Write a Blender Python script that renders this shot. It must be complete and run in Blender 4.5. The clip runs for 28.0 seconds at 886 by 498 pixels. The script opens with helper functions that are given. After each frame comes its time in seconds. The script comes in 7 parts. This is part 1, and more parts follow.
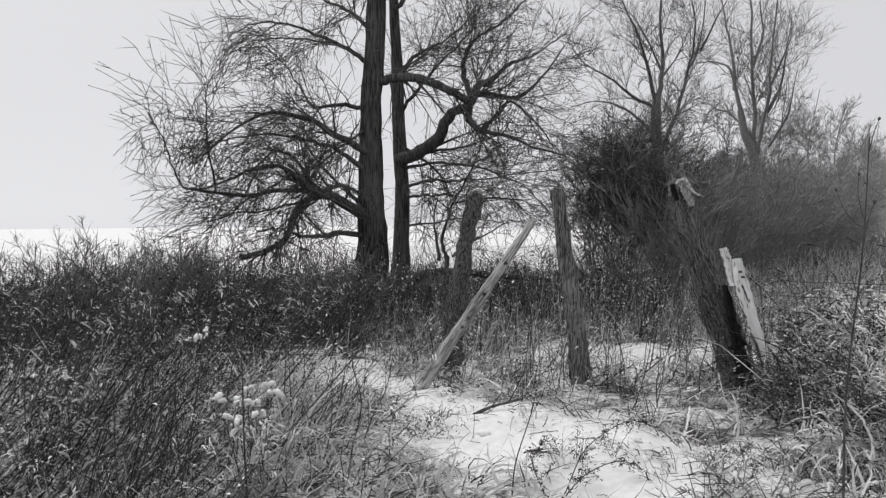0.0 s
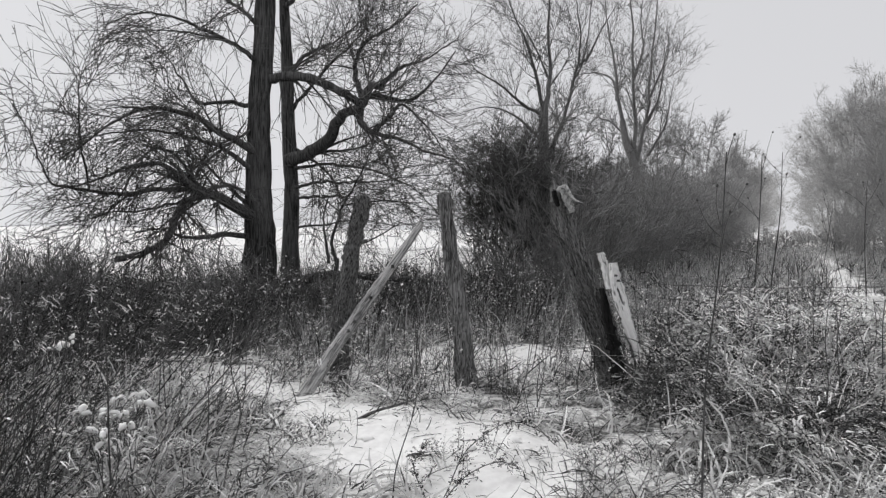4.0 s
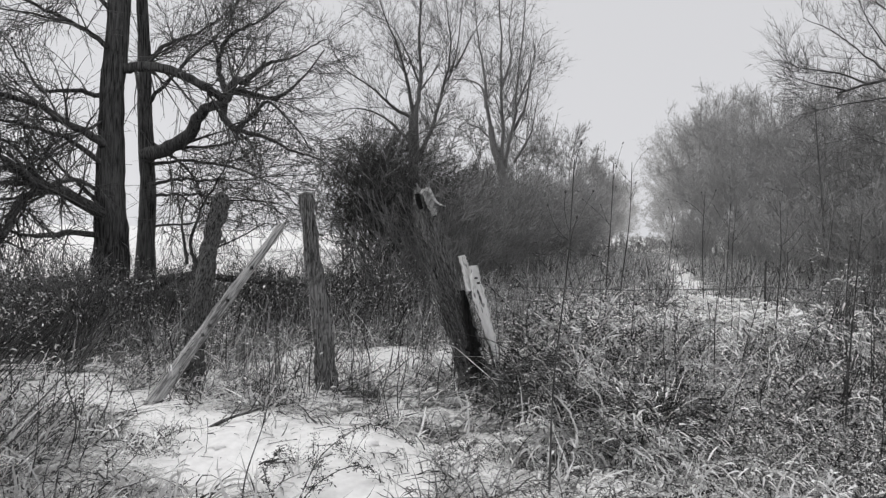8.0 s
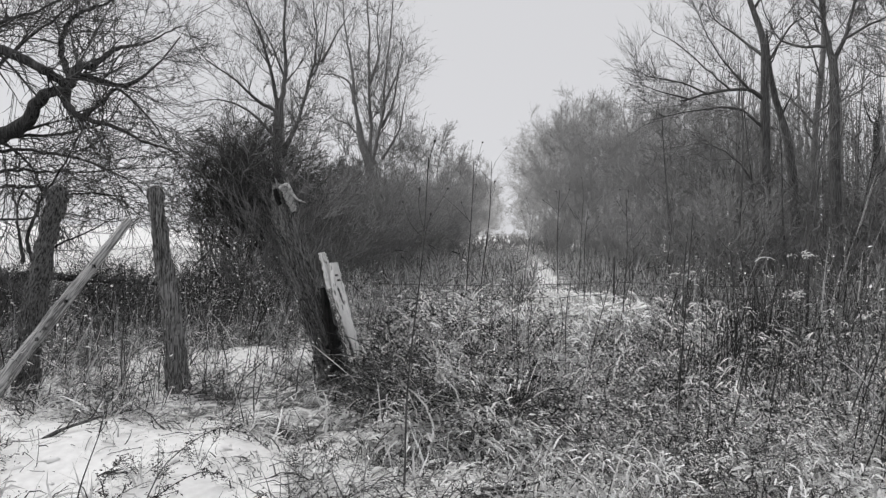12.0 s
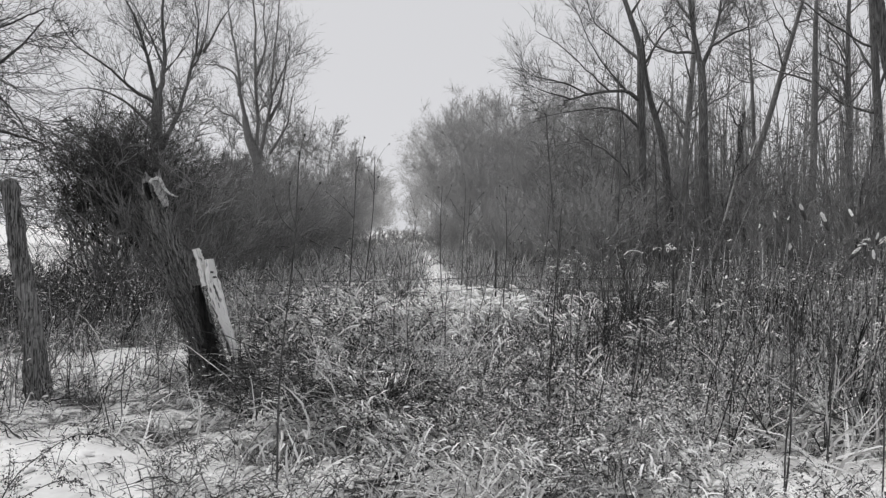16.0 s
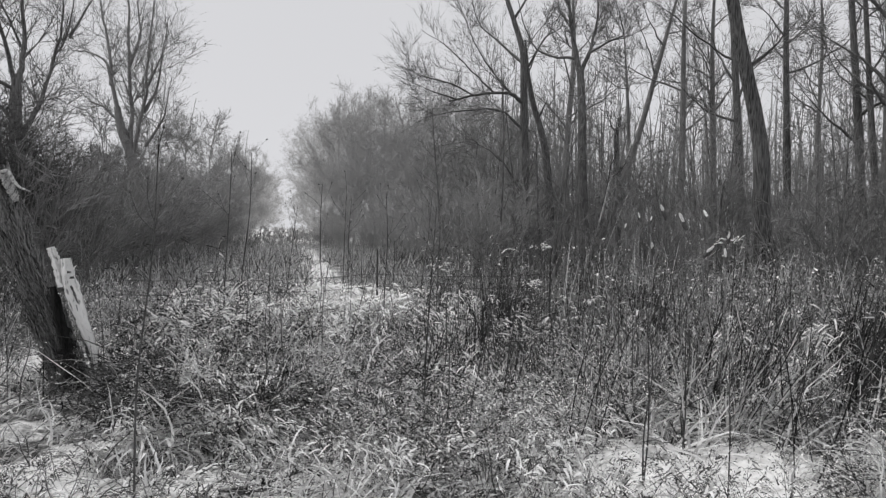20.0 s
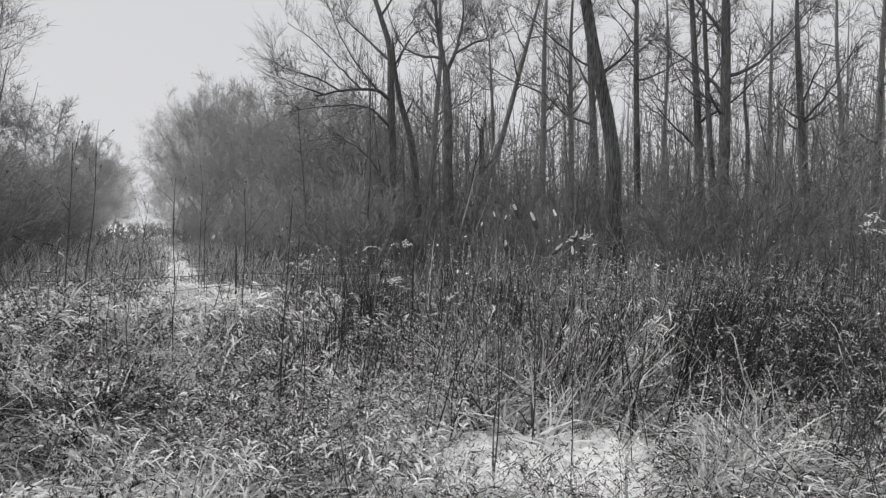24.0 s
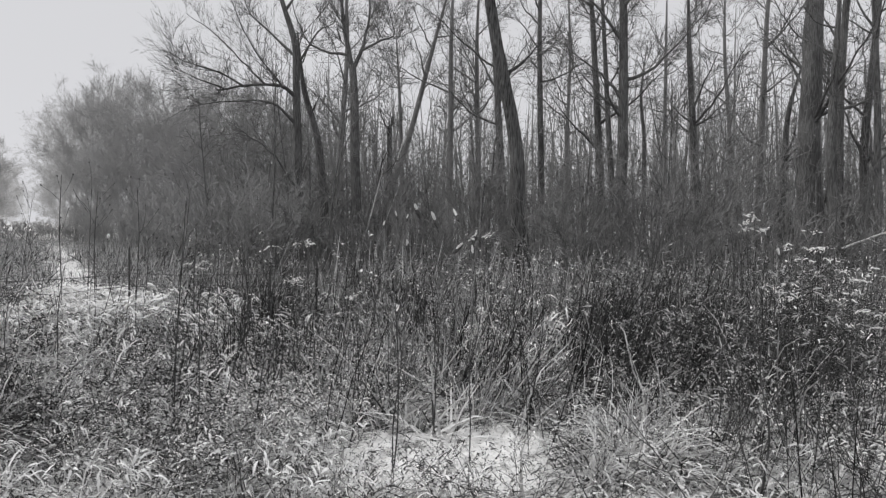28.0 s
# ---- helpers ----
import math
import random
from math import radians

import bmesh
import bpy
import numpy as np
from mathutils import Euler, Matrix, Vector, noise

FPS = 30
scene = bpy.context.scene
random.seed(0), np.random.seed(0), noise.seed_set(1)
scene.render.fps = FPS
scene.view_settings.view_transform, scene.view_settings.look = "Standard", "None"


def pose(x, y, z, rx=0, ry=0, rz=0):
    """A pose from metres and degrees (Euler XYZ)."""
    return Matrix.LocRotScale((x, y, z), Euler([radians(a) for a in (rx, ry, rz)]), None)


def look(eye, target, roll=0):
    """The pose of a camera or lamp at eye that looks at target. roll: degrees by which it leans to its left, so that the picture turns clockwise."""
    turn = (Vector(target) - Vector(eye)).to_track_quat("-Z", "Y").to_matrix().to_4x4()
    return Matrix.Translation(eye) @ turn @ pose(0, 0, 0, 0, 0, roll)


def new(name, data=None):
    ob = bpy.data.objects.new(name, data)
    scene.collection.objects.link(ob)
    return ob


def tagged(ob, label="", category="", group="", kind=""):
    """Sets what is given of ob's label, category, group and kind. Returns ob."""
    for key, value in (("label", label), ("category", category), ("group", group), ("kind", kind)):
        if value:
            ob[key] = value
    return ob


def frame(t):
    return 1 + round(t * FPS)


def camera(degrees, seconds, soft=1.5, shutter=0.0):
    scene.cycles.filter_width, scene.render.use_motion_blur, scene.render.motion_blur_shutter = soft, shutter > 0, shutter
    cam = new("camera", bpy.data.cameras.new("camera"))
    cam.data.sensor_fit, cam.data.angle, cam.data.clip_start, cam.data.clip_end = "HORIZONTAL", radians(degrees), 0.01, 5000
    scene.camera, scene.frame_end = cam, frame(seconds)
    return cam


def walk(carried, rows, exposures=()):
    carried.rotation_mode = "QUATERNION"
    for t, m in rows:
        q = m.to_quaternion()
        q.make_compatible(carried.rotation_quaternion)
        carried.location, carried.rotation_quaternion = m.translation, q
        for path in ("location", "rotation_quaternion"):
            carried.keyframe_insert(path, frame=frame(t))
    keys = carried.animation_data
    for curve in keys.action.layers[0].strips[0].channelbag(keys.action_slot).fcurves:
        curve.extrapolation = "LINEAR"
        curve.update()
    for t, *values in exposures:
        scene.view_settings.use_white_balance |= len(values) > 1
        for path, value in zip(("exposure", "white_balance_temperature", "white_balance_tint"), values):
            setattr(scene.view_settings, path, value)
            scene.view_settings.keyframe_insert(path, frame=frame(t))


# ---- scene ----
cam = camera(62.61, 28.0, soft=1.3)
PATH = [
    (0, pose(-0.0001, -0.0000, 1.4499, 88.764, 0, -0.000) @ pose(0, 0, 0, 0, 0, -0.864)),
    (1, pose(0.0118, -0.0024, 1.4530, 88.778, 0, -1.683) @ pose(0, 0, 0, 0, 0, -0.828)),
    (2, pose(0.0350, 0.0008, 1.4583, 88.785, 0, -3.680) @ pose(0, 0, 0, 0, 0, -0.778)),
    (2.5, pose(0.0529, 0.0013, 1.4622, 88.780, 0, -4.763) @ pose(0, 0, 0, 0, 0, -0.640)),
    (4.5, pose(0.0729, -0.0010, 1.4646, 88.858, 0, -9.566) @ pose(0, 0, 0, 0, 0, -0.196)),
    (5, pose(0.0872, -0.0054, 1.4644, 88.901, 0, -10.797) @ pose(0, 0, 0, 0, 0, 0.025)),
    (6, pose(0.1107, -0.0097, 1.4683, 88.974, 0, -13.291) @ pose(0, 0, 0, 0, 0, 0.174)),
    (7, pose(0.1341, -0.0064, 1.4653, 89.032, 0, -15.835) @ pose(0, 0, 0, 0, 0, 0.303)),
    (8, pose(0.1554, 0.0073, 1.4607, 89.014, 0, -18.380) @ pose(0, 0, 0, 0, 0, 0.387)),
    (9, pose(0.1761, 0.0168, 1.4621, 88.952, 0, -20.941) @ pose(0, 0, 0, 0, 0, 0.416)),
    (10, pose(0.2002, 0.0144, 1.4578, 88.954, 0, -23.526) @ pose(0, 0, 0, 0, 0, 0.521)),
    (11, pose(0.2188, 0.0128, 1.4592, 88.930, 0, -26.109) @ pose(0, 0, 0, 0, 0, 0.525)),
    (12, pose(0.2387, -0.0088, 1.4595, 88.856, 0, -28.602) @ pose(0, 0, 0, 0, 0, 0.532)),
    (12.5, pose(0.2533, -0.0316, 1.4587, 88.801, 0, -29.734) @ pose(0, 0, 0, 0, 0, 0.446)),
    (14.5, pose(0.2771, -0.0574, 1.4573, 88.621, 0, -34.087) @ pose(0, 0, 0, 0, 0, 0.409)),
    (15, pose(0.2954, -0.0776, 1.4556, 88.601, 0, -35.057) @ pose(0, 0, 0, 0, 0, 0.360)),
    (16, pose(0.3230, -0.0953, 1.4533, 88.600, 0, -36.976) @ pose(0, 0, 0, 0, 0, 0.340)),
    (17, pose(0.3462, -0.1023, 1.4549, 88.640, 0, -38.872) @ pose(0, 0, 0, 0, 0, 0.371)),
    (18, pose(0.3651, -0.1149, 1.4567, 88.654, 0, -40.893) @ pose(0, 0, 0, 0, 0, 0.352)),
    (19, pose(0.3898, -0.1218, 1.4529, 88.621, 0, -43.162) @ pose(0, 0, 0, 0, 0, 0.383)),
    (20, pose(0.4211, -0.1307, 1.4550, 88.535, 0, -45.686) @ pose(0, 0, 0, 0, 0, 0.562)),
    (21, pose(0.4481, -0.1478, 1.4580, 88.458, 0, -48.387) @ pose(0, 0, 0, 0, 0, 0.592)),
    (22, pose(0.4551, -0.1726, 1.4622, 88.380, 0, -51.038) @ pose(0, 0, 0, 0, 0, 0.589)),
    (22.5, pose(0.4598, -0.1894, 1.4639, 88.371, 0, -52.323) @ pose(0, 0, 0, 0, 0, 0.631)),
    (24.5, pose(0.4684, -0.2120, 1.4678, 88.394, 0, -57.035) @ pose(0, 0, 0, 0, 0, 0.766)),
    (25, pose(0.4739, -0.2264, 1.4699, 88.390, 0, -58.077) @ pose(0, 0, 0, 0, 0, 0.788)),
    (26, pose(0.4790, -0.2405, 1.4693, 88.416, 0, -59.997) @ pose(0, 0, 0, 0, 0, 0.780)),
    (27, pose(0.4792, -0.2501, 1.4687, 88.399, 0, -61.683) @ pose(0, 0, 0, 0, 0, 0.705)),
    (28, pose(0.4815, -0.2663, 1.4777, 88.322, 0, -63.066) @ pose(0, 0, 0, 0, 0, 0.658)),
]
walk(cam, PATH)

# ---- world and light: overcast winter sky, one very soft sun ----
world = bpy.data.worlds.new("world")
scene.world = world
world.use_nodes = True
wn, wl = world.node_tree.nodes, world.node_tree.links
wn.clear()
sky = wn.new("ShaderNodeTexSky")
sky.sky_type = "NISHITA"
sky.sun_disc = False
sky.sun_elevation, sky.sun_rotation = radians(35), radians(-30)
grey = wn.new("ShaderNodeRGBToBW")
haze = wn.new("ShaderNodeMixRGB")
haze.inputs[0].default_value = 0.9
haze.inputs[2].default_value = (7.1, 7.12, 7.4, 1)
bg = wn.new("ShaderNodeBackground")
bg.inputs[1].default_value = 0.1
wo = wn.new("ShaderNodeOutputWorld")
wl.new(sky.outputs[0], grey.inputs[0])
wl.new(grey.outputs[0], haze.inputs[1])
wl.new(haze.outputs[0], bg.inputs[0])
wl.new(bg.outputs[0], wo.inputs[0])
sun = new("sun", bpy.data.lights.new("sun", "SUN"))
sun.data.energy, sun.data.angle, sun.data.color = 1.5, radians(40), (1, 0.99, 0.97)
sun.matrix_world = look((0, 0, 40), (16, -28, 0))

# ---- materials ----


def material(name, dark, light, rough=0.85, scale=(8, 8, 8), bump=0.0, island=0.0, detail=6.0, coarse=0.6, gloss=0.25, band=(0.3, 0.72), axis=(0, 0, 1)):
    """Two scales of noise between a dark and a light grey, with a bump, and a tone of its own for each loose piece."""
    m = bpy.data.materials.new(name)
    m.use_nodes = True
    n, k = m.node_tree.nodes, m.node_tree.links
    b = n["Principled BSDF"]
    b.inputs["Roughness"].default_value = rough
    b.inputs["Specular IOR Level"].default_value = gloss
    tc, mp = n.new("ShaderNodeTexCoord"), n.new("ShaderNodeMapping")
    mp.inputs["Scale"].default_value = scale
    lay = n.new("ShaderNodeMapping")
    lay.inputs["Rotation"].default_value = Vector(axis).rotation_difference(Vector((0, 0, 1))).to_euler()
    k.new(tc.outputs["Object"], lay.inputs[0])
    k.new(lay.outputs[0], mp.inputs[0])
    fine, big = n.new("ShaderNodeTexNoise"), n.new("ShaderNodeTexNoise")
    fine.inputs["Scale"].default_value, fine.inputs["Detail"].default_value = 3.0, detail
    big.inputs["Scale"].default_value = coarse
    k.new(mp.outputs[0], fine.inputs[0])
    k.new(tc.outputs["Object"], big.inputs[0])
    mix = n.new("ShaderNodeMath")
    mix.operation = "MULTIPLY_ADD"
    mix.inputs[1].default_value, mix.inputs[2].default_value = 0.45, -0.22
    k.new(big.outputs[0], mix.inputs[0])
    add = n.new("ShaderNodeMath")
    k.new(fine.outputs[0], add.inputs[0])
    k.new(mix.outputs[0], add.inputs[1])
    last = add
    if island:
        geo = n.new("ShaderNodeNewGeometry")
        isl = n.new("ShaderNodeMath")
        isl.operation = "MULTIPLY_ADD"
        isl.inputs[1].default_value, isl.inputs[2].default_value = island, -island / 2
        k.new(geo.outputs["Random Per Island"], isl.inputs[0])
        last = n.new("ShaderNodeMath")
        k.new(add.outputs[0], last.inputs[0])
        k.new(isl.outputs[0], last.inputs[1])
    ramp = n.new("ShaderNodeValToRGB")
    ramp.color_ramp.elements[0].position, ramp.color_ramp.elements[1].position = band
    ramp.color_ramp.elements[0].color = (*[dark * c for c in (1.0, 0.99, 0.98)], 1)
    ramp.color_ramp.elements[1].color = (*[light * c for c in (1.0, 0.995, 0.985)], 1)
    k.new(last.outputs[0], ramp.inputs[0])
    k.new(ramp.outputs[0], b.inputs["Base Color"])
    if bump:
        bp = n.new("ShaderNodeBump")
        bp.inputs["Strength"].default_value, bp.inputs["Distance"].default_value = min(1, bump), 0.02
        k.new(fine.outputs[0], bp.inputs["Height"])
        k.new(bp.outputs[0], b.inputs["Normal"])
    return m


BARK = material("furrowed_bark", 0.024, 0.16, 0.95, (13, 13, 0.9), 1.0, band=(0.36, 0.66))
# Lighter than BARK, partly to imitate haze between the forest trunks.
BARK_WOOD = material("grey_forest_bark", 0.075, 0.2, 0.9, (12, 12, 1.0), 0.8, band=(0.38, 0.64))
TWIG = material("dark_twig_bark", 0.07, 0.16, 0.9, (3, 3, 3), 0, 0.5)
TWIG_WOOD = material("grey_twig_bark", 0.12, 0.23, 0.9, (2, 2, 2), 0, 0.5)
# Bark and twigs in ever paler steps: distance haze painted into their colour.
HAZE1_BARK = material("hazed_bark_1", 0.17, 0.27, 0.95, (6, 6, 1.5), 0.3)
HAZE1_TWIG = material("hazed_twigs_1", 0.21, 0.29, 0.95, (1, 1, 1), 0, 0.2)
HAZE2_BARK = material("hazed_bark_2", 0.26, 0.36, 0.95, (6, 6, 1.5), 0.2)
HAZE2_TWIG = material("hazed_twigs_2", 0.30, 0.36, 0.95, (1, 1, 1), 0, 0.15)
HAZE3_BARK = material("hazed_bark_3", 0.34, 0.44, 0.95, (6, 6, 1.5), 0.2)
HAZE3_TWIG = material("hazed_twigs_3", 0.38, 0.44, 0.95, (1, 1, 1), 0, 0.15)
HAZE5_BARK = material("hazed_bark_5", 0.56, 0.64, 0.95, (6, 6, 1.5), 0.2)
HAZE5_TWIG = material("hazed_twigs_5", 0.58, 0.70, 0.95, (1, 1, 1), 0, 0.25)
HAZE4_BARK = material("hazed_bark_4", 0.42, 0.52, 0.95, (6, 6, 1.5), 0.2)
HAZE4_TWIG = material("hazed_twigs_4", 0.44, 0.58, 0.95, (1, 1, 1), 0, 0.3)
WOOD = material("weathered_grey_wood", 0.03, 0.3, 0.9, (30, 30, 2.0), 1.0, band=(0.36, 0.64))
POLE_WOOD = material("bleached_barkless_wood", 0.10, 0.6, 0.85, (26, 26, 1.6), 0.9, band=(0.34, 0.62), axis=(1.19, 0.7, 1.59))
ROT = material("rotten_wood_and_bark", 0.006, 0.2, 0.95, (26, 26, 4.0), 1.0, band=(0.36, 0.66), axis=(-0.45, 0, 1))
SPLIT = material("fresh_split_pale_wood", 0.2, 0.9, 0.8, (10, 10, 3), 0.8, band=(0.33, 0.45), axis=(-0.35, 0, 1))
SNOW = material("fresh_snow", 0.86, 0.94, 0.6, (6, 6, 6), 0.25)
STRAW = material("pale_dry_grass", 0.06, 0.6, 0.8, (3, 3, 3), 0, 1.0, band=(0.32, 0.76))
STRAW_DULL = material("grey_dry_grass", 0.04, 0.27, 0.85, (3, 3, 3), 0, 1.0)
WEED = material("dead_weed_stems", 0.016, 0.11, 0.9, (4, 4, 4), 0, 0.8)
LEAF = material("withered_dark_leaves", 0.008, 0.115, 0.8, (5, 5, 5), 0, 1.0)
FLUFF = material("frosted_seed_fluff", 0.68, 0.9, 0.95, (30, 30, 30), 0.8)
HEAD = material("brown_seed_head", 0.06, 0.16, 0.95, (30, 30, 30), 0.8)
STRAW_SNOW = material("snow_dusted_grass", 0.58, 0.9, 0.75, (4, 4, 4), 0, 0.7)
REED = material("dark_reed_stems", 0.012, 0.065, 0.9, (4, 4, 4), 0, 0.7)
ROT_POST = material("rough_dark_post_bark", 0.01, 0.17, 0.95, (24, 24, 7), 1.0, band=(0.38, 0.66), axis=(0.2, 0, 1))
# Pale for frost and dry stems, and for haze painted in at middle distance.
PALE_WEED = material("hazed_frosted_dry_weeds", 0.2, 0.6, 0.9, (4, 4, 4), 0, 0.9)
WIRE = material("rusty_wire", 0.04, 0.1, 0.6, (9, 9, 9), 0, 0, gloss=0.5)

# ---- mesh helpers ----


class Heap:
    """Vertices, quads and triangles of many small pieces, gathered into one mesh."""

    def __init__(self):
        self.v, self.f, self.t, self.n = [], [], [], 0

    def add(self, v, f, tri=None):
        self.v.append(np.asarray(v, np.float32).reshape(-1, 3))
        if f is not None:
            self.f.append(np.asarray(f, np.int32).reshape(-1, 4) + self.n)
        if tri is not None:
            self.t.append(np.asarray(tri, np.int32).reshape(-1, 3) + self.n)
        self.n += len(self.v[-1])

    def mesh(self, name, mat, smooth=True):
        v = np.concatenate(self.v)
        f = np.concatenate(self.f) if self.f else np.zeros((0, 4), np.int32)
        t = np.concatenate(self.t) if self.t else np.zeros((0, 3), np.int32)
        me = bpy.data.meshes.new(name)
        me.vertices.add(len(v))
        me.vertices.foreach_set("co", v.ravel())
        me.loops.add(f.size + t.size)
        me.loops.foreach_set("vertex_index", np.concatenate([f.ravel(), t.ravel()]))
        me.polygons.add(len(f) + len(t))
        me.polygons.foreach_set("loop_start", np.concatenate([np.arange(len(f), dtype=np.int32) * 4, f.size + np.arange(len(t), dtype=np.int32) * 3]))
        me.polygons.foreach_set("use_smooth", np.full(len(f) + len(t), smooth))
        me.materials.append(mat)
        me.update(calc_edges=True)
        me.validate()
        return me


def part(name, heap, mat, parent=None, label="", smooth=True):
    ob = new(name, heap.mesh(name, mat, smooth))
    if parent:
        ob.parent = parent
        ob.matrix_parent_inverse = Matrix.Translation(parent.location).inverted()
    return tagged(ob, label)


def thing(name, place, label, category, group="", kind=""):
    """An Empty at the base of a thing; its parts hang under it."""
    ob = new(name)
    ob.location = place
    ob.empty_display_size = 0.1
    return tagged(ob, label, category, group, kind)


def stuff(name, heap, mat, label, category):
    ob = part(name, heap, mat)
    return tagged(ob, label, category, kind="stuff")


def unit(a):
    return a / (np.linalg.norm(a, axis=-1, keepdims=True) + 1e-9)


def tubes(heap, lines, radii, sides=3, lumps=None):
    """Round pieces along polylines: lines (n, k, 3), radii (n, k). lumps: relief (n, k, sides)."""
    lines = np.asarray(lines, float)
    n, k = lines.shape[:2]
    tan = unit(np.gradient(lines, axis=1))
    ref = np.where(np.abs(tan[:, :1, 2:3]) > 0.8, [[[1.0, 0, 0]]], [[[0, 0, 1.0]]])
    u = unit(np.cross(tan, np.broadcast_to(ref, tan.shape)))
    w = np.cross(tan, u)
    ang = np.arange(sides) / sides * 2 * np.pi
    r = np.broadcast_to(radii, (n, k))[:, :, None]
    if lumps is not None:
        r = r * (1 + lumps)
    r = np.broadcast_to(r, (n, k, sides))[..., None]
    v = lines[:, :, None] + r * (u[:, :, None] * np.cos(ang)[:, None] + w[:, :, None] * np.sin(ang)[:, None])
    i = np.arange(n * k * sides).reshape(n, k, sides)
    a, b = i[:, :-1], i[:, 1:]
    heap.add(v, np.stack([a, np.roll(a, -1, 2), np.roll(b, -1, 2), b], -1))


def blades(heap, lines, width, r, end=0.15, flat=False):
    """Flat ribbons along polylines that taper to a point, for grass, fine twigs and curled leaves."""
    lines = np.asarray(lines, float)
    n, k = lines.shape[:2]
    tan = unit(np.gradient(lines, axis=1))
    side = unit(np.cross(tan, unit(r.normal(size=(n, 1, 3)) * (0.25 if flat else 1.0) + [0, 0, 0.6])))
    w = np.broadcast_to(width, (n, k))[..., None] * np.linspace(1, end, k)[None, :, None] * (0.85 if k == 2 else 1.0)
    v = np.concatenate([np.stack([lines - side * w, lines + side * w], 2)[:, :-1].reshape(n, -1, 3), lines[:, -1:]], 1)
    i = np.arange(n * (2 * k - 1)).reshape(n, -1)
    a, b = i[:, 0:-1:2], i[:, 1:-1:2]
    heap.add(v, np.stack([a[:, :-1], b[:, :-1], b[:, 1:], a[:, 1:]], -1) if k > 2 else None, np.stack([a[:, -1], b[:, -1], i[:, -1]], -1))


def flecks(heap, p, size, r, flat=0.3):
    """Small bent leaves: two quads folded along the middle."""
    n = len(p)
    a = unit(r.normal(size=(n, 3)) * [1, 1, 0.7])
    b = unit(np.cross(a, r.normal(size=(n, 3))))
    c = np.cross(a, b)
    s = np.broadcast_to(size, (n,))[:, None]
    mid0, mid1 = p - a * s, p + a * s
    l, q = p + b * s * 0.32 + c * s * flat, p - b * s * 0.32 + c * s * flat
    v = np.stack([mid0, l, mid1, q], 1)
    i = np.arange(n * 4).reshape(n, 4)
    heap.add(v, i)


CUBE = np.array([[-1, -1, -1], [1, -1, -1], [1, 1, -1], [-1, 1, -1], [-1, -1, 1], [1, -1, 1], [1, 1, 1], [-1, 1, 1]], float)
CUBE_F = np.array([[0, 3, 2, 1], [4, 5, 6, 7], [0, 1, 5, 4], [1, 2, 6, 5], [2, 3, 7, 6], [3, 0, 4, 7]])


def lumps_at(heap, p, size, r, squash=0.6):
    """Small uneven rounded lumps, for settled snow and seed heads."""
    n = len(p)
    shape = CUBE * np.where(CUBE[:, 2:] > 0, 0.62, 0.9)
    v = shape[None] * (0.75 + 0.5 * r.random((n, 8, 3))) * [1, 1, squash] * 0.62
    turn = r.random(n) * 6.28
    c, s = np.cos(turn)[:, None], np.sin(turn)[:, None]
    v = np.stack([v[..., 0] * c - v[..., 1] * s, v[..., 0] * s + v[..., 1] * c, v[..., 2]], -1)
    v = p[:, None] + v * np.broadcast_to(size, (n,))[:, None, None]
    heap.add(v, CUBE_F[None] + 8 * np.arange(n)[:, None, None])


def grow(r, start, way, length, k, wander=0.25, lift=0.0):
    """Polylines that start somewhere and wander; lift bends them up or down."""
    n = len(start)
    p, d = [np.asarray(start, float)], unit(np.asarray(way, float))
    step = np.broadcast_to(length, (n,))[:, None] / (k - 1)
    lift = np.broadcast_to(lift, (n,))
    for _ in range(k - 1):
        d = d + r.normal(size=(n, 3)) * wander
        d[:, 2] += lift
        d = unit(d)
        p.append(p[-1] + d * step)
    return np.stack(p, 1)


def spawn(r, lines, radii, count, lo, hi, angle, length, k, wander, lift, thin=0.55, tip=0.002, shrink=0.5):
    """Side branches from parents: count of them over all the parents, between lo and hi along each."""
    n, kk = lines.shape[:2]
    size = np.linalg.norm(np.diff(lines, axis=1), axis=2).sum(1) ** 0.8
    who = r.choice(n, count, p=size / size.sum())
    t = (lo + (hi - lo) * r.random(count)) * (kk - 1)
    i = np.minimum(t.astype(int), kk - 2)
    fr = (t - i)[:, None]
    a, b = lines[who, i], lines[who, i + 1]
    tan = unit(b - a)
    side = unit(np.cross(tan, r.normal(size=(count, 3))))
    ang = np.radians(angle * (0.6 + 0.8 * r.random(count)))[:, None]
    way = tan * np.cos(ang) + side * np.sin(ang)
    size = length * (0.45 + 0.9 * r.random(count)) * (1 - shrink * t / (kk - 1))
    out = grow(r, a + (b - a) * fr, way, size, k, wander, lift)
    base = np.maximum(radii[who, i] * thin, tip * 1.3)
    rad = base[:, None] + (tip - base[:, None]) * np.linspace(0, 1, k) ** 0.8
    return out, rad


def smooth(points, k):
    """k points on a Catmull-Rom curve through a few control points."""
    p = np.asarray(points, float)
    p = np.concatenate([[2 * p[0] - p[1]], p, [2 * p[-1] - p[-2]]])
    t = np.linspace(0, len(p) - 3 - 1e-6, k)
    i = t.astype(int)
    f = (t - i)[:, None]
    a, b, c, d = p[i], p[i + 1], p[i + 2], p[i + 3]
    return 0.5 * (2 * b + (c - a) * f + (2 * a - 5 * b + 4 * c - d) * f ** 2 + (3 * b - a - 3 * c + d) * f ** 3)


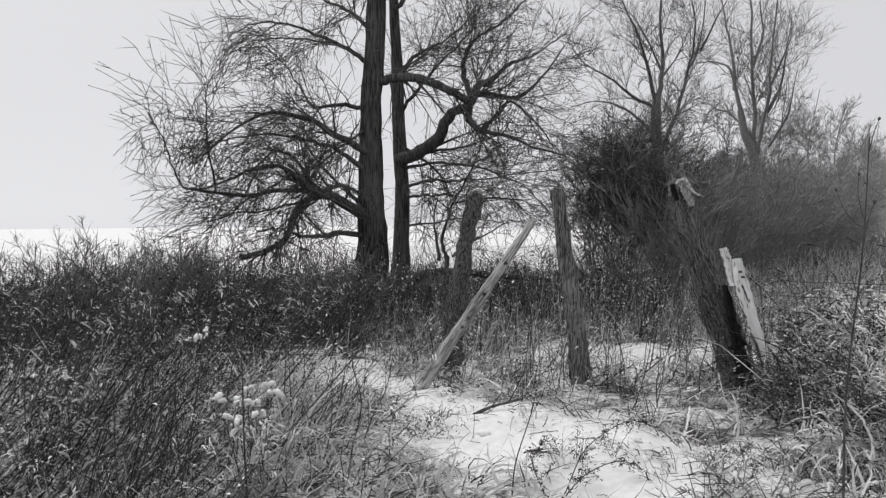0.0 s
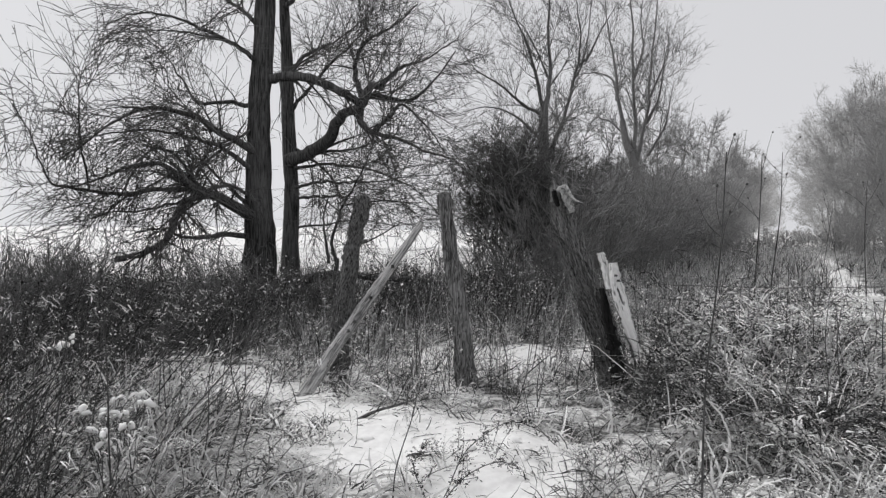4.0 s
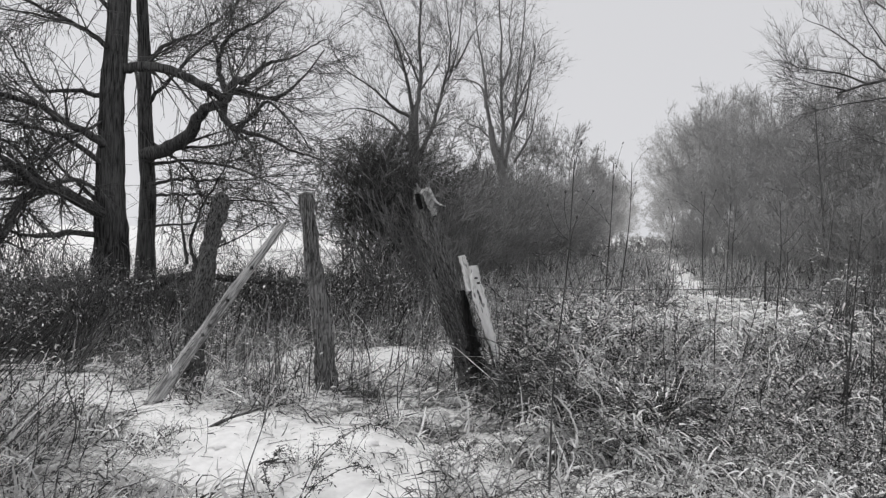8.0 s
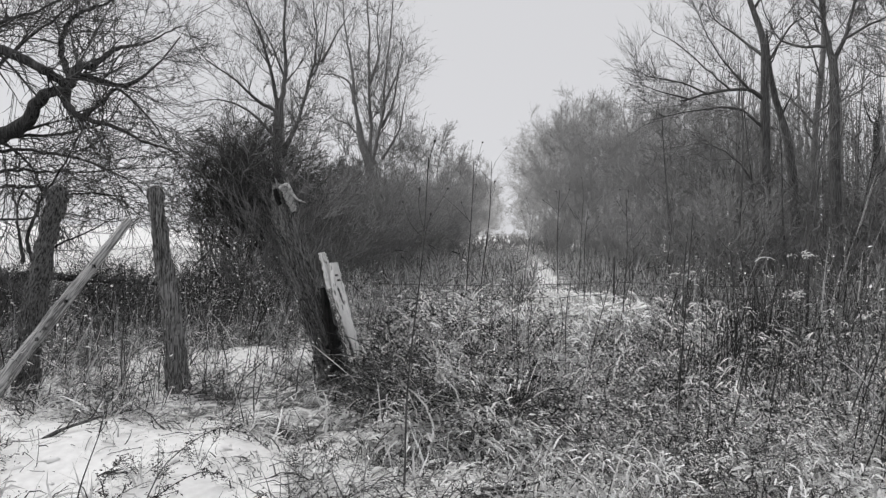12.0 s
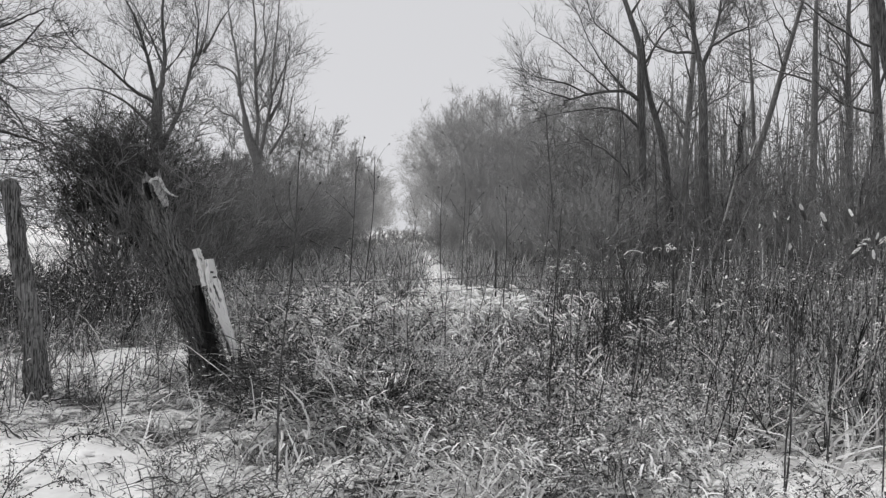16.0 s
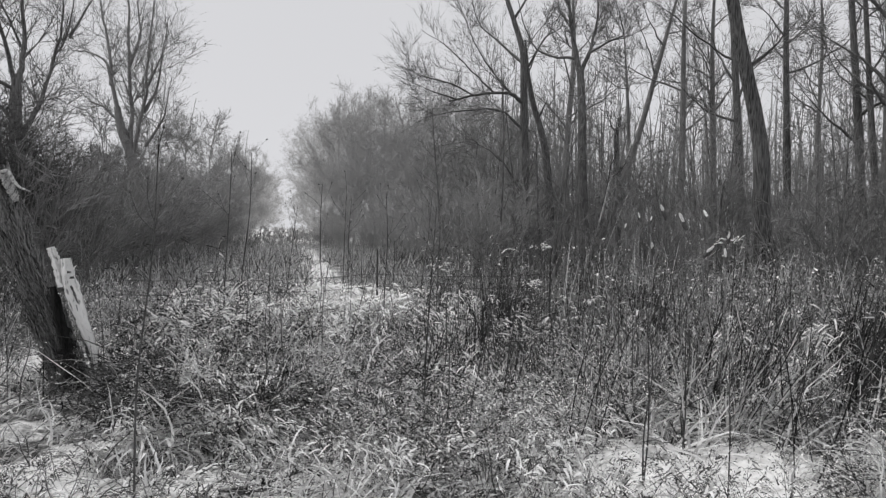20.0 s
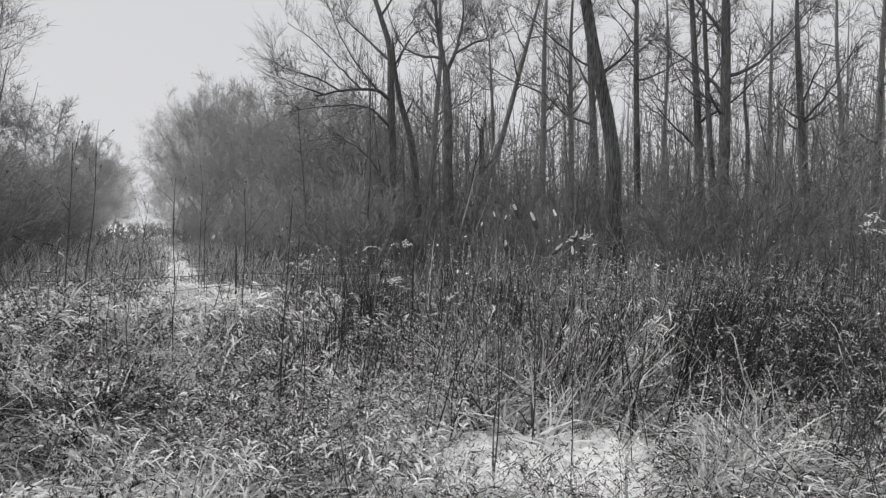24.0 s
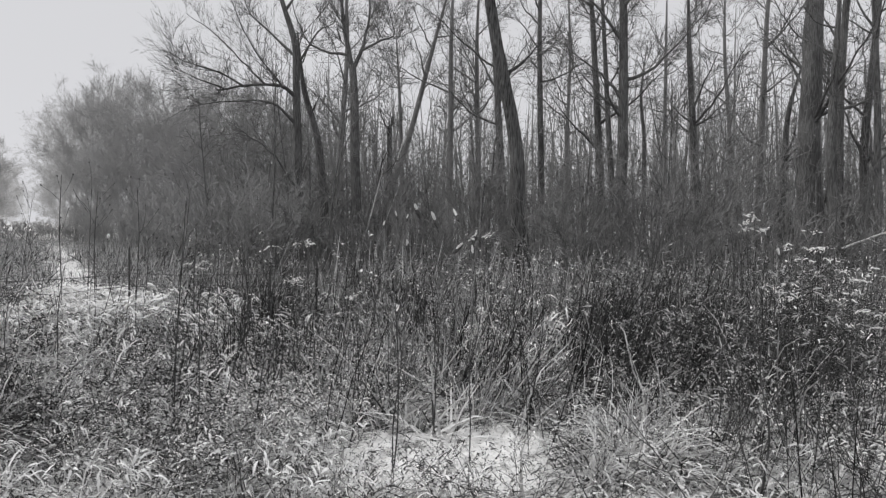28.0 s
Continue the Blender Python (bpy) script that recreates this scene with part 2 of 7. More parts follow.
def rough_trunk(heap, line, radii, r, sides=14, depth=0.12, flare=0.5):
    """A trunk with furrows, uneven girth and a flared root collar."""
    k = len(line)
    h = np.linspace(0, 1, k)
    rad = np.asarray(radii) * (1 + flare * np.exp(-h * 14))
    furrow = r.normal(size=sides) * depth * 0.5 + depth * 0.35 * (-1.0) ** np.arange(sides)
    relief = furrow[None] + r.normal(size=(k, sides)) * depth * 0.3
    lobes = 0.35 * flare * np.exp(-h * 10)[:, None] * np.sin(np.arange(sides) / sides * 2 * np.pi * 4 + r.random() * 6)
    tubes(heap, line[None], rad[None], sides, (relief + lobes)[None])


# ---- the ground: one sheet of snow and litter ----
LANE = radians(33.6)


def lane_frame(x, y):
    """Metres along the lane and to the side of it (right positive)."""
    return x * np.sin(LANE) + y * np.cos(LANE), x * np.cos(LANE) - y * np.sin(LANE)


def height(x, y):
    d = np.hypot(x, y)
    az = np.degrees(np.arctan2(x, y))
    z = 0.05 * np.sin(x * 1.3 + 0.7) * np.sin(y * 1.1 + 1.9) + 0.025 * np.sin(x * 3.1 + y * 2.3) + 0.016 * np.sin(x * 5.3 - y * 4.7) + 0.012 * np.sin(x * 9.1 + y * 2.7) * np.sin(y * 8.3 - x * 1.7)
    z = z * np.clip((d - 1) / 3, 0, 1)
    rise = np.clip((d - 60) / 300, 0, 1)
    field = 1 / (1 + np.exp((az - 8) / 6)) * (az > -120)
    return z + rise * 6.0 * field


def lane_mid(s):
    """How far the snowy track swings to the side of the lane's middle line."""
    return np.interp(s, [9, 12.5, 15.7, 23.5, 37, 70], [1.0, 1.2, 1.3, 1.55, 1.75, 1.3])


def bare_snow(x, y):
    """1 where the snow lies open, 0 where litter and dead grass cover it."""
    d = np.hypot(x, y)
    s, l = lane_frame(x, y)
    az = np.degrees(np.arctan2(x, y))
    clearing = 0
    wx = x + 0.15 * np.sin(2.9 * x + 4.1 * y + 0.5) + 0.07 * np.sin(9.3 * y - 5.1 * x) + 0.045 * np.sin(17 * x + 13 * y)
    wy = y + 0.14 * np.sin(3.7 * x - 2.3 * y + 1.1) + 0.07 * np.sin(8.1 * x + 6.7 * y) + 0.04 * np.sin(19 * y - 15 * x)
    way = ((-1.4, 8.3, 0.14), (-1.05, 7.6, 0.3), (-0.6, 6.8, 0.5), (-0.1, 5.9, 0.56), (0.9, 4.75, 0.72), (1.85, 4.05, 0.36), (2.8, 3.45, 0.2))
    for (x0, y0, w0), (x1, y1, w1) in zip(way[:-1], way[1:]):
        f = np.clip(((wx - x0) * (x1 - x0) + (wy - y0) * (y1 - y0)) / ((x1 - x0) ** 2 + (y1 - y0) ** 2), 0, 1)
        off = np.hypot(wx - x0 - f * (x1 - x0), wy - y0 - f * (y1 - y0)) / (w0 + (w1 - w0) * f)
        clearing = np.maximum(clearing, np.exp(-off ** 3))
    clearing = clearing * (0.72 + 0.28 * np.sin(x * 4.3 + y * 2.1) * np.sin(y * 3.7 - x * 2.9))
    mid = lane_mid(s)
    lane = np.exp(-((l - mid) / 0.34) ** 2) * np.clip((s - 11) / 2.5, 0, 1) * np.clip((60 - s) / 30, 0, 1) * (0.65 + 0.35 * np.sin(s * 3.3 + 2 * np.sin(l * 4)) * np.sin(l * 7 + s))
    spot = 1.35 * np.exp(-(((wx - 4.7) / 0.9) ** 2 + ((wy - 1.85) / 0.6) ** 2) ** 1.5) * (0.58 + 0.42 * np.sin(x * 9.1 + 1.0 + 2 * np.sin(y * 5)) * np.sin(y * 10.3 + 1.5 * np.sin(x * 4)))
    behind = 0.85 * np.exp(-(((x - 2.1) / 1.4) ** 2 + ((y - 8.2) / 0.75) ** 2)) * (0.7 + 0.3 * np.sin(x * 5.1) * np.sin(y * 4.3 + x))
    field = 0.09 / (1 + np.exp((az - 14) / 3)) * (d > 24)
    return np.clip(np.maximum.reduce([np.clip((d - 70) / 30, 0, 1) * np.where((az > 12) & (az < 120), 0.2, 1), clearing, lane, spot, behind, field]), 0, 1)


rings = np.concatenate([np.linspace(0.05, 14, 120), 14 + (np.linspace(0, 1, 40)[1:] ** 3) * 2500])
turns = np.radians(np.concatenate([np.linspace(-50, 115, 340), np.linspace(115, 310, 70)[1:-1]]))
gx, gy = rings[:, None] * np.sin(turns), rings[:, None] * np.cos(turns)
gh = Heap()
gi = np.arange(gx.size).reshape(gx.shape)
gh.add(np.stack([gx, gy, height(gx, gy)], -1), np.stack([gi[:-1], np.roll(gi[:-1], -1, 1), np.roll(gi[1:], -1, 1), gi[1:]], -1))


def ground_material():
    m = material("snow_over_litter", 0.76, 0.92, 0.65, (5, 5, 5), 0.35)
    n, k = m.node_tree.nodes, m.node_tree.links
    b = n["Principled BSDF"]
    old = b.inputs["Base Color"].links[0].from_socket
    tc = n.new("ShaderNodeTexCoord")
    at = n.new("ShaderNodeAttribute")
    at.attribute_name = "bare"
    a, c = n.new("ShaderNodeTexNoise"), n.new("ShaderNodeTexNoise")
    a.inputs["Scale"].default_value, a.inputs["Detail"].default_value = 2.2, 8
    c.inputs["Scale"].default_value, c.inputs["Detail"].default_value = 38, 4
    k.new(tc.outputs["Object"], a.inputs[0])
    k.new(tc.outputs["Object"], c.inputs[0])
    s0, s1 = n.new("ShaderNodeMath"), n.new("ShaderNodeMath")
    s0.operation = s1.operation = "MULTIPLY_ADD"
    s0.inputs[1].default_value, s1.inputs[1].default_value = 0.75, 0.55
    k.new(a.outputs[0], s0.inputs[0])
    k.new(at.outputs["Fac"], s0.inputs[2])
    e = n.new("ShaderNodeTexNoise")
    e.inputs["Scale"].default_value, e.inputs["Detail"].default_value = 11, 5
    k.new(tc.outputs["Object"], e.inputs[0])
    k.new(e.outputs[0], s1.inputs[0])
    k.new(s0.outputs[0], s1.inputs[2])
    ramp = n.new("ShaderNodeValToRGB")
    ramp.color_ramp.elements[0].position, ramp.color_ramp.elements[1].position = 0.62, 0.74
    k.new(s1.outputs[0], ramp.inputs[0])
    lit = n.new("ShaderNodeValToRGB")
    lit.color_ramp.elements[0].position, lit.color_ramp.elements[1].position = 0.35, 0.7
    lit.color_ramp.elements[0].color, lit.color_ramp.elements[1].color = (0.018, 0.018, 0.017, 1), (0.22, 0.22, 0.215, 1)
    k.new(c.outputs[0], lit.inputs[0])
    mx = n.new("ShaderNodeMixRGB")
    k.new(ramp.outputs[0], mx.inputs[0])
    k.new(lit.outputs[0], mx.inputs[1])
    k.new(old, mx.inputs[2])
    k.new(mx.outputs[0], b.inputs["Base Color"])
    return m


ground = part("ground", gh, ground_material())
tagged(ground, "snow-covered ground with dead grass litter showing through", "ground", kind="structure")
bare = ground.data.attributes.new("bare", "FLOAT", "POINT")
gd, ga = np.hypot(gx, gy), np.degrees(np.arctan2(gx, gy))
off_field = 1 / (1 + np.exp((14 - ga) / 3)) + (gd < 24)
corridor = np.exp(-((ga - 35) / 9) ** 2) * (gd < 16)
closed = 1 - bare_snow(gx, gy)
bramble = np.exp(-(((gx - 4.0) / 1.6) ** 2 + ((gy - 6.3) / 1.6) ** 2) ** 2)
far_weeds = np.clip((gd - 8.5) / 2.5, 0, 1) * np.clip(off_field, 0, 1) * (1 - 0.8 * np.exp(-((ga - 34) / 9) ** 2))
near = 1 / (1 + np.exp((np.minimum(gd, 20) - 8.5) / 0.5))
open_snow = bare_snow(gx, gy) + 0.2 * corridor + closed * (0.05 * near - 0.2 * far_weeds - 0.4 * bramble)
bare.data.foreach_set("value", open_snow.astype(np.float32).ravel())


def ground_z(p):
    return height(np.asarray(p)[..., 0], np.asarray(p)[..., 1])


# ---- trees ----


def bare_tree(name, label, trunk, trunk_r, limbs, r, mats, twigs=(60, 500, 1500), reach=(1.6, 0.9, 0.45), lift=(0.05, 0.02, 0.0),
              tip=0.004, group="", depth=0.12, flare=0.5, sides=14, wander=0.16, near=False, fork=(42, 36, 30)):
    """A bare tree: a furrowed trunk, main limbs and a crown of twigs in three orders."""
    base = trunk[0]
    t = thing(name, base, label, "tree", group)
    line = smooth(trunk, 40)
    rad = np.interp(np.linspace(0, 1, 40), np.linspace(0, 1, len(trunk_r)), trunk_r)
    h = Heap()
    rough_trunk(h, line, rad, r, sides, depth, flare)
    part("trunk", h, mats[0], t)
    all_l, all_r = [], []
    for pts, r0, r1 in limbs:
        k, around = (24, 8) if near else (12, 5)
        l = smooth(pts, k)
        l[1:] += r.normal(size=(k - 1, 3)) * 0.012 * np.linalg.norm(l[-1] - l[0]) / 3
        rr = r1 + (r0 - r1) * (1 - np.linspace(0, 1, k)) ** 1.5
        h = Heap()
        tubes(h, l[None], rr[None], around, (r.normal(size=(1, around)) * 0.07 + r.normal(size=(k, around)) * 0.025)[None])
        part("limb", h, mats[0], t)
        all_l.append(l)
        all_r.append(rr)
    L, R = np.stack(all_l), np.stack(all_r)
    h = Heap()
    a, ar = spawn(r, L, R, twigs[0], 0.12, 1.0, fork[0], reach[0], 8, wander, lift[0], 0.34, tip, 0.7)
    if near:
        tubes(h, a, ar, 4)
    else:
        tubes(h, a[:, ::2], ar[:, ::2], 3)
    b, br = spawn(r, a, ar, twigs[1], 0.12, 1.0, fork[1], reach[1], 6, wander * 1.2, lift[1], 0.6, tip)
    if near:
        tubes(h, b, br, 3)
    else:
        blades(h, b[:, ::2], br[:, ::2] * 1.2, r, 0.5)
    c, cr = spawn(r, b, br, twigs[2], 0.1, 1.0, fork[2], reach[2], 4 if near else 2, wander * 1.3, lift[2], 0.7, tip * 0.8)
    blades(h, c, cr * 1.2, r, 0.5)
    part("crown", h, mats[1], t)
    return t


DARK, GREY, HAZE1 = (BARK, TWIG), (BARK_WOOD, TWIG_WOOD), (HAZE1_BARK, HAZE1_TWIG)
HAZE2, HAZE4 = (HAZE2_BARK, HAZE2_TWIG), (HAZE4_BARK, HAZE4_TWIG)
HAZE3, HAZE5 = (HAZE3_BARK, HAZE3_TWIG), (HAZE5_BARK, HAZE5_TWIG)

rt = np.random.default_rng(11)
# the old spreading tree and its slimmer neighbour, beside the fence
limbs = []
limbs.append(([(-1.26, 14.95, 4.56), (-0.84, 14.68, 4.59), (-0.33, 14.40, 4.48), (0.17, 14.20, 4.22), (0.54, 14.09, 3.98)], 0.10, 0.07))
limbs.append(([(-1.51, 14.82, 3.11), (-1.91, 14.42, 3.32), (-2.28, 14.00, 3.52), (-2.63, 13.58, 3.66), (-3.05, 13.12, 3.66), (-3.43, 12.66, 3.41), (-3.74, 12.20, 3.03), (-3.97, 11.75, 2.63)], 0.085, 0.012))
limbs.append(([(-1.49, 14.83, 4.01), (-2.03, 15.02, 4.13), (-2.64, 15.19, 4.13), (-2.97, 15.40, 4.62), (-3.38, 15.58, 5.17), (-3.77, 15.75, 5.53)], 0.05, 0.01))
limbs.append(([(-1.50, 14.87, 4.93), (-1.80, 14.51, 5.12), (-2.16, 14.14, 5.22), (-2.52, 13.75, 5.29), (-2.91, 13.34, 5.33), (-3.26, 12.92, 5.19), (-3.59, 12.49, 4.89)], 0.055, 0.01))
limbs.append(([(-1.41, 14.88, 5.61), (-1.81, 15.05, 6.01), (-2.29, 15.20, 6.28), (-2.91, 15.31, 6.62), (-3.52, 15.40, 6.76)], 0.05, 0.01))
limbs.append(([(-2.04, 14.05, 5.14), (-2.68, 13.47, 5.07), (-3.26, 12.86, 4.88), (-3.66, 12.27, 4.64)], 0.025, 0.006))
limbs.append(([(-1.58, 14.77, 1.83), (-1.93, 14.42, 2.07), (-2.23, 14.06, 2.22), (-2.45, 13.72, 2.31), (-2.61, 13.38, 2.48), (-2.76, 13.04, 2.63), (-3.01, 12.67, 2.68), (-3.30, 12.28, 2.54), (-3.71, 11.84, 2.27), (-4.05, 11.45, 2.17)], 0.12, 0.012))
limbs.append(([(-2.39, 14.00, 2.23), (-2.65, 13.63, 2.01), (-2.75, 13.28, 1.65), (-2.85, 12.93, 1.32), (-3.08, 12.55, 1.18), (-3.38, 12.14, 1.10)], 0.075, 0.05))
limbs.append(([(-1.62, 14.76, 1.44), (-2.05, 14.38, 1.49), (-2.40, 13.98, 1.42), (-2.76, 13.58, 1.48), (-2.96, 13.20, 1.59), (-3.26, 12.79, 1.53)], 0.06, 0.012))
limbs.append(([(-2.46, 13.78, 2.29), (-2.92, 13.34, 2.27), (-3.51, 12.84, 2.17), (-4.02, 12.33, 2.23), (-4.24, 11.90, 2.28), (-4.23, 11.53, 2.56), (-4.25, 11.16, 2.92), (-4.31, 10.77, 3.29)], 0.045, 0.008))
limbs.append(([(-1.57, 14.82, 2.77), (-2.01, 14.49, 3.09), (-2.42, 14.15, 3.25), (-2.99, 13.76, 3.34), (-3.52, 13.36, 3.29), (-4.03, 12.93, 3.12), (-4.40, 12.55, 2.85)], 0.055, 0.008))
limbs.append(([(-2.47, 13.98, 2.37), (-2.73, 13.61, 2.87), (-2.96, 13.23, 2.98), (-3.18, 12.85, 2.74), (-3.33, 12.48, 2.23), (-3.59, 12.08, 1.70)], 0.035, 0.008))
limbs.append(([(-1.57, 14.77, 1.94), (-1.97, 14.93, 2.37), (-2.29, 15.10, 2.67), (-2.66, 15.25, 3.06), (-3.10, 15.38, 3.65), (-3.48, 15.51, 3.89)], 0.045, 0.01))
limbs.append(([(-3.67, 11.84, 2.18), (-3.77, 11.76, 2.99), (-3.76, 11.71, 3.60), (-3.68, 11.69, 3.95), (-3.49, 11.69, 4.15)], 0.018, 0.005))
limbs.append(([(-1.64, 14.81, 2.26), (-2.03, 14.41, 2.41), (-2.62, 13.96, 2.15), (-3.17, 13.48, 1.93), (-3.66, 13.00, 1.88), (-4.10, 12.49, 1.68), (-4.49, 11.99, 1.55)], 0.04, 0.007))
limbs.append(([(-1.52, 14.82, 3.57), (-2.04, 14.56, 3.18), (-2.45, 14.29, 2.74), (-2.59, 14.06, 2.33)], 0.03, 0.02))
limbs.append(([(-1.35, 14.89, 5.98), (-0.98, 14.67, 6.58), (-0.40, 14.44, 7.04), (0.27, 14.20, 7.26)], 0.07, 0.015))
limbs.append(([(-1.40, 14.88, 6.55), (-1.86, 14.58, 7.01), (-2.36, 14.26, 7.22), (-2.94, 13.89, 7.19)], 0.06, 0.015))
limbs.append(([(-1.28, 14.95, 6.91), (-0.64, 14.99, 7.60), (0.17, 14.50, 7.72), (1.12, 13.95, 7.36)], 0.07, 0.015))
bare_tree("old_tree", "large old bare tree with furrowed bark and spreading limbs", [(-1.46, 14.93, 0.00), (-1.43, 14.93, 1.28), (-1.45, 14.93, 2.43), (-1.42, 14.93, 3.93), (-1.32, 14.94, 5.19), (-1.25, 14.95, 6.91), (-1.17, 14.95, 8.73), (-1.09, 14.96, 11.00)], [0.31, 0.27, 0.225, 0.195, 0.185, 0.16, 0.13, 0.05],
          limbs,
          rt, DARK, (420, 2500, 5600), (1.5, 0.95, 0.5), (-0.045, -0.03, -0.01), 0.0043, depth=0.2, flare=0.22, sides=30, near=True, wander=0.075, fork=(50, 46, 38))
limbs = []
limbs.append(([(-0.95, 16.27, 3.08), (-0.45, 15.89, 3.24), (-0.07, 15.40, 3.45), (0.17, 15.10, 3.88), (0.57, 14.89, 4.07), (0.75, 14.78, 4.44), (0.97, 14.67, 4.42)], 0.16, 0.07))
limbs.append(([(0.58, 15.09, 4.10), (0.72, 15.08, 4.33), (1.16, 14.96, 4.26), (1.58, 14.61, 4.17), (2.06, 14.35, 4.56), (2.44, 14.29, 5.09)], 0.08, 0.015))
limbs.append(([(0.58, 15.09, 4.04), (0.60, 14.99, 3.74), (0.85, 14.78, 3.51), (1.33, 14.44, 3.36), (1.80, 14.19, 3.10), (2.37, 14.00, 2.91)], 0.09, 0.015))
limbs.append(([(0.79, 14.78, 3.53), (1.13, 14.66, 3.79), (1.39, 14.43, 4.03), (1.86, 14.18, 3.54), (2.17, 14.13, 3.09)], 0.05, 0.012))
limbs.append(([(0.66, 15.49, 4.29), (0.50, 15.89, 5.04), (0.76, 16.08, 5.69), (1.40, 16.24, 6.10), (1.93, 16.39, 6.64)], 0.07, 0.015))
limbs.append(([(1.02, 15.47, 4.58), (1.47, 15.73, 5.05), (1.99, 15.98, 5.28), (2.75, 16.07, 5.78)], 0.06, 0.012))
limbs.append(([(-0.91, 16.37, 3.15), (-0.14, 15.90, 3.24), (0.58, 15.39, 3.29), (1.16, 15.16, 3.46)], 0.05, 0.012))
limbs.append(([(-0.93, 16.37, 5.04), (-0.50, 16.79, 5.58), (0.15, 17.20, 6.00), (0.98, 17.57, 6.76)], 0.06, 0.012))
limbs.append(([(-0.97, 16.37, 4.04), (-0.63, 16.39, 4.54), (0.01, 16.40, 5.29), (0.65, 16.39, 5.90), (0.91, 16.37, 6.52)], 0.05, 0.012))
limbs.append(([(-0.85, 16.38, 2.52), (-0.27, 15.90, 2.60), (0.45, 15.39, 2.55), (1.36, 14.84, 2.61), (2.37, 14.71, 2.70)], 0.04, 0.008))
limbs.append(([(-0.85, 16.38, 2.26), (-0.03, 15.90, 2.29), (0.92, 15.37, 2.19), (1.80, 14.79, 2.09)], 0.035, 0.008))
limbs.append(([(-0.86, 16.38, 2.90), (-0.02, 15.80, 2.96), (0.92, 15.27, 2.77), (1.68, 14.70, 2.37), (2.23, 14.23, 1.67)], 0.04, 0.008))
limbs.append(([(-0.88, 16.38, 1.63), (-0.31, 16.90, 1.69), (0.63, 17.39, 1.82), (1.60, 17.73, 1.68), (2.47, 18.03, 1.88)], 0.03, 0.007))
limbs.append(([(-0.88, 16.38, 3.40), (-0.15, 16.00, 2.85), (0.21, 15.60, 2.21), (0.56, 15.39, 1.60)], 0.035, 0.008))
limbs.append(([(-1.02, 16.37, 6.42), (-0.47, 16.39, 7.05), (0.30, 16.90, 7.47), (1.38, 17.35, 7.35)], 0.06, 0.012))
bare_tree("slim_tree", "bare dark tree with a crooked kinked side limb", [(-0.94, 16.47, 0.03), (-0.94, 16.47, 1.25), (-0.90, 16.48, 2.40), (-0.95, 16.47, 3.80), (-0.97, 16.47, 5.19), (-1.02, 16.47, 6.71), (-1.03, 16.47, 8.59), (-1.04, 16.47, 10.71)], [0.23, 0.17, 0.155, 0.14, 0.12, 0.10, 0.08, 0.03],
          limbs,
          rt, DARK, (260, 1700, 4400), (1.9, 1.15, 0.6), (-0.01, -0.01, 0.0), 0.0042, depth=0.15, flare=0.15, sides=22, near=True, wander=0.08, fork=(50, 46, 40))


def on_lane(s, l):
    return s * math.sin(LANE) + l * math.cos(LANE), s * math.cos(LANE) - l * math.sin(LANE)


# hedge trees along the left side of the lane
rh = np.random.default_rng(5)
limbs = []
limbs.append(([(6.75, 22.82, 5.55), (6.99, 23.06, 6.56), (7.03, 23.26, 7.86), (7.10, 23.34, 9.84), (7.25, 23.30, 12.31)], 0.09, 0.02))
limbs.append(([(6.70, 22.84, 5.46), (6.36, 22.52, 6.45), (6.02, 22.20, 7.40), (5.50, 22.13, 8.41), (5.14, 22.01, 9.55)], 0.08, 0.015))
limbs.append(([(6.67, 22.85, 5.29), (5.92, 22.54, 5.59), (5.15, 22.21, 6.06), (4.24, 21.89, 6.51), (3.74, 21.88, 7.35)], 0.06, 0.012))
limbs.append(([(6.66, 22.85, 4.41), (6.00, 23.55, 5.33), (5.24, 24.24, 5.74), (4.41, 24.81, 5.66)], 0.06, 0.012))
limbs.append(([(6.82, 22.80, 3.87), (7.41, 23.14, 4.97), (7.90, 23.51, 6.29), (8.45, 23.74, 7.61), (8.85, 24.02, 10.06)], 0.09, 0.015))
limbs.append(([(7.90, 23.51, 6.29), (8.09, 23.23, 7.65), (7.95, 23.07, 8.67), (7.66, 22.95, 10.39)], 0.05, 0.012))
limbs.append(([(8.45, 23.74, 7.24), (9.08, 23.94, 8.38), (9.64, 23.93, 9.29)], 0.05, 0.012))
limbs.append(([(6.93, 23.08, 6.57), (6.55, 23.50, 7.75), (6.13, 23.93, 8.61), (5.32, 24.43, 9.14)], 0.04, 0.01))
bare_tree("hedge_tree", "bare hedge tree with wide forking limbs", [(6.74, 22.82, 0.34), (6.77, 22.82, 1.93), (6.73, 22.83, 3.35), (6.70, 22.84, 4.76), (6.75, 22.82, 5.72)], [0.24, 0.2, 0.18, 0.16, 0.11],
          limbs,
          rh, GREY, (150, 1300, 4200), (2.4, 1.3, 0.7), (0.07, 0.06, 0.04), 0.0042, group="hedge trees", wander=0.07, fork=(46, 42, 38))
limbs = []
limbs.append(([(14.06, 34.22, 6.88), (13.80, 34.33, 8.22), (13.75, 34.89, 9.14), (13.27, 35.39, 9.53), (12.61, 35.85, 9.59)], 0.10, 0.025))
limbs.append(([(14.57, 34.01, 4.87), (14.58, 34.01, 6.83), (14.52, 34.03, 8.93), (14.49, 34.05, 11.02), (14.39, 34.09, 13.64), (14.29, 34.13, 16.78)], 0.12, 0.03))
limbs.append(([(14.63, 33.98, 4.86), (14.81, 33.36, 6.47), (14.77, 32.83, 7.90), (14.75, 32.62, 9.61), (14.89, 32.34, 11.52), (15.06, 32.15, 13.66)], 0.10, 0.025))
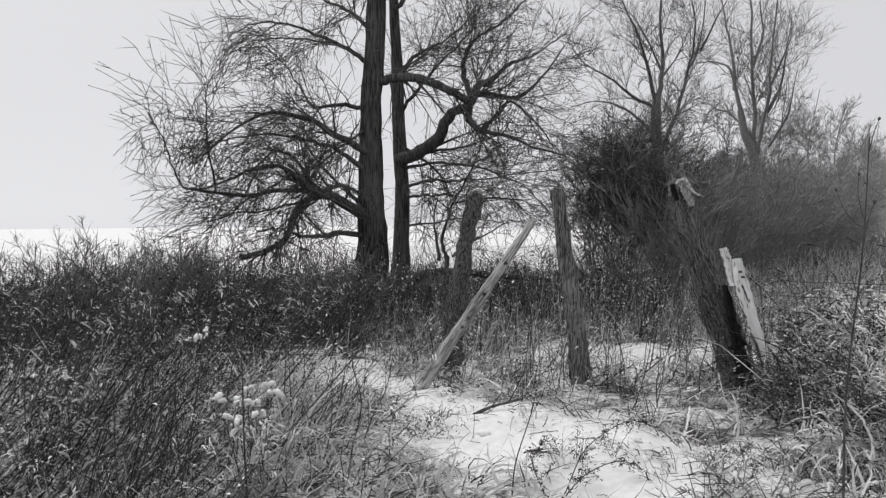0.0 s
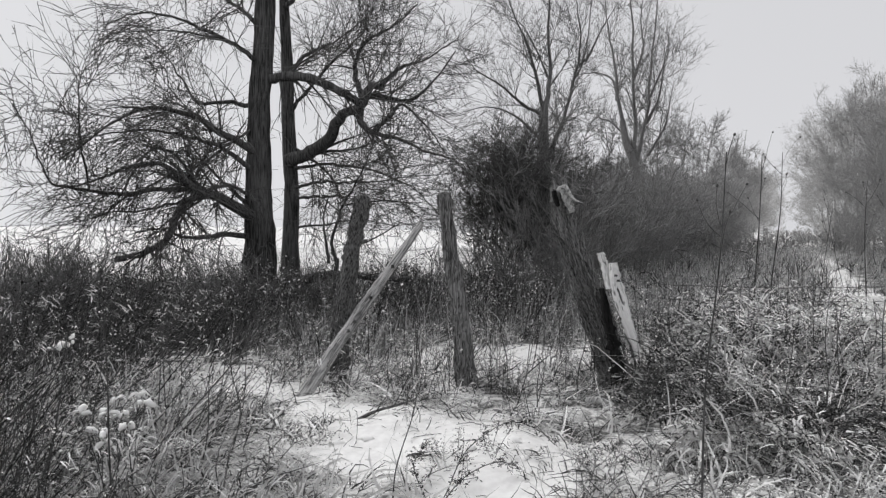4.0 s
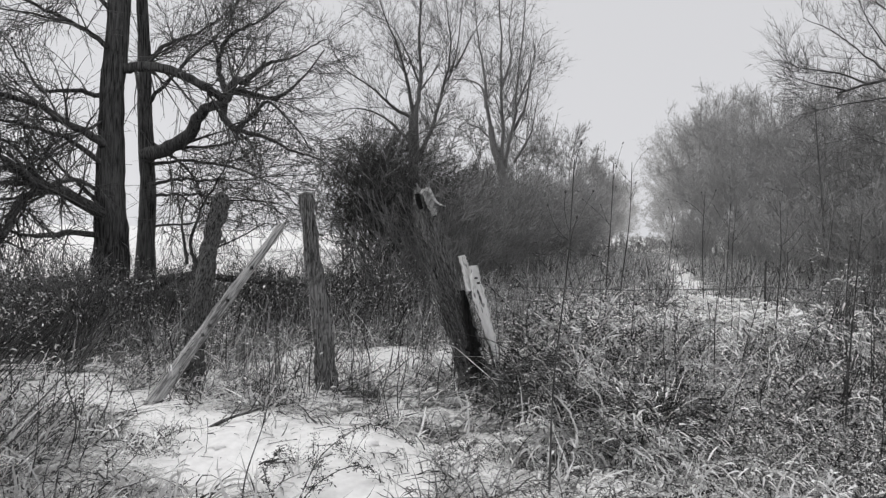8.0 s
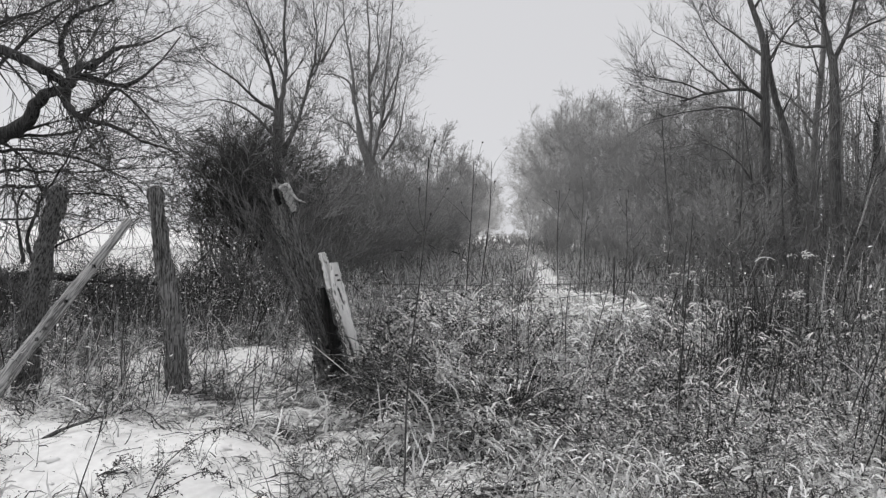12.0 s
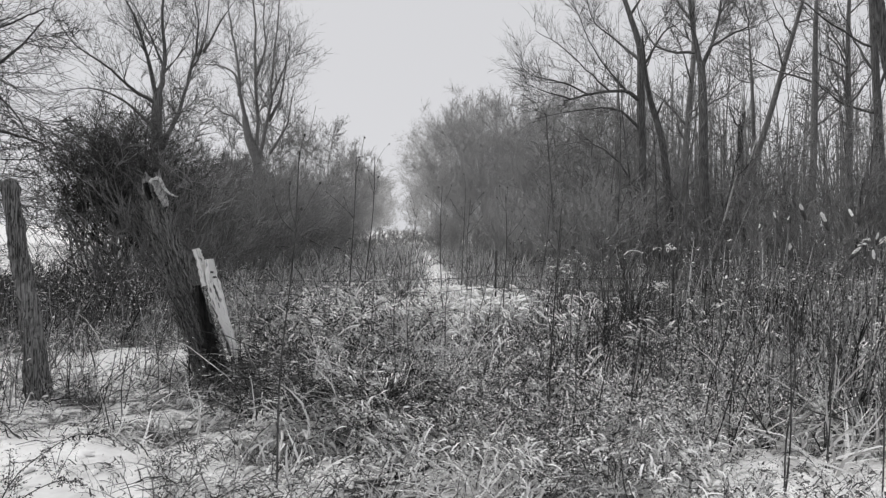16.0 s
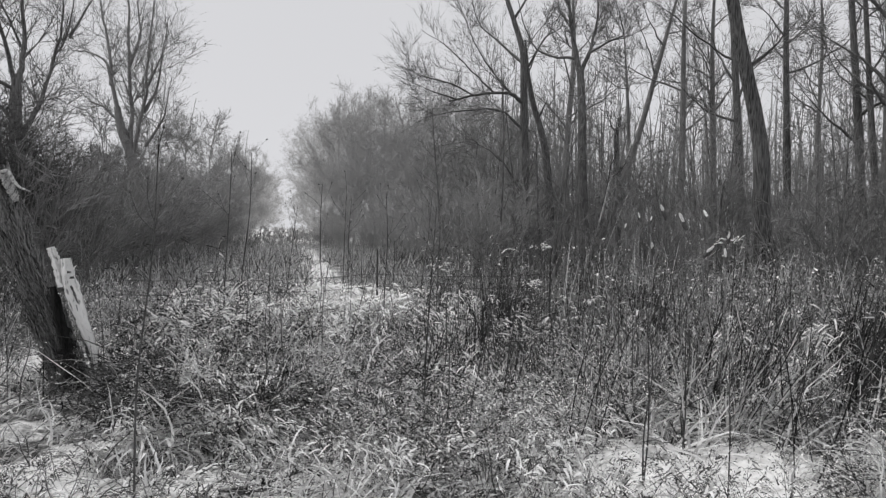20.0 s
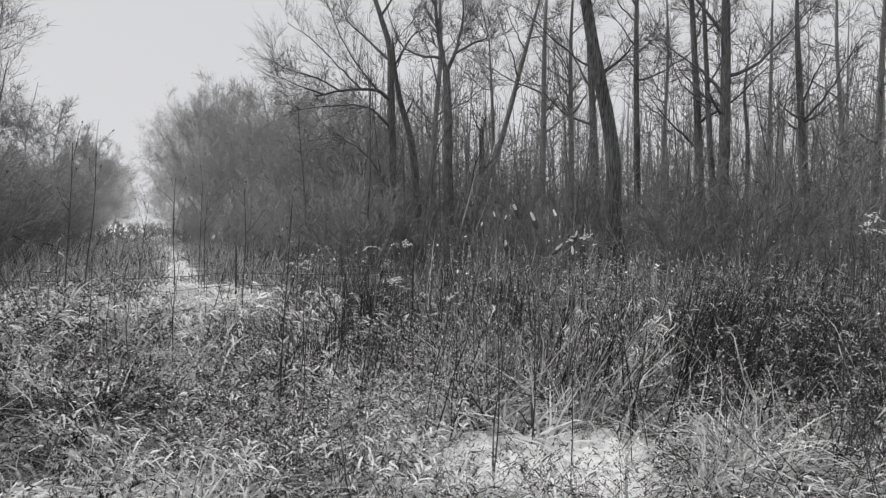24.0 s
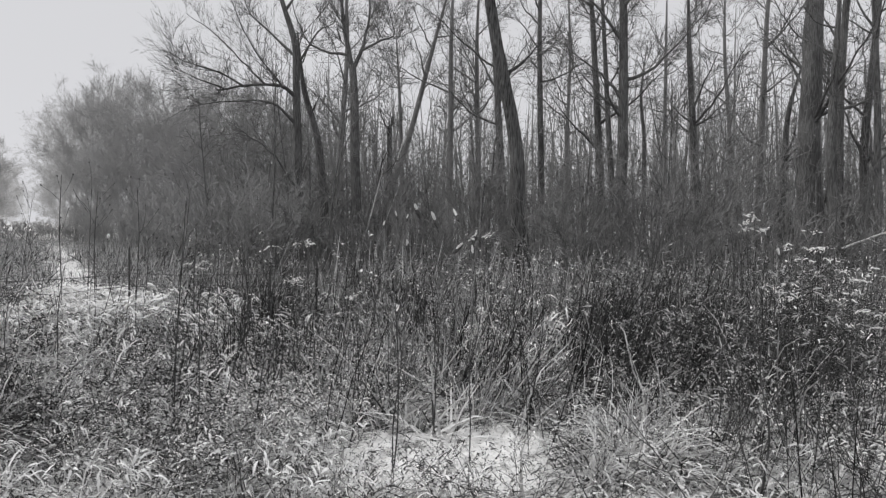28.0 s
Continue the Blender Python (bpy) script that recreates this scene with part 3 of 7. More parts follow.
limbs.append(([(14.88, 33.33, 6.72), (15.18, 32.64, 7.85), (15.22, 32.18, 9.24), (15.26, 31.72, 10.59)], 0.09, 0.02))
limbs.append(([(14.91, 33.31, 5.17), (15.38, 32.55, 6.33), (15.38, 32.00, 7.23), (15.41, 31.65, 8.14)], 0.08, 0.015))
limbs.append(([(13.79, 34.33, 7.96), (13.87, 34.84, 9.93), (13.68, 35.34, 11.95), (13.53, 35.62, 14.76)], 0.10, 0.02))
limbs.append(([(14.52, 34.03, 8.93), (15.13, 34.31, 10.57), (15.10, 34.54, 12.22), (15.53, 34.57, 14.86)], 0.08, 0.02))
limbs.append(([(14.46, 34.06, 5.79), (13.85, 35.17, 7.04), (13.35, 36.01, 7.46), (12.65, 36.79, 8.73)], 0.08, 0.015))
limbs.append(([(14.83, 32.80, 7.89), (14.93, 32.10, 8.73), (15.03, 31.61, 9.35), (15.14, 31.33, 10.23)], 0.06, 0.015))
bare_tree("hedge_tree", "tall bare hedge tree with a fan of upright limbs", [(14.77, 33.93, 0.26), (14.71, 33.95, 2.63), (14.57, 34.01, 4.74), (14.19, 34.17, 5.94), (14.02, 34.24, 7.01)], [0.28, 0.25, 0.22, 0.18, 0.13],
          limbs,
          rh, HAZE1, (170, 1500, 4600), (2.6, 1.5, 0.85), (0.08, 0.06, 0.04), 0.0056, group="hedge trees", wander=0.07, fork=(44, 42, 38))


def dome_tree(name, label, place, tall, wide, r, mats, tip, group, low=0.12, twigs=(120, 1100, 5600)):
    """A round-headed bare tree: a short trunk, rising limbs that end on a dome, and fine twigs."""
    x, y = place
    base = np.array([x, y, float(height(np.array(x), np.array(y))) - 0.05])
    t = thing(name, base, label, "tree", group)
    h = Heap()
    trunk = smooth([base, base + [r.normal() * 0.1, r.normal() * 0.1, tall * 0.25], base + [r.normal() * 0.3, r.normal() * 0.3, tall * 0.55], base + [r.normal() * 0.4, r.normal() * 0.4, tall * 0.9]], 14)
    rad = np.linspace(tall * 0.0065, tall * 0.0015, 14)
    tubes(h, trunk[None], rad[None], 7)
    part("trunk", h, mats[0], t)
    n = 26
    h = Heap()
    f = low + (0.8 - low) * r.random(n)
    st = np.stack([np.interp(f * 13, np.arange(14), trunk[:, i]) for i in range(3)], 1)
    turn = np.arange(n) * 2.4 + r.normal(size=n) * 0.3
    out = wide * (0.45 + 0.6 * r.random(n)) * np.sqrt(np.clip(1 - (f * 0.8) ** 2, 0.1, 1))
    rise = tall * (0.12 + 0.25 * r.random(n)) * (1 - f * 0.4)
    end = st + np.stack([np.cos(turn) * out, np.sin(turn) * out, rise], 1)
    g = np.linspace(0, 1, 9)[None, :, None]
    l = st[:, None] + (end - st)[:, None] * g + np.array([0, 0, 1.0]) * (np.sin(g * 3.14) * -0.06 * tall) * r.random((n, 1, 1)) + r.normal(size=(n, 9, 3)) * 0.008 * tall * g
    lr = np.linspace(1, 0.2, 9)[None] * (tall * 0.0028 * (0.6 + 0.6 * r.random((n, 1))))
    for q, w in zip(l, lr):
        h = Heap()
        tubes(h, q[None], w[None], 4)
        part("limb", h, mats[0], t)
    h = Heap()
    a, ar = spawn(r, l, lr, twigs[0], 0.1, 1, 42, tall * 0.15, 5, 0.06, 0.1, 0.35, tip)
    blades(h, a, ar * 1.3, r, 0.6)
    b, br = spawn(r, a, ar, twigs[1], 0.1, 1, 42, tall * 0.09, 3, 0.08, 0.08, 0.5, tip)
    blades(h, b, br * 1.2, r, 0.5)
    c, cr = spawn(r, b, br, twigs[2], 0.1, 1, 38, tall * 0.05, 2, 0.1, 0.06, 0.7, tip * 0.7)
    blades(h, c, cr * 1.2, r, 0.5)
    part("crown", h, mats[1], t)
    return t


# The farther along the lane, the paler the painted haze tone.
for s, l, tall, mats in ((31, -9.5, 9.5, HAZE1), (37, -8.2, 8.5, HAZE1), (42, -7.2, 9, HAZE1), (47, -7.2, 11.5, HAZE1), (55, -6.4, 12, HAZE2), (63, -5.6, 12.5, HAZE2), (72, -5.2, 11.5, HAZE3), (84, -5.2, 12, HAZE3), (90, -4.2, 14.5, HAZE3), (100, -4.8, 14, HAZE4), (112, -4.2, 13, HAZE4), (128, -4.0, 14, HAZE4), (150, -3.9, 15, HAZE5), (175, -3.8, 16, HAZE5)):
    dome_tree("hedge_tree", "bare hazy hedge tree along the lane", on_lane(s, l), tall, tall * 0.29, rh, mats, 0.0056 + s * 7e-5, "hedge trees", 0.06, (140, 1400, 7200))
for s, l, tall, mats in ((37, 12.5, 9.5, HAZE2), (42, 11, 10.5, HAZE2), (47, 9.6, 12, HAZE3), (54, 8.6, 13, HAZE3), (62, 7.4, 14.5, HAZE3), (71, 6.7, 16.5, HAZE3), (81, 6.3, 18, HAZE3), (93, 5.9, 19.5, HAZE4), (106, 5.7, 20.5, HAZE4), (122, 5.6, 21.5, HAZE4), (145, 5.6, 22, HAZE4),
                         (49, 14, 13, HAZE2), (58, 13, 14.5, HAZE3), (72, 12.6, 16.5, HAZE3)):
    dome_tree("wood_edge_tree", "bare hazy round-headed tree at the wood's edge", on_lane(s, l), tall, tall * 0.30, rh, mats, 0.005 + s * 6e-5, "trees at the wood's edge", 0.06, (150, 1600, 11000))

for s, l, tall, mats in ((52, 10.5, 13, HAZE3), (60, 10, 15, HAZE3), (68, 9.5, 16.5, HAZE3), (78, 9, 18, HAZE3), (90, 8.5, 19.5, HAZE4), (44, 15.5, 11.5, HAZE2)):
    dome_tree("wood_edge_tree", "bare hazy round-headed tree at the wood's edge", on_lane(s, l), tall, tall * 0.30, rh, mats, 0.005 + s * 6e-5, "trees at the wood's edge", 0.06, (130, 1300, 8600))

# the wood: trees standing where they show
rw = np.random.default_rng(23)
limbs = []
limbs.append(([(25.54, 19.63, 7.04), (24.81, 19.74, 7.33), (23.84, 20.11, 7.26), (22.88, 20.44, 7.04), (22.00, 20.64, 6.75)], 0.10, 0.04))
limbs.append(([(23.84, 19.81, 7.23), (22.95, 20.21, 8.00), (21.92, 20.72, 8.93), (20.84, 21.08, 9.45)], 0.05, 0.012))
limbs.append(([(23.10, 20.34, 7.10), (22.07, 20.85, 7.55), (20.90, 21.44, 7.80), (20.44, 21.59, 8.25)], 0.05, 0.012))
limbs.append(([(24.43, 19.42, 7.26), (23.54, 20.00, 8.45), (22.80, 20.37, 9.77), (22.21, 20.56, 11.18)], 0.05, 0.012))
limbs.append(([(22.29, 20.48, 6.83), (21.34, 21.01, 7.10), (20.55, 21.36, 7.40)], 0.04, 0.01))
limbs.append(([(25.53, 19.65, 5.89), (24.44, 20.03, 6.61), (22.95, 20.80, 6.47), (21.69, 21.51, 6.21)], 0.07, 0.012))
limbs.append(([(25.51, 19.67, 3.18), (24.53, 20.08, 4.55), (23.40, 20.61, 5.20), (22.21, 21.28, 5.00)], 0.06, 0.012))
limbs.append(([(25.52, 19.66, 8.72), (25.28, 20.75, 9.74), (24.95, 21.72, 10.74), (24.85, 22.28, 12.48)], 0.07, 0.015))
limbs.append(([(25.54, 19.64, 8.24), (26.47, 19.25, 9.86), (27.23, 18.89, 10.50), (27.61, 18.87, 11.60)], 0.06, 0.015))
limbs.append(([(25.26, 19.98, 10.61), (25.77, 19.34, 12.10), (26.06, 18.97, 14.04)], 0.06, 0.015))
bare_tree("forest_tree", "bare forest tree with a long arching limb and fan of shoots", [(25.67, 19.47, -0.22), (25.63, 19.52, 1.97), (25.59, 19.57, 5.12), (25.56, 19.61, 7.53), (25.52, 19.66, 9.20), (25.26, 19.98, 10.61), (24.89, 20.43, 12.46), (24.73, 20.62, 14.55)], [0.24, 0.21, 0.18, 0.15, 0.13, 0.1, 0.07, 0.03],
          limbs,
          rw, GREY, (130, 1100, 4200), (2.2, 1.4, 0.8), (0.07, 0.05, 0.03), 0.0052, group="trees of the wood", wander=0.06, fork=(40, 34, 28))
limbs = []
limbs.append(([(26.13, 17.14, 8.14), (25.98, 17.36, 9.30), (25.85, 17.55, 10.93), (25.86, 17.54, 12.80), (25.79, 17.63, 15.57)], 0.13, 0.03))
limbs.append(([(26.18, 17.06, 8.19), (26.35, 16.82, 8.98), (26.75, 16.75, 10.13), (26.95, 16.81, 11.62), (27.20, 16.80, 15.04)], 0.10, 0.025))
limbs.append(([(26.06, 17.24, 8.65), (25.80, 18.30, 8.89), (25.62, 19.05, 9.35), (25.49, 19.70, 10.63), (25.41, 20.11, 12.58)], 0.07, 0.015))
limbs.append(([(26.30, 16.89, 8.81), (26.46, 15.91, 9.22), (26.48, 15.30, 9.39), (26.12, 15.31, 10.15), (25.76, 15.51, 11.54)], 0.06, 0.012))
limbs.append(([(25.87, 17.53, 10.93), (25.40, 18.17, 11.82), (24.98, 18.73, 13.38)], 0.06, 0.015))
limbs.append(([(26.21, 17.03, 6.26), (26.91, 16.88, 7.55), (27.37, 16.90, 8.61)], 0.03, 0.01))
bare_tree("forest_tree", "dark forest tree that forks into two upright stems", [(26.34, 16.83, -0.16), (26.28, 16.93, 1.99), (26.23, 17.00, 4.60), (26.20, 17.04, 6.73), (26.14, 17.12, 8.26)], [0.24, 0.2, 0.18, 0.17, 0.15],
          limbs,
          rw, GREY, (90, 750, 2600), (2.0, 1.2, 0.65), (0.06, 0.04, 0.03), 0.0052, group="trees of the wood", wander=0.07, fork=(40, 36, 30))


def forest_tree(base, mid, top, d0, tall, first, mats=None):
    """A straight forest tree through three points of its trunk; branches begin at the share first of its height."""
    base, mid, top = np.array(base), np.array(mid), np.array(top)
    base = np.array([*base[:2], float(ground_z(base)) - 0.05]) if base[2] < 2.5 else base
    end = mid + (top - mid) * max(0.3, (tall - mid[2]) / max(0.5, top[2] - mid[2]))
    trunk = [base, (base + mid) / 2 + [rw.normal() * 0.05, rw.normal() * 0.05, 0], mid, (mid + end) / 2 + [rw.normal() * 0.12, rw.normal() * 0.12, 0], end]
    rad = [d0 / 2, d0 * 0.47, d0 * 0.41, d0 * 0.3, d0 * 0.08 if first < 0.9 else d0 * 0.3]
    tl, tr = smooth(trunk, 40)[None], np.interp(np.linspace(0, 1, 40), np.linspace(0, 1, 5), rad)[None]
    far = np.hypot(*base[:2])
    count = 11 if tall > 12 else 5
    a, ar = spawn(rw, tl, tr, count, first, 0.97, 56, tall * 0.3, 12, 0.1, 0.07, 0.45, 0.012, 0.3)
    label = "tall straight bare forest tree" if tall > 12 else "broken-off or slender bare forest tree"
    label += " with thick furrowed trunk" if d0 > 0.5 else " with grey bark"
    # Material goes by distance from the camera, paler ones imitating haze.
    return bare_tree("forest_tree", label, trunk, rad, [(q, min(s[0], 0.09), s[-1]) for q, s in zip(a, ar)], rw, mats or ((BARK, TWIG_WOOD) if far < 25 else GREY if far < 40 else HAZE1),
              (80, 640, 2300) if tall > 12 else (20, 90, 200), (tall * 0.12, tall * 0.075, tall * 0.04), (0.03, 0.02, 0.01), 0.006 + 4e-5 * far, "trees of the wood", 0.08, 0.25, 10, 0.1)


forest_tree((27.17, 19.14, 0.99), (26.92, 19.48, 5.26), (26.58, 19.93, 8.23), 0.38, 10, 0.55)
leaning = forest_tree((37.44, 23.61, -0.84), (38.72, 21.50, 6.99), (39.72, 19.64, 15.11), 0.4, 17, 0.62)
h = Heap()
q = smooth([(37.95, 22.65, 3.4), (38.35, 22.03, 5.2), (38.64, 21.55, 7.0), (38.98, 20.9, 9.4)], 24) + np.array([-0.24, 0.06, 0.04])
tubes(h, q[None], (0.045 * np.sin(np.linspace(0.2, 2.9, 24)) * (0.6 + 0.5 * rw.random(24)))[None], 5)
part("snow_strip", h, SNOW, leaning, "white snow caught along the leaning trunk")
forest_tree((20.39, 13.13, -0.72), (20.64, 12.76, 1.51), (20.81, 12.50, 2.99), 0.09, 4, 0.5)
forest_tree((39.83, 23.56, 0.49), (39.84, 23.54, 5.10), (39.81, 23.59, 8.10), 0.55, 7.8, 0.95, DARK)
forest_tree((41.13, 23.33, 0.84), (41.06, 23.45, 7.00), (40.88, 23.75, 13.11), 0.3, 14, 0.7)
forest_tree((38.93, 18.98, 0.92), (38.98, 18.89, 6.57), (39.02, 18.80, 14.80), 0.42, 18, 0.5)
forest_tree((41.56, 18.11, 0.92), (41.50, 18.24, 6.82), (41.51, 18.22, 15.42), 0.4, 18, 0.5)
forest_tree((34.76, 13.66, 0.75), (34.64, 13.96, 5.88), (34.47, 14.36, 12.94), 0.45, 18, 0.5)
forest_tree((20.52, 7.24, 0.57), (20.41, 7.54, 4.02), (20.24, 7.95, 8.10), 0.50, 13, 0.55)
forest_tree((36.34, 12.32, 0.75), (36.32, 12.37, 5.99), (36.31, 12.39, 13.20), 0.4, 18, 0.42)
forest_tree((48.23, 14.57, 0.93), (48.19, 14.71, 7.41), (48.15, 14.82, 16.85), 0.32, 19, 0.4)
forest_tree((34.38, 8.46, 0.86), (34.29, 8.79, 5.61), (34.16, 9.24, 12.19), 0.42, 17, 0.45)
forest_tree((33.52, 7.77, 0.88), (33.44, 8.09, 5.49), (33.33, 8.49, 11.86), 0.30, 16, 0.45)
forest_tree((32.64, 7.15, 0.66), (32.61, 7.28, 5.36), (32.56, 7.48, 11.51), 0.56, 17, 0.52)
forest_tree((35.74, 6.99, 0.87), (35.74, 7.00, 5.70), (35.74, 6.98, 10.22), 0.22, 10, 0.8)
forest_tree((37.14, 4.74, 0.89), (37.11, 4.94, 5.76), (37.09, 5.11, 8.99), 0.42, 14, 0.5)
forest_tree((40.40, 2.25, 0.90), (40.41, 2.16, 6.00), (40.42, 1.90, 12.99), 0.38, 18, 0.42)
forest_tree((31.48, -0.10, 0.63), (31.48, -0.04, 4.92), (31.48, -0.01, 10.23), 0.98, 18, 0.42)
forest_tree((29.97, -1.04, 0.90), (29.98, -0.77, 4.72), (29.98, -0.85, 7.31), 0.4, 11, 0.45)
forest_tree((36.44, -2.06, 1.03), (36.43, -2.12, 5.38), (36.42, -2.34, 11.32), 0.4, 17, 0.4)
forest_tree((35.46, 1.07, 0.74), (35.46, 0.93, 4.18), (35.47, 0.51, 7.08), 0.34, 9, 0.5)
forest_tree((48.26, 4.35, 1.10), (48.25, 4.41, 6.97), (48.22, 4.78, 15.56), 0.34, 18, 0.4)
forest_tree((51.71, 8.65, 1.01), (51.66, 8.92, 7.54), (51.66, 8.96, 17.07), 0.34, 19, 0.4)
forest_tree((33.25, -4.18, 0.91), (33.27, -3.99, 4.95), (33.27, -4.03, 10.21), 0.4, 17, 0.4)
forest_tree((34.86, 23.86, 0.87), (34.89, 23.82, 6.33), (34.92, 23.78, 12.39), 0.4, 17, 0.42)
forest_tree((31.03, 25.56, 0.87), (31.13, 25.44, 4.48), (31.16, 25.41, 8.98), 0.28, 10, 0.35)


for base, mid, top, d0, tall, first in (((34.68, -1.24, 1.86), (34.65, -1.13, 7.58), (34.61, -1.51, 12.76), 0.4, 17, 0.3), ((31.02, -2.60, 1.72), (31.03, -2.21, 6.32), (31.05, -1.90, 10.43), 0.26, 12, 0.25),
                                         ((27.8, -4.45, 1.7), (27.8, -4.6, 5.1), (27.8, -4.2, 8.8), 0.24, 10, 0.2), ((30.6, -7.9, 1.7), (30.6, -7.8, 6.6), (30.5, -8.3, 11.0), 0.3, 15, 0.25)):
    forest_tree(base, mid, top, d0, tall, first)


def far_wood(name, r, n, az, d, tall, mat, label, twig=5, tip=0.012, girth=0.1):
    """Thin crowded stems deep in the wood, too many to count."""
    h = Heap()
    p = scatter(r, n, az, d)
    l = grow(r, p, r.normal(size=(n, 3)) * 0.06 + [0, 0, 1], tall * (0.6 + 0.5 * r.random(n)), 7, 0.035)
    rad = girth * (0.35 + 0.8 * r.random((n, 1)) ** 2) * np.linspace(1, 0.15, 7)[None]
    tubes(h, l, rad, 4)
    a, ar = spawn(r, l, rad, n * twig, 0.15, 1, 46, tall * 0.2, 4, 0.12, 0.05, 0.5, tip)
    blades(h, a, ar * 1.2, r, 0.5)
    b, br = spawn(r, a, ar, n * twig * 4, 0.1, 1, 46, tall * 0.1, 3, 0.14, 0.03, 0.7, tip)
    blades(h, b, br * 1.2, r, 0.5)
    stuff(name, h, mat, label, "wood")


def scatter(r, n, az, d, power=1.0):
    a = np.radians(az[0] + (az[1] - az[0]) * r.random(n))
    q = np.sqrt(d[0] ** 2 + (d[1] ** 2 - d[0] ** 2) * r.random(n) ** power)
    x, y = q * np.sin(a), q * np.cos(a)
    bare_spot = (((x - 4.7) / 0.8) ** 2 + ((y - 1.85) / 0.55) ** 2 + 0.35 * np.sin(x * 9 + 3 * np.sin(y * 7)) < 1) | (((x - 4.75) / 0.5) ** 2 + ((y - 0.65) / 0.36) ** 2 < 1)
    x, y = x[~bare_spot | (a * q % 1 < 0.2)], y[~bare_spot | (a * q % 1 < 0.2)]
    return np.stack([x, y, height(x, y)], 1)


rf = np.random.default_rng(41)
# Haze of the deeper wood lies in these paler twig colours.
far_wood("distant_wood", rf, 520, (44, 108), (50, 78), 15, HAZE2_TWIG, "crowded bare trees standing deep in the wood", 6, 0.016, 0.16)
far_wood("hazy_wood", rf, 340, (40, 108), (78, 120), 17, HAZE4_TWIG, "hazy bare trees far back in the wood", 5, 0.024, 0.2)
far_wood("deep_brush", rf, 620, (45, 106), (32, 60), 8.0, HAZE1_TWIG, "crowded hazy underwood deep in the wood", 6, 0.011, 0.024)
far_wood("brushwood", rf, 320, (46, 106), (20, 42), 3.6, TWIG_WOOD, "thin leafless brushwood under the trees", 5, 0.006, 0.02)
for i in range(110):
    q = scatter(rf, 1, (46, 106), (23, 46))[0]
    tall = 4.5 + 4 * rf.random()
    t = thing("sapling", q, "slender bare sapling among the forest trees", "tree", "saplings")
    l = grow(rf, q[None], rf.normal(size=(1, 3)) * 0.08 + [0, 0, 1], tall, 9, 0.04)
    rad = (0.03 + 0.03 * rf.random()) * np.linspace(1, 0.15, 9)[None]
    h = Heap()
    tubes(h, l, rad, 5)
    part("trunk", h, BARK_WOOD, t)
    h = Heap()
    a, ar = spawn(rf, l, rad, 14, 0.2, 1, 48, tall * 0.22, 5, 0.12, 0.05, 0.5, 0.006)
    tubes(h, a, ar, 3)
    b, br = spawn(rf, a, ar, 60, 0.1, 1, 48, tall * 0.11, 3, 0.14, 0.02, 0.7, 0.006)
    blades(h, b, br * 1.2, rf, 0.5)
    part("crown", h, TWIG_WOOD, t)

bare_tree("young_tree", "thin crooked young tree growing behind the fence posts", [(0.02, 13.00, -0.02), (0.05, 13.00, 0.45), (0.06, 13.00, 0.80), (0.08, 13.00, 1.05)], [0.05, 0.045, 0.042, 0.035], [
    ([(0.08, 13.00, 0.96), (0.00, 13.00, 1.33), (0.15, 13.00, 1.86), (0.46, 12.99, 2.46), (0.69, 12.98, 2.94)], 0.035, 0.012),
    ([(-0.06, 13.00, 0.96), (-0.12, 13.00, 1.38), (-0.15, 13.00, 1.77), (-0.07, 13.00, 2.09)], 0.03, 0.01),
    ([(0.16, 13.00, 1.03), (0.42, 12.99, 1.25), (0.83, 12.97, 1.45), (1.22, 12.94, 1.68)], 0.025, 0.008),
    ([(0.15, 13.00, 1.86), (-0.13, 13.20, 2.10), (-0.31, 13.40, 2.42)], 0.015, 0.005),
    ([(0.17, 13.00, 1.98), (0.67, 12.85, 2.05), (1.20, 12.68, 2.03), (1.71, 12.48, 1.88)], 0.02, 0.006),
], rt, DARK, (34, 150, 320), (0.9, 0.5, 0.3), (0.0, 0.0, 0.0), 0.0034, flare=0.1, sides=8, near=True, wander=0.1)

# ---- shrubs and thickets ----


def shrub(name, label, place, tall, wide, r, mats, stems=26, twigs=(160, 900, 0), tip=0.004, group="", lift=0.03, near=False, girth=0.0065, wild=0.07):
    base = np.array([place[0], place[1], float(height(np.array(place[0]), np.array(place[1])))])
    t = thing(name, base, label, "shrub", group)
    h = Heap()
    a0 = r.random(stems) * 6.28
    way = np.stack([np.cos(a0) * wide / tall * r.random(stems), np.sin(a0) * wide / tall * r.random(stems), np.ones(stems)], 1)
    st = base + np.stack([np.cos(a0), np.sin(a0), 0 * a0], 1) * wide * 0.15 * r.random((stems, 1))
    l = grow(r, st, way, tall * (0.6 + 0.4 * r.random(stems)), 7, wild, 0.0)
    rad = np.linspace(girth * tall, tip, 7)[None] * (0.5 + 0.6 * r.random((stems, 1)))
    tubes(h, l, rad, 4 if near else 3)
    part("stem_clump", h, mats[0], t)
    h = Heap()
    a, ar = spawn(r, l, rad, twigs[0], 0.1, 1, 40, tall * 0.36, 7 if near else 5, wild, lift, 0.5, tip)
    tubes(h, a, ar, 3)
    b, br = spawn(r, a, ar, twigs[1], 0.1, 1, 38, tall * 0.2, 5 if near else 3, wild, 0.03, 0.7, tip * 0.9)
    blades(h, b, br * 1.2, r, 0.5)
    if twigs[2]:
        c, cr = spawn(r, b, br, twigs[2], 0.1, 1, 38, tall * 0.1, 3 if near else 2, 0.12, 0.02, 0.8, tip * 0.8)
        blades(h, c, cr * 1.2, r, 0.5)
    part("crown", h, mats[1], t)
    return t


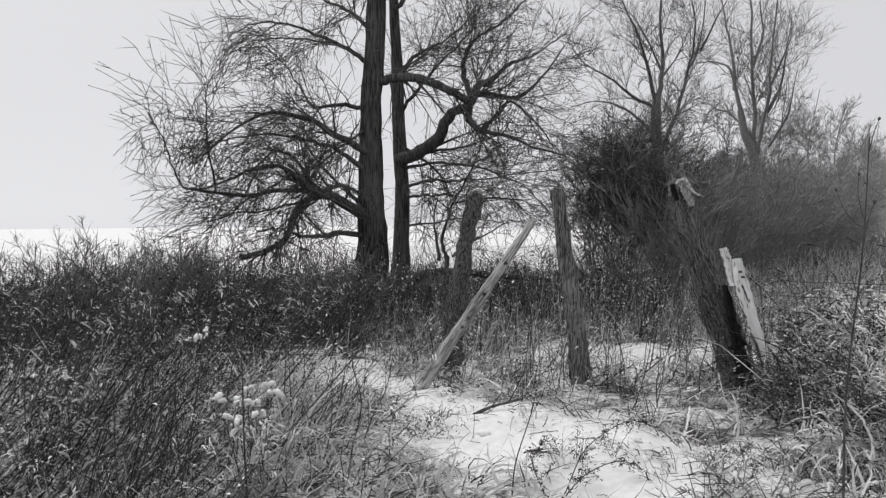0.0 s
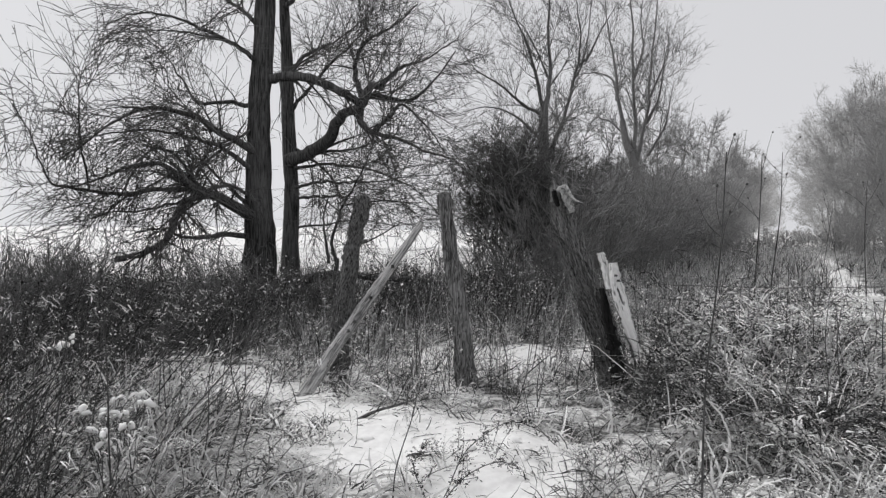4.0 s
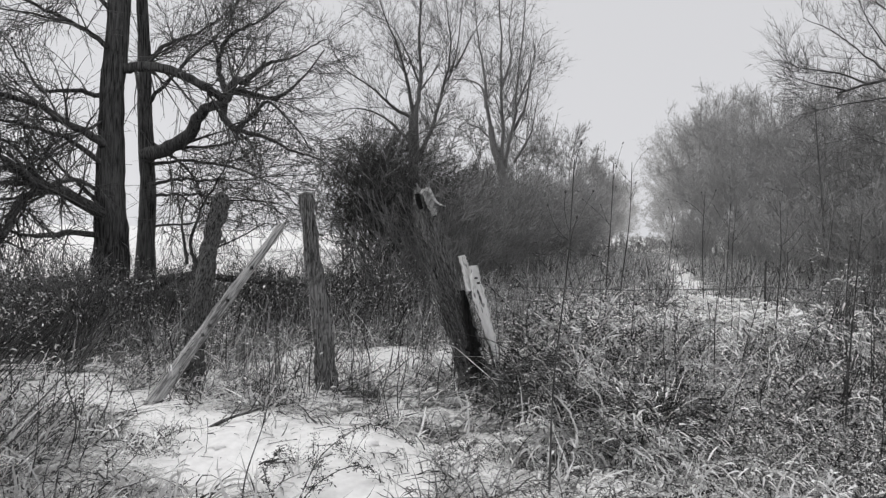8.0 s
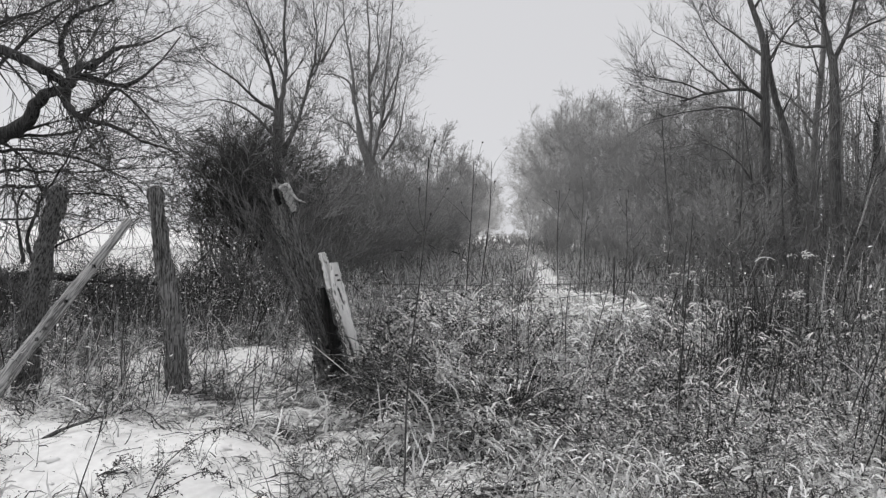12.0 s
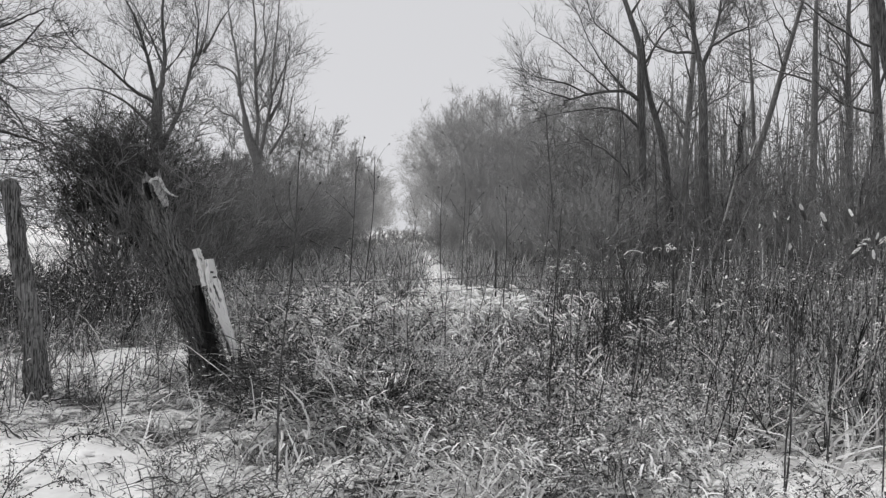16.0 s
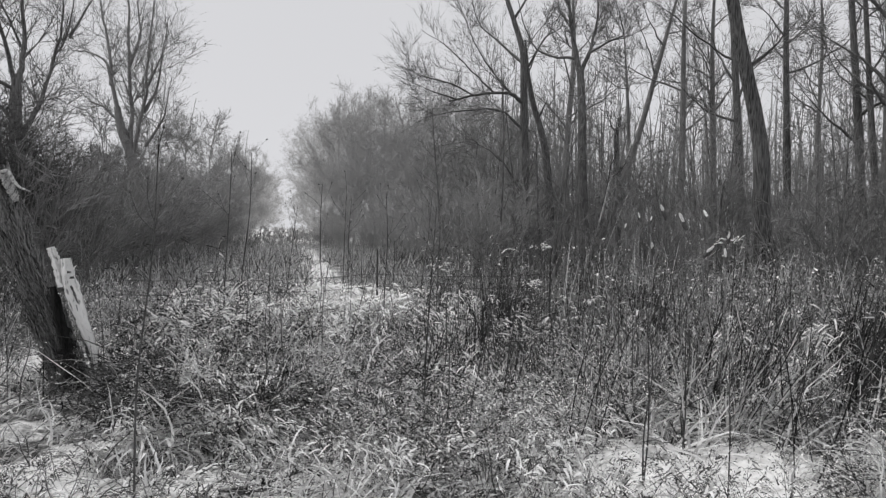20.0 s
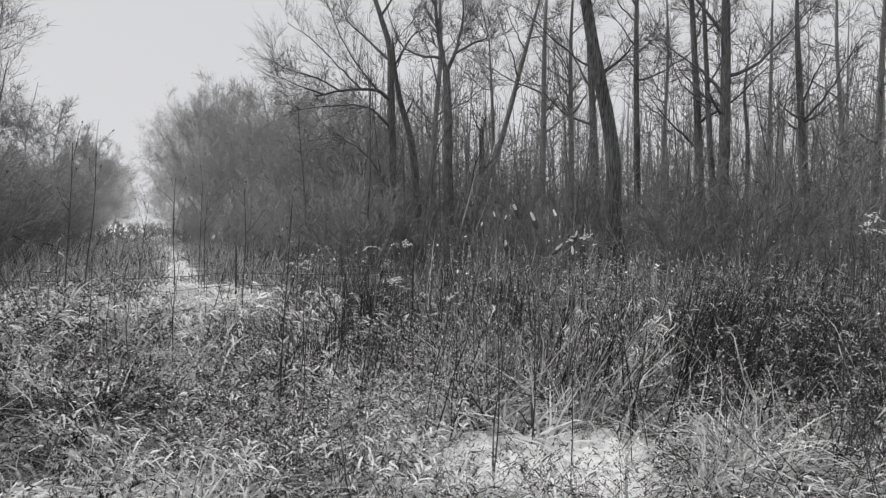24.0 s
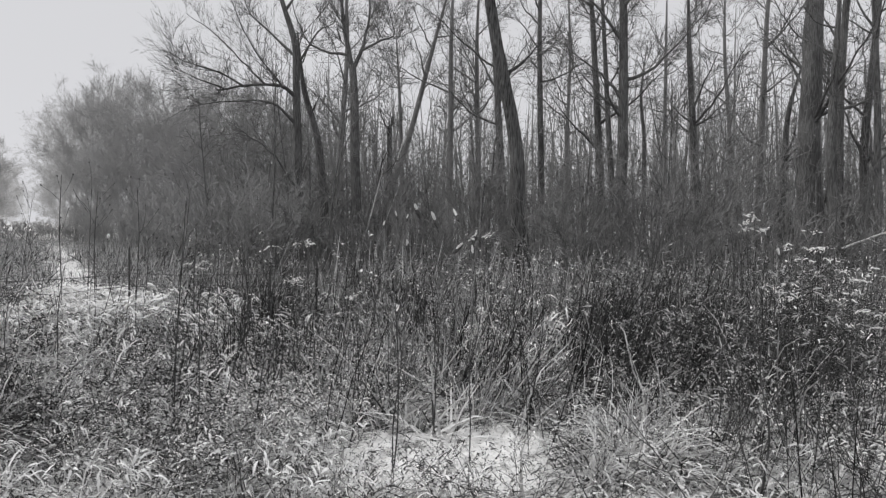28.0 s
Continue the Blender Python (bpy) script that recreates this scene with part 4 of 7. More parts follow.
def round_bush(name, label, place, low, high, wide, r, mats, stems, twigs, tip):
    """A dense bush whose branches leave a short leg and fill a dome."""
    x, y = place
    base = np.array([x, y, float(height(np.array(x), np.array(y)))])
    t = thing(name, base, label, "shrub")
    legs, fork = 7, base + [0, 0, low * 0.75]
    h = Heap()
    foot = base + r.normal(size=(legs, 3)) * [0.2, 0.2, 0] - [0, 0, 0.05]
    g = np.linspace(0, 1, 8)[None, :, None]
    top = fork + r.normal(size=(legs, 3)) * [0.25, 0.25, 0.12]
    tubes(h, foot[:, None] + (top - foot)[:, None] * g + r.normal(size=(legs, 8, 3)) * 0.025, np.linspace(0.045, 0.028, 8)[None] * (0.6 + 0.6 * r.random((legs, 1))), 6)
    part("stem_clump", h, mats[0], t)
    a0, el = r.random(stems) * 6.28, np.arcsin(-0.8 + 1.78 * r.random(stems))
    mid, half = (low + high) / 2, (high - low) / 2
    end = base + [0, 0, mid] + np.stack([np.cos(a0) * np.cos(el) * wide, np.sin(a0) * np.cos(el) * wide, np.sin(el) * half], 1) * (0.62 + 0.55 * r.random((stems, 1)) ** 1.6)
    start = base + r.normal(size=(stems, 3)) * [wide * 0.24, wide * 0.24, 0] + np.stack([0 * a0, 0 * a0, low * 0.7 + (mid - low * 0.5) * r.random(stems)], 1)
    bow = (start + end) / 2 + [0, 0, 0.35] + r.normal(size=(stems, 3)) * 0.15
    l = start[:, None] * (1 - g) ** 2 + 2 * bow[:, None] * g * (1 - g) + end[:, None] * g ** 2 + r.normal(size=(stems, 8, 3)) * 0.02
    rad = np.linspace(0.02, tip * 1.2, 8)[None] * (0.5 + 0.6 * r.random((stems, 1)))
    h = Heap()
    tubes(h, l, rad, 4)
    a, ar = spawn(r, l, rad, twigs[0], 0.25, 1, 42, wide * 0.55, 6, 0.1, 0.0, 0.5, tip)
    tubes(h, a, ar, 3)
    b, br = spawn(r, a, ar, twigs[1], 0.1, 1, 42, wide * 0.3, 4, 0.12, 0.01, 0.7, tip)
    blades(h, b, br * 1.2, r, 0.5)
    c, cr = spawn(r, b, br, twigs[2], 0.1, 1, 42, wide * 0.16, 3, 0.14, 0.02, 0.8, tip * 0.8)
    blades(h, c, cr * 1.2, r, 0.5)
    part("crown", h, mats[1], t)
    return t


rs = np.random.default_rng(31)
round_bush("thorn_bush", "dense dark leafless thorn bush with a round head", (4.25, 16.50), 0.8, 4.3, 1.75, rs, DARK, 190, (1200, 5800, 8000), 0.004)
shrub("thorn_bush", "dark leafless thicket bush in the hedge", (6.01, 19.08), 3.6, 2.3, rs, GREY, 46, (430, 2300, 4200), 0.0044, girth=0.008, wild=0.08)
shrub("thorn_bush", "grey leafless thicket bush in the hedge", (7.83, 20.56), 3.5, 2.6, rs, HAZE1, 40, (360, 1900, 3600), 0.005, girth=0.008, wild=0.08)
shrub("thorn_bush", "grey hazy thicket bush beside the lane", (9.98, 22.92), 3.6, 2.6, rs, HAZE1, 36, (300, 1600, 3200), 0.0055, girth=0.008, wild=0.08)
for s, l, tall, mats in ((27, -5.6, 4.2, HAZE1), (31, -5.0, 4.4, HAZE2), (35, -4.8, 4.4, HAZE2), (39, -5.6, 5.0, HAZE3), (44, -4.4, 4.6, HAZE3), (50, -4.6, 5.2, HAZE3), (57, -4.2, 5.2, HAZE3)):
    shrub("hedge_shrub", "tall hazy leafless shrub in the hedge", on_lane(s, l), tall, 2.6, rs, mats, 30, (260, 1500, 3200), 0.0045 + s * 0.0001, "hedge shrubs")
shrub("field_bush", "low twiggy bush at the field's edge", (-5.74, 11.67), 1.55, 1.0, rs, GREY, 26, (220, 1500, 2400), 0.004)
shrub("field_bush", "low straggling bush at the field's edge", (-4.65, 13.21), 1.5, 1.4, rs, GREY, 26, (180, 1100, 1500), 0.004)
shrub("field_bush", "small bush beyond the weeds", (-7.00, 12.12), 1.1, 1.0, rs, GREY, 20, (120, 700, 700), 0.004)
for i in range(7):
    az, d = radians(-5 + 19 * i / 6 + rs.normal() * 0.8), 12.4 + 3 * rs.random()
    shrub("field_bush", "low dark brush between the fence posts and the hedge", (d * math.sin(az), d * math.cos(az)), 1.0 + 0.35 * rs.random(), 1.1, rs, GREY, 20, (110, 600, 700), 0.0034, "bushes at the field's edge")
for i in range(9):
    az, d = radians(-30 + 23 * i / 8 + rs.normal() * 1.2), 10.6 + 2.4 * rs.random()
    shrub("field_bush", "low twiggy bush among weeds at the field's edge", (d * math.sin(az), d * math.cos(az)), 1.25 + 0.3 * rs.random(), 1.2, rs, GREY, 20, (110, 600, 700), 0.0034, "bushes at the field's edge")
# Shrub tones also lighten with distance, as painted haze.
for i in range(28):
    s = 15 + 75 * (i / 27) ** 1.6
    l = -4.4 - 2.6 * rs.random() + s * 0.006
    shrub("hedge_shrub", "leafless shrub in the hedge along the lane", on_lane(s, l), 2.8 + 1.4 * rs.random(), 2.2, rs, HAZE1 if s < 20 else HAZE2 if s < 38 else HAZE3 if s < 58 else HAZE4, 20, (60, 460, 560), 0.005 + s * 0.00012, "hedge shrubs")
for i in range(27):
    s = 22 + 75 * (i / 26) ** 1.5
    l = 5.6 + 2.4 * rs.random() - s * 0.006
    shrub("edge_shrub", "leafless shrub at the edge of the wood", on_lane(s, l), 2.6 + 1.3 * rs.random(), 2.2, rs, HAZE2 if s < 32 else HAZE3 if s < 52 else HAZE4, 20, (60, 430, 520), 0.005 + s * 0.00012, "wood edge shrubs")
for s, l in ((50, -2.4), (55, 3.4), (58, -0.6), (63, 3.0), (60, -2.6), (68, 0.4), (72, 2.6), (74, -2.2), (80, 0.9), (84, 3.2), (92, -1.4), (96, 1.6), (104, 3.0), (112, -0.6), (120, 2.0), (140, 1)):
    shrub("lane_shrub", "low hazy shrub closing the far lane", on_lane(s, l), 1.25 + s * 0.008, 2.8, rs, HAZE2 if s < 56 else HAZE3 if s < 80 else HAZE4, 18, (50, 380, 560), 0.012, "far lane shrubs")
for i in range(20):
    az, d = radians(49 + 54 * i / 19), 16 + 9 * rs.random()
    shrub("edge_shrub", "leafless brush in front of the trees", (d * math.sin(az), d * math.cos(az)), 1.8 + 1.2 * rs.random(), 1.8, rs, GREY if i % 2 else HAZE1, 16, (45, 330, 400), 0.006, "wood edge shrubs")

for i in range(9):
    s, l = 52 + 8 * i, 3.9 + 1.6 * rs.random()
    shrub("edge_shrub", "leafless hazy shrub beside the far lane", on_lane(s, l), 3.0 + rs.random(), 2.2, rs, HAZE3 if s < 80 else HAZE4, 18, (50, 380, 460), 0.009, "wood edge shrubs")
for i in range(26):
    az, d = radians(53 + 51 * (i + rs.random() * 0.6) / 25), 24 + 13 * rs.random()
    shrub("understory_shrub", "tall leafless shrub growing under the forest trees", (d * math.sin(az), d * math.cos(az)), 3.8 + 2.2 * rs.random(), 3.0, rs, HAZE1, 18, (60, 460, 760), 0.0075, "understory shrubs")

# ---- fence posts, leaning pole, broken snag and wire ----


def post(name, label, line, radii, r, mat, sides=14, depth=0.07, ragged=0.03, category="fence post"):
    t = thing(name, line[0], label, category)
    rows = 60
    l = smooth(line, rows)
    rad = np.interp(np.linspace(0, 1, rows), np.linspace(0, 1, len(radii)), radii)
    h = Heap()
    seed = r.random() * 50
    rough = np.array([[noise.noise((math.cos(a) * 1.3 + seed, math.sin(a) * 1.3, i * 0.16)) * depth * 2.6 + noise.noise((math.cos(a) * 4 + seed, math.sin(a) * 4, i * 0.5)) * depth * 1.7
                       for a in np.arange(sides) / sides * 2 * np.pi] for i in range(rows)])
    rough = rough + r.normal(size=(rows, sides)) * depth * 0.35
    tubes(h, l[None], rad[None], sides, rough[None])
    part("shaft", h, mat, t)
    h = Heap()
    axis = unit(l[-1] - l[-2])
    ends = np.stack([l[-1] - axis * 0.012, l[-1] + axis * ragged * 0.5, l[-1] + axis * ragged])
    tubes(h, ends[None], np.array([[radii[-1] * 0.99, radii[-1] * 0.75, 0.004]]), sides, (r.normal(size=(3, sides)) * 0.16)[None])
    part("weathered_top", h, mat, t)
    return t, l


rp = np.random.default_rng(3)
t, l = post("fence_post", "dark rough-barked fence post leaning slightly", [(0.06, 7.70, -0.04), (0.12, 7.70, 0.57), (0.23, 7.70, 1.29), (0.35, 7.69, 1.83)], [0.105, 0.088, 0.08, 0.085], rp, ROT_POST, 22, 0.17, 0.07)
for f, sx in ((0.72, 0.9), (0.95, 1.0), (0.45, -0.8)):
    h = Heap()
    stub = grow(rp, l[int(f * 59)][None], np.array([[sx, -0.2, 0.25]]), 0.15, 5, 0.1)
    tubes(h, stub, np.linspace(0.035, 0.012, 5)[None], 7)
    part("branch_stub", h, ROT, t)
post("fence_post", "weathered grey wooden fence post standing in snow", [(1.29, 6.83, -0.04), (1.23, 6.84, 0.65), (1.15, 6.85, 1.24), (1.08, 6.87, 1.84)], [0.105, 0.085, 0.068, 0.064], rp, WOOD, 22, 0.12, 0.03)
t, l = post("leaning_pole", "pale barkless pole leaning against the fence post", [(-0.27, 6.70, -0.03), (0.33, 7.05, 0.78), (0.92, 7.4, 1.56)], [0.064, 0.053, 0.038], rp, POLE_WOOD, 20, 0.06, 0.02)
for f in (0.36, 0.42, 0.55, 0.74):
    h = Heap()
    lumps_at(h, (l[int(f * 59)] + np.array([0.01, -0.056 + 0.02 * f, 0.012]))[None], 0.03, rp, 1.0)
    part("knot", h, ROT, t, "dark knot scar")

snag_line = [(2.74, 6.62, -0.04), (2.58, 6.68, 0.53), (2.40, 6.76, 1.11), (2.25, 6.82, 1.62), (2.22, 6.83, 1.87)]
snag_r = [0.155, 0.128, 0.1, 0.082, 0.07]
snag = thing("old_snag", snag_line[0], "broken rotten tree snag leaning over with peeling bark", "tree snag")
k, around = 64, 30
l = smooth(snag_line, k)
turn = np.arange(around) / around * 2 * np.pi
up = np.linspace(0, 1, k)[:, None]
relief = np.array([[noise.noise((math.cos(a) * 2.2, math.sin(a) * 2.2, i * 0.05)) * 0.34 + noise.noise((math.cos(a) * 6, math.sin(a) * 6, i * 0.12)) * 0.24 for a in turn] for i in range(k)])
cavity = np.exp(-((turn - radians(225)) / 0.6) ** 2)[None] * np.exp(-((up - 0.22) / 0.2) ** 2)
relief = relief + rp.normal(size=(k, around)) * 0.09 - 0.7 * cavity
relief[-3:] += rp.normal(size=(3, around)) * 0.35
h = Heap()
tubes(h, l[None], np.interp(np.linspace(0, 1, k), np.linspace(0, 1, 5), snag_r)[None], around, relief[None])
part("trunk", h, ROT, snag)
for i in range(60):
    k0, n = int(rp.random() * (k - 22)), int(9 + rp.random() * 10)
    a0 = rp.random() * 6.28
    if abs(a0 - 3.9) < 0.7 and k0 < 28:
        continue
    seg = l[k0:k0 + n]
    ang = a0 + np.linspace(0, rp.normal() * 0.4, n)
    off = np.stack([-np.sin(ang), np.cos(ang), 0 * ang], 1)
    rr = np.interp(np.arange(k0, k0 + n) / (k - 1), np.linspace(0, 1, 5), snag_r)[:, None]
    strip = seg + off * (rr * 1.02 + 0.035 * np.linspace(-0.3, 1, n)[:, None] ** 3)
    h = Heap()
    tubes(h, strip[None], ((0.012 + 0.016 * rp.random()) * np.sin(np.linspace(0.3, 2.95, n)))[None], 5, (rp.normal(size=(n, 5)) * 0.25)[None])
    part("bark_strip", h, (WOOD, ROT, ROT)[i % 3], snag)
for i in range(13):
    a0 = i / 13 * 6.28 + rp.normal() * 0.15
    foot = l[-1] + np.array([math.cos(a0), math.sin(a0), 0]) * 0.075
    tall = 0.05 + 0.1 * rp.random() * (0.5 + 0.5 * math.cos(a0 - 0.6))
    h = Heap()
    q = smooth([foot - [0, 0, 0.1], foot, foot + [rp.normal() * 0.012 - 0.2 * tall, rp.normal() * 0.012, tall]], 8)
    tubes(h, q[None], np.array([[0.022, 0.026, 0.026, 0.024, 0.02, 0.016, 0.01, 0.003]]), 6, (rp.normal(size=(8, 6)) * 0.3)[None])
    part("splinter", h, WOOD, snag, "grey splintered wood")
h = Heap()
q = smooth([(2.15, 6.70, 1.87), (2.18, 6.69, 1.905), (2.23, 6.68, 1.90), (2.27, 6.67, 1.82), (2.31, 6.65, 1.775), (2.38, 6.63, 1.75)], 18)
tubes(h, q[None], np.interp(np.linspace(0, 1, 18), [0, 0.4, 0.6, 1], [0.012, 0.018, 0.016, 0.004])[None], 8, (rp.normal(size=(18, 8)) * 0.2)[None])
part("splinter", h, POLE_WOOD, snag, "pale curled lip of torn wood")
# loose fibres and bark shreds hanging off the shaft
for heap_n, mat in ((190, WOOD), (80, ROT), (90, STRAW_DULL)):
    h = Heap()
    k0 = (rp.random(heap_n) ** 0.8 * (k - 14)).astype(int)
    a0 = rp.random(heap_n) * 6.28
    lines, span = [], 9
    for b0, ang in zip(k0, a0):
        out = np.array([math.cos(ang), math.sin(ang), 0])
        rr = np.interp(np.arange(b0, b0 + span) / (k - 1), np.linspace(0, 1, 5), snag_r)[:, None]
        peel = np.linspace(0, 1, span)[:, None] ** 2 * 0.09 * rp.random()
        lines.append(l[b0:b0 + span] + out * (rr * 1.06 + peel) + rp.normal(size=(span, 3)) * 0.006)
    tubes(h, np.stack(lines), np.linspace(0.008, 0.002, span)[None] * (0.4 + rp.random((heap_n, 1))), 4)
    tagged(part("fibre_shag", h, mat, snag), kind="stuff")


# Near-black colour that paints the shade inside the snag's hollows.
HOLLOW_SHADE = material("painted_hollow_shade", 0.004, 0.03, 0.95, (17, 17, 1.3), 1.0)


def plate(points, width, thick, r, k=34, across=8, wild=0.05):
    """A split board: a slightly hollow plate with uneven edges."""
    line = smooth(points, k)
    tan = unit(np.gradient(line, axis=0))
    side = unit(np.cross(tan, [0.45, -0.9, 0.0]))
    face = np.cross(side, tan)
    w = np.interp(np.linspace(0, 1, k), np.linspace(0, 1, len(width)), width) * (1 + r.normal(size=k) * wild)
    u = np.linspace(-1, 1, across)
    front = line[:, None] + side[:, None] * (w[:, None] * u)[..., None] - face[:, None] * (0.03 * (1 - u ** 2) + r.normal(size=(k, across)) * 0.006)[..., None]
    back = front + face[:, None] * thick
    v = np.concatenate([front, back[:, ::-1]], 1)
    i = np.arange(v.shape[0] * v.shape[1]).reshape(v.shape[:2])
    h = Heap()
    h.add(v, np.stack([i[:-1], np.roll(i[:-1], -1, 1), np.roll(i[1:], -1, 1), i[1:]], -1))
    return h


t = thing("split_slab", (2.76, 6.30, 0.20), "pale split wood slab leaning on the dark snag", "wood slab")
part("slab", plate([(2.78, 6.30, 0.18), (2.75, 6.31, 0.40), (2.69, 6.33, 0.60), (2.63, 6.35, 0.81), (2.58, 6.37, 1.02), (2.56, 6.38, 1.19)], [0.004, 0.018, 0.036, 0.052, 0.05, 0.024], 0.05, rp, wild=0.07), SPLIT, t)
part("tongue", plate([(2.55, 6.42, 0.95), (2.51, 6.44, 1.14), (2.47, 6.45, 1.28)], [0.028, 0.026, 0.014], 0.045, rp), SPLIT, t)
for q in ((2.575, 6.31, 1.08), (2.595, 6.30, 1.035)):
    h = Heap()
    lumps_at(h, np.array([q]), 0.026, rp, 0.7)
    part("knot", h, ROT, t, "dark knot hole")

# Dark plates added where the hollows would lie in shade.
part("hollow", plate([(2.68, 6.44, 0.06), (2.64, 6.45, 0.2), (2.60, 6.46, 0.42), (2.55, 6.47, 0.65), (2.51, 6.50, 0.95)], [0.05, 0.085, 0.07, 0.045, 0.008], 0.03, rp, wild=0.22), HOLLOW_SHADE, snag, "black plate imitating the shade in a rotten hollow")
part("hollow", plate([(2.16, 6.70, 1.72), (2.13, 6.71, 1.80), (2.12, 6.72, 1.87)], [0.006, 0.02, 0.01], 0.02, rp, wild=0.25), HOLLOW_SHADE, snag, "black plate imitating the shade in a rotten hollow")

# pale torn face under the broken top, and bark shreds over the slab's edge
part("torn_face", plate([(2.28, 6.68, 1.66), (2.26, 6.69, 1.73), (2.23, 6.70, 1.81), (2.205, 6.71, 1.885)], [0.012, 0.035, 0.05, 0.04], 0.03, rp, wild=0.12), POLE_WOOD, snag, "pale torn wood under the broken top")
for i in range(16):
    f = rp.random() ** 0.8
    q = np.array([2.56 + 0.2 * f, 6.36 - 0.06 * f, 1.0 - 0.8 * f]) + rp.normal(size=3) * [0.02, 0.01, 0.03]
    h = Heap()
    strip = smooth([q, q + [0.02, -0.02, -0.06], q + [0.05 + rp.normal() * 0.02, -0.02, -0.13 - 0.06 * rp.random()]], 8)
    tubes(h, strip[None], ((0.006 + 0.008 * rp.random()) * np.sin(np.linspace(0.4, 2.95, 8)))[None], 5, (rp.normal(size=(8, 5)) * 0.3)[None])
    part("bark_strip", h, (ROT, ROT, POLE_WOOD)[i % 3], snag)

# low log lying behind the posts, and a fallen branch
for name, label, pts, r0, r1, mat in (("fallen_log", "fallen bare log lying behind the fence posts", [(-0.50, 12.99, 0.68), (0.05, 13.00, 0.77), (0.66, 12.98, 0.70), (1.46, 12.92, 0.64), (1.9, 12.88, 0.60)], 0.085, 0.03, BARK),
                                      ("fallen_branch", "dark fallen branch lying on the snow", [(0.10, 5.60, -0.03), (0.31, 5.59, 0.09), (0.59, 5.57, 0.17)], 0.018, 0.007, ROT),
                                      ("fallen_branch", "short pale broken branch on the ground", [(2.12, 5.83, 0.06), (2.22, 5.79, 0.07), (2.33, 5.75, 0.03)], 0.035, 0.022, POLE_WOOD),
                                      ("fallen_branch", "thin pale dead branch leaning in the brush", [(14.47, -0.70, 1.20), (14.46, -1.03, 1.35), (14.44, -1.33, 1.48), (14.39, -1.88, 1.69)], 0.024, 0.014, POLE_WOOD),
                                      ("fallen_branch", "thin stick lying on the snow", [(2.33, 3.37, 0.06), (2.53, 3.25, 0.09), (2.70, 3.13, 0.15)], 0.012, 0.005, ROT),
                                      ("fallen_branch", "dark stick lying across the snow", [(2.23, 3.31, 0.05), (2.38, 3.23, 0.08), (2.58, 3.10, 0.10)], 0.012, 0.005, ROT)):
    q = smooth(pts, 14)
    h = Heap()
    tubes(h, q[None], np.linspace(r0, r1, 14)[None], 9, (rp.normal(size=(14, 9)) * 0.1)[None])
    t = thing(name, q[0], label, "branch" if "branch" in name else "log")
    part("wood", h, mat, t)
    a, ar = spawn(rp, q[None], np.linspace(r0, r1, 14)[None], 4, 0.3, 1, 50, np.linalg.norm(q[-1] - q[0]) * 0.3, 6, 0.1, 0, 0.5, 0.004)
    for b, br in zip(a, ar):
        h = Heap()
        tubes(h, b[None], br[None], 5)
        part("side_twig", h, mat, t)

# wire fence from the snag across the lane mouth
fence = thing("wire_fence", (3.2, 7.5, 0), "sagging rusty wire fence on thin stakes", "fence")
stakes = [np.array((*q, 0.0)) for q in ((3.63, 7.84), (6.64, 7.15), (8.49, 5.72))]
for q in stakes[1:]:
    h = Heap()
    tubes(h, np.array([[q + [0, 0, -0.1], q + [0.01, 0, 0.6], q + [0.02, 0.01, 1.18], q + [0.02, 0.01, 1.2]]]), np.array([[0.013, 0.013, 0.012, 0.004]]), 8)
    part("stake", h, WEED, fence)
for z in (0.55, 0.72, 0.88):
    for a, b in zip(stakes[:-1], stakes[1:]):
        f = np.linspace(0, 1, 14)[:, None]
        q = a + (b - a) * f + np.concatenate([0 * f, 0 * f, z - 0.16 * f * (1 - f)], 1) + rp.normal(size=(14, 3)) * 0.004
        h = Heap()
        tubes(h, q[None], np.full((1, 14), 0.0042), 4)
        part("wire_strand", h, WIRE, fence)

# ---- wild undergrowth ----


def keep(p, r, sharp=1.0):
    """Leaves the open snow mostly bare."""
    p = p[r.random(len(p)) > bare_snow(p[:, 0], p[:, 1]) * sharp]
    s, l = lane_frame(p[:, 0], p[:, 1])
    return p[(np.abs(l - lane_mid(s)) > np.where(s < 24, 0.45, 0.25)) | (s < 9.5) | (s > 40) | (r.random(len(p)) < np.where(s < 16, 0.55, 0.3))]


def outside(p, r, cx, cy, rx, ry, turn=0.0, rate=0.9):
    """Thins a scatter inside an oval, where dark bramble leaves no room for grass."""
    c, s = math.cos(radians(turn)), math.sin(radians(turn))
    u, v = p[:, 0] - cx, p[:, 1] - cy
    inside = ((u * c + v * s) / rx) ** 2 + ((v * c - u * s) / ry) ** 2 < 1
    return p[~inside | (r.random(len(p)) > rate)]


def patch(r, n, cx, cy, rx, ry, turn=0.0):
    a, q = r.random(n) * 6.28, np.sqrt(r.random(n))
    u, v = rx * q * np.cos(a), ry * q * np.sin(a)
    c, s = math.cos(radians(turn)), math.sin(radians(turn))
    x, y = cx + u * c - v * s, cy + u * s + v * c
    return np.stack([x, y, height(x, y)], 1)


def patchy(p, r, size=0.9, cut=0.0, seed=0.0):
    """Thins a scatter unevenly, so that weeds stand in drifts."""
    f = np.array([noise.noise((x * size + seed, y * size - seed, seed)) for x, y in p[:, :2]])
    return p[f + r.normal(size=len(p)) * 0.12 > cut]


stem_h, leaf_h, snow_h, pale_h, dull_h, reed_h = Heap(), Heap(), Heap(), Heap(), Heap(), Heap()


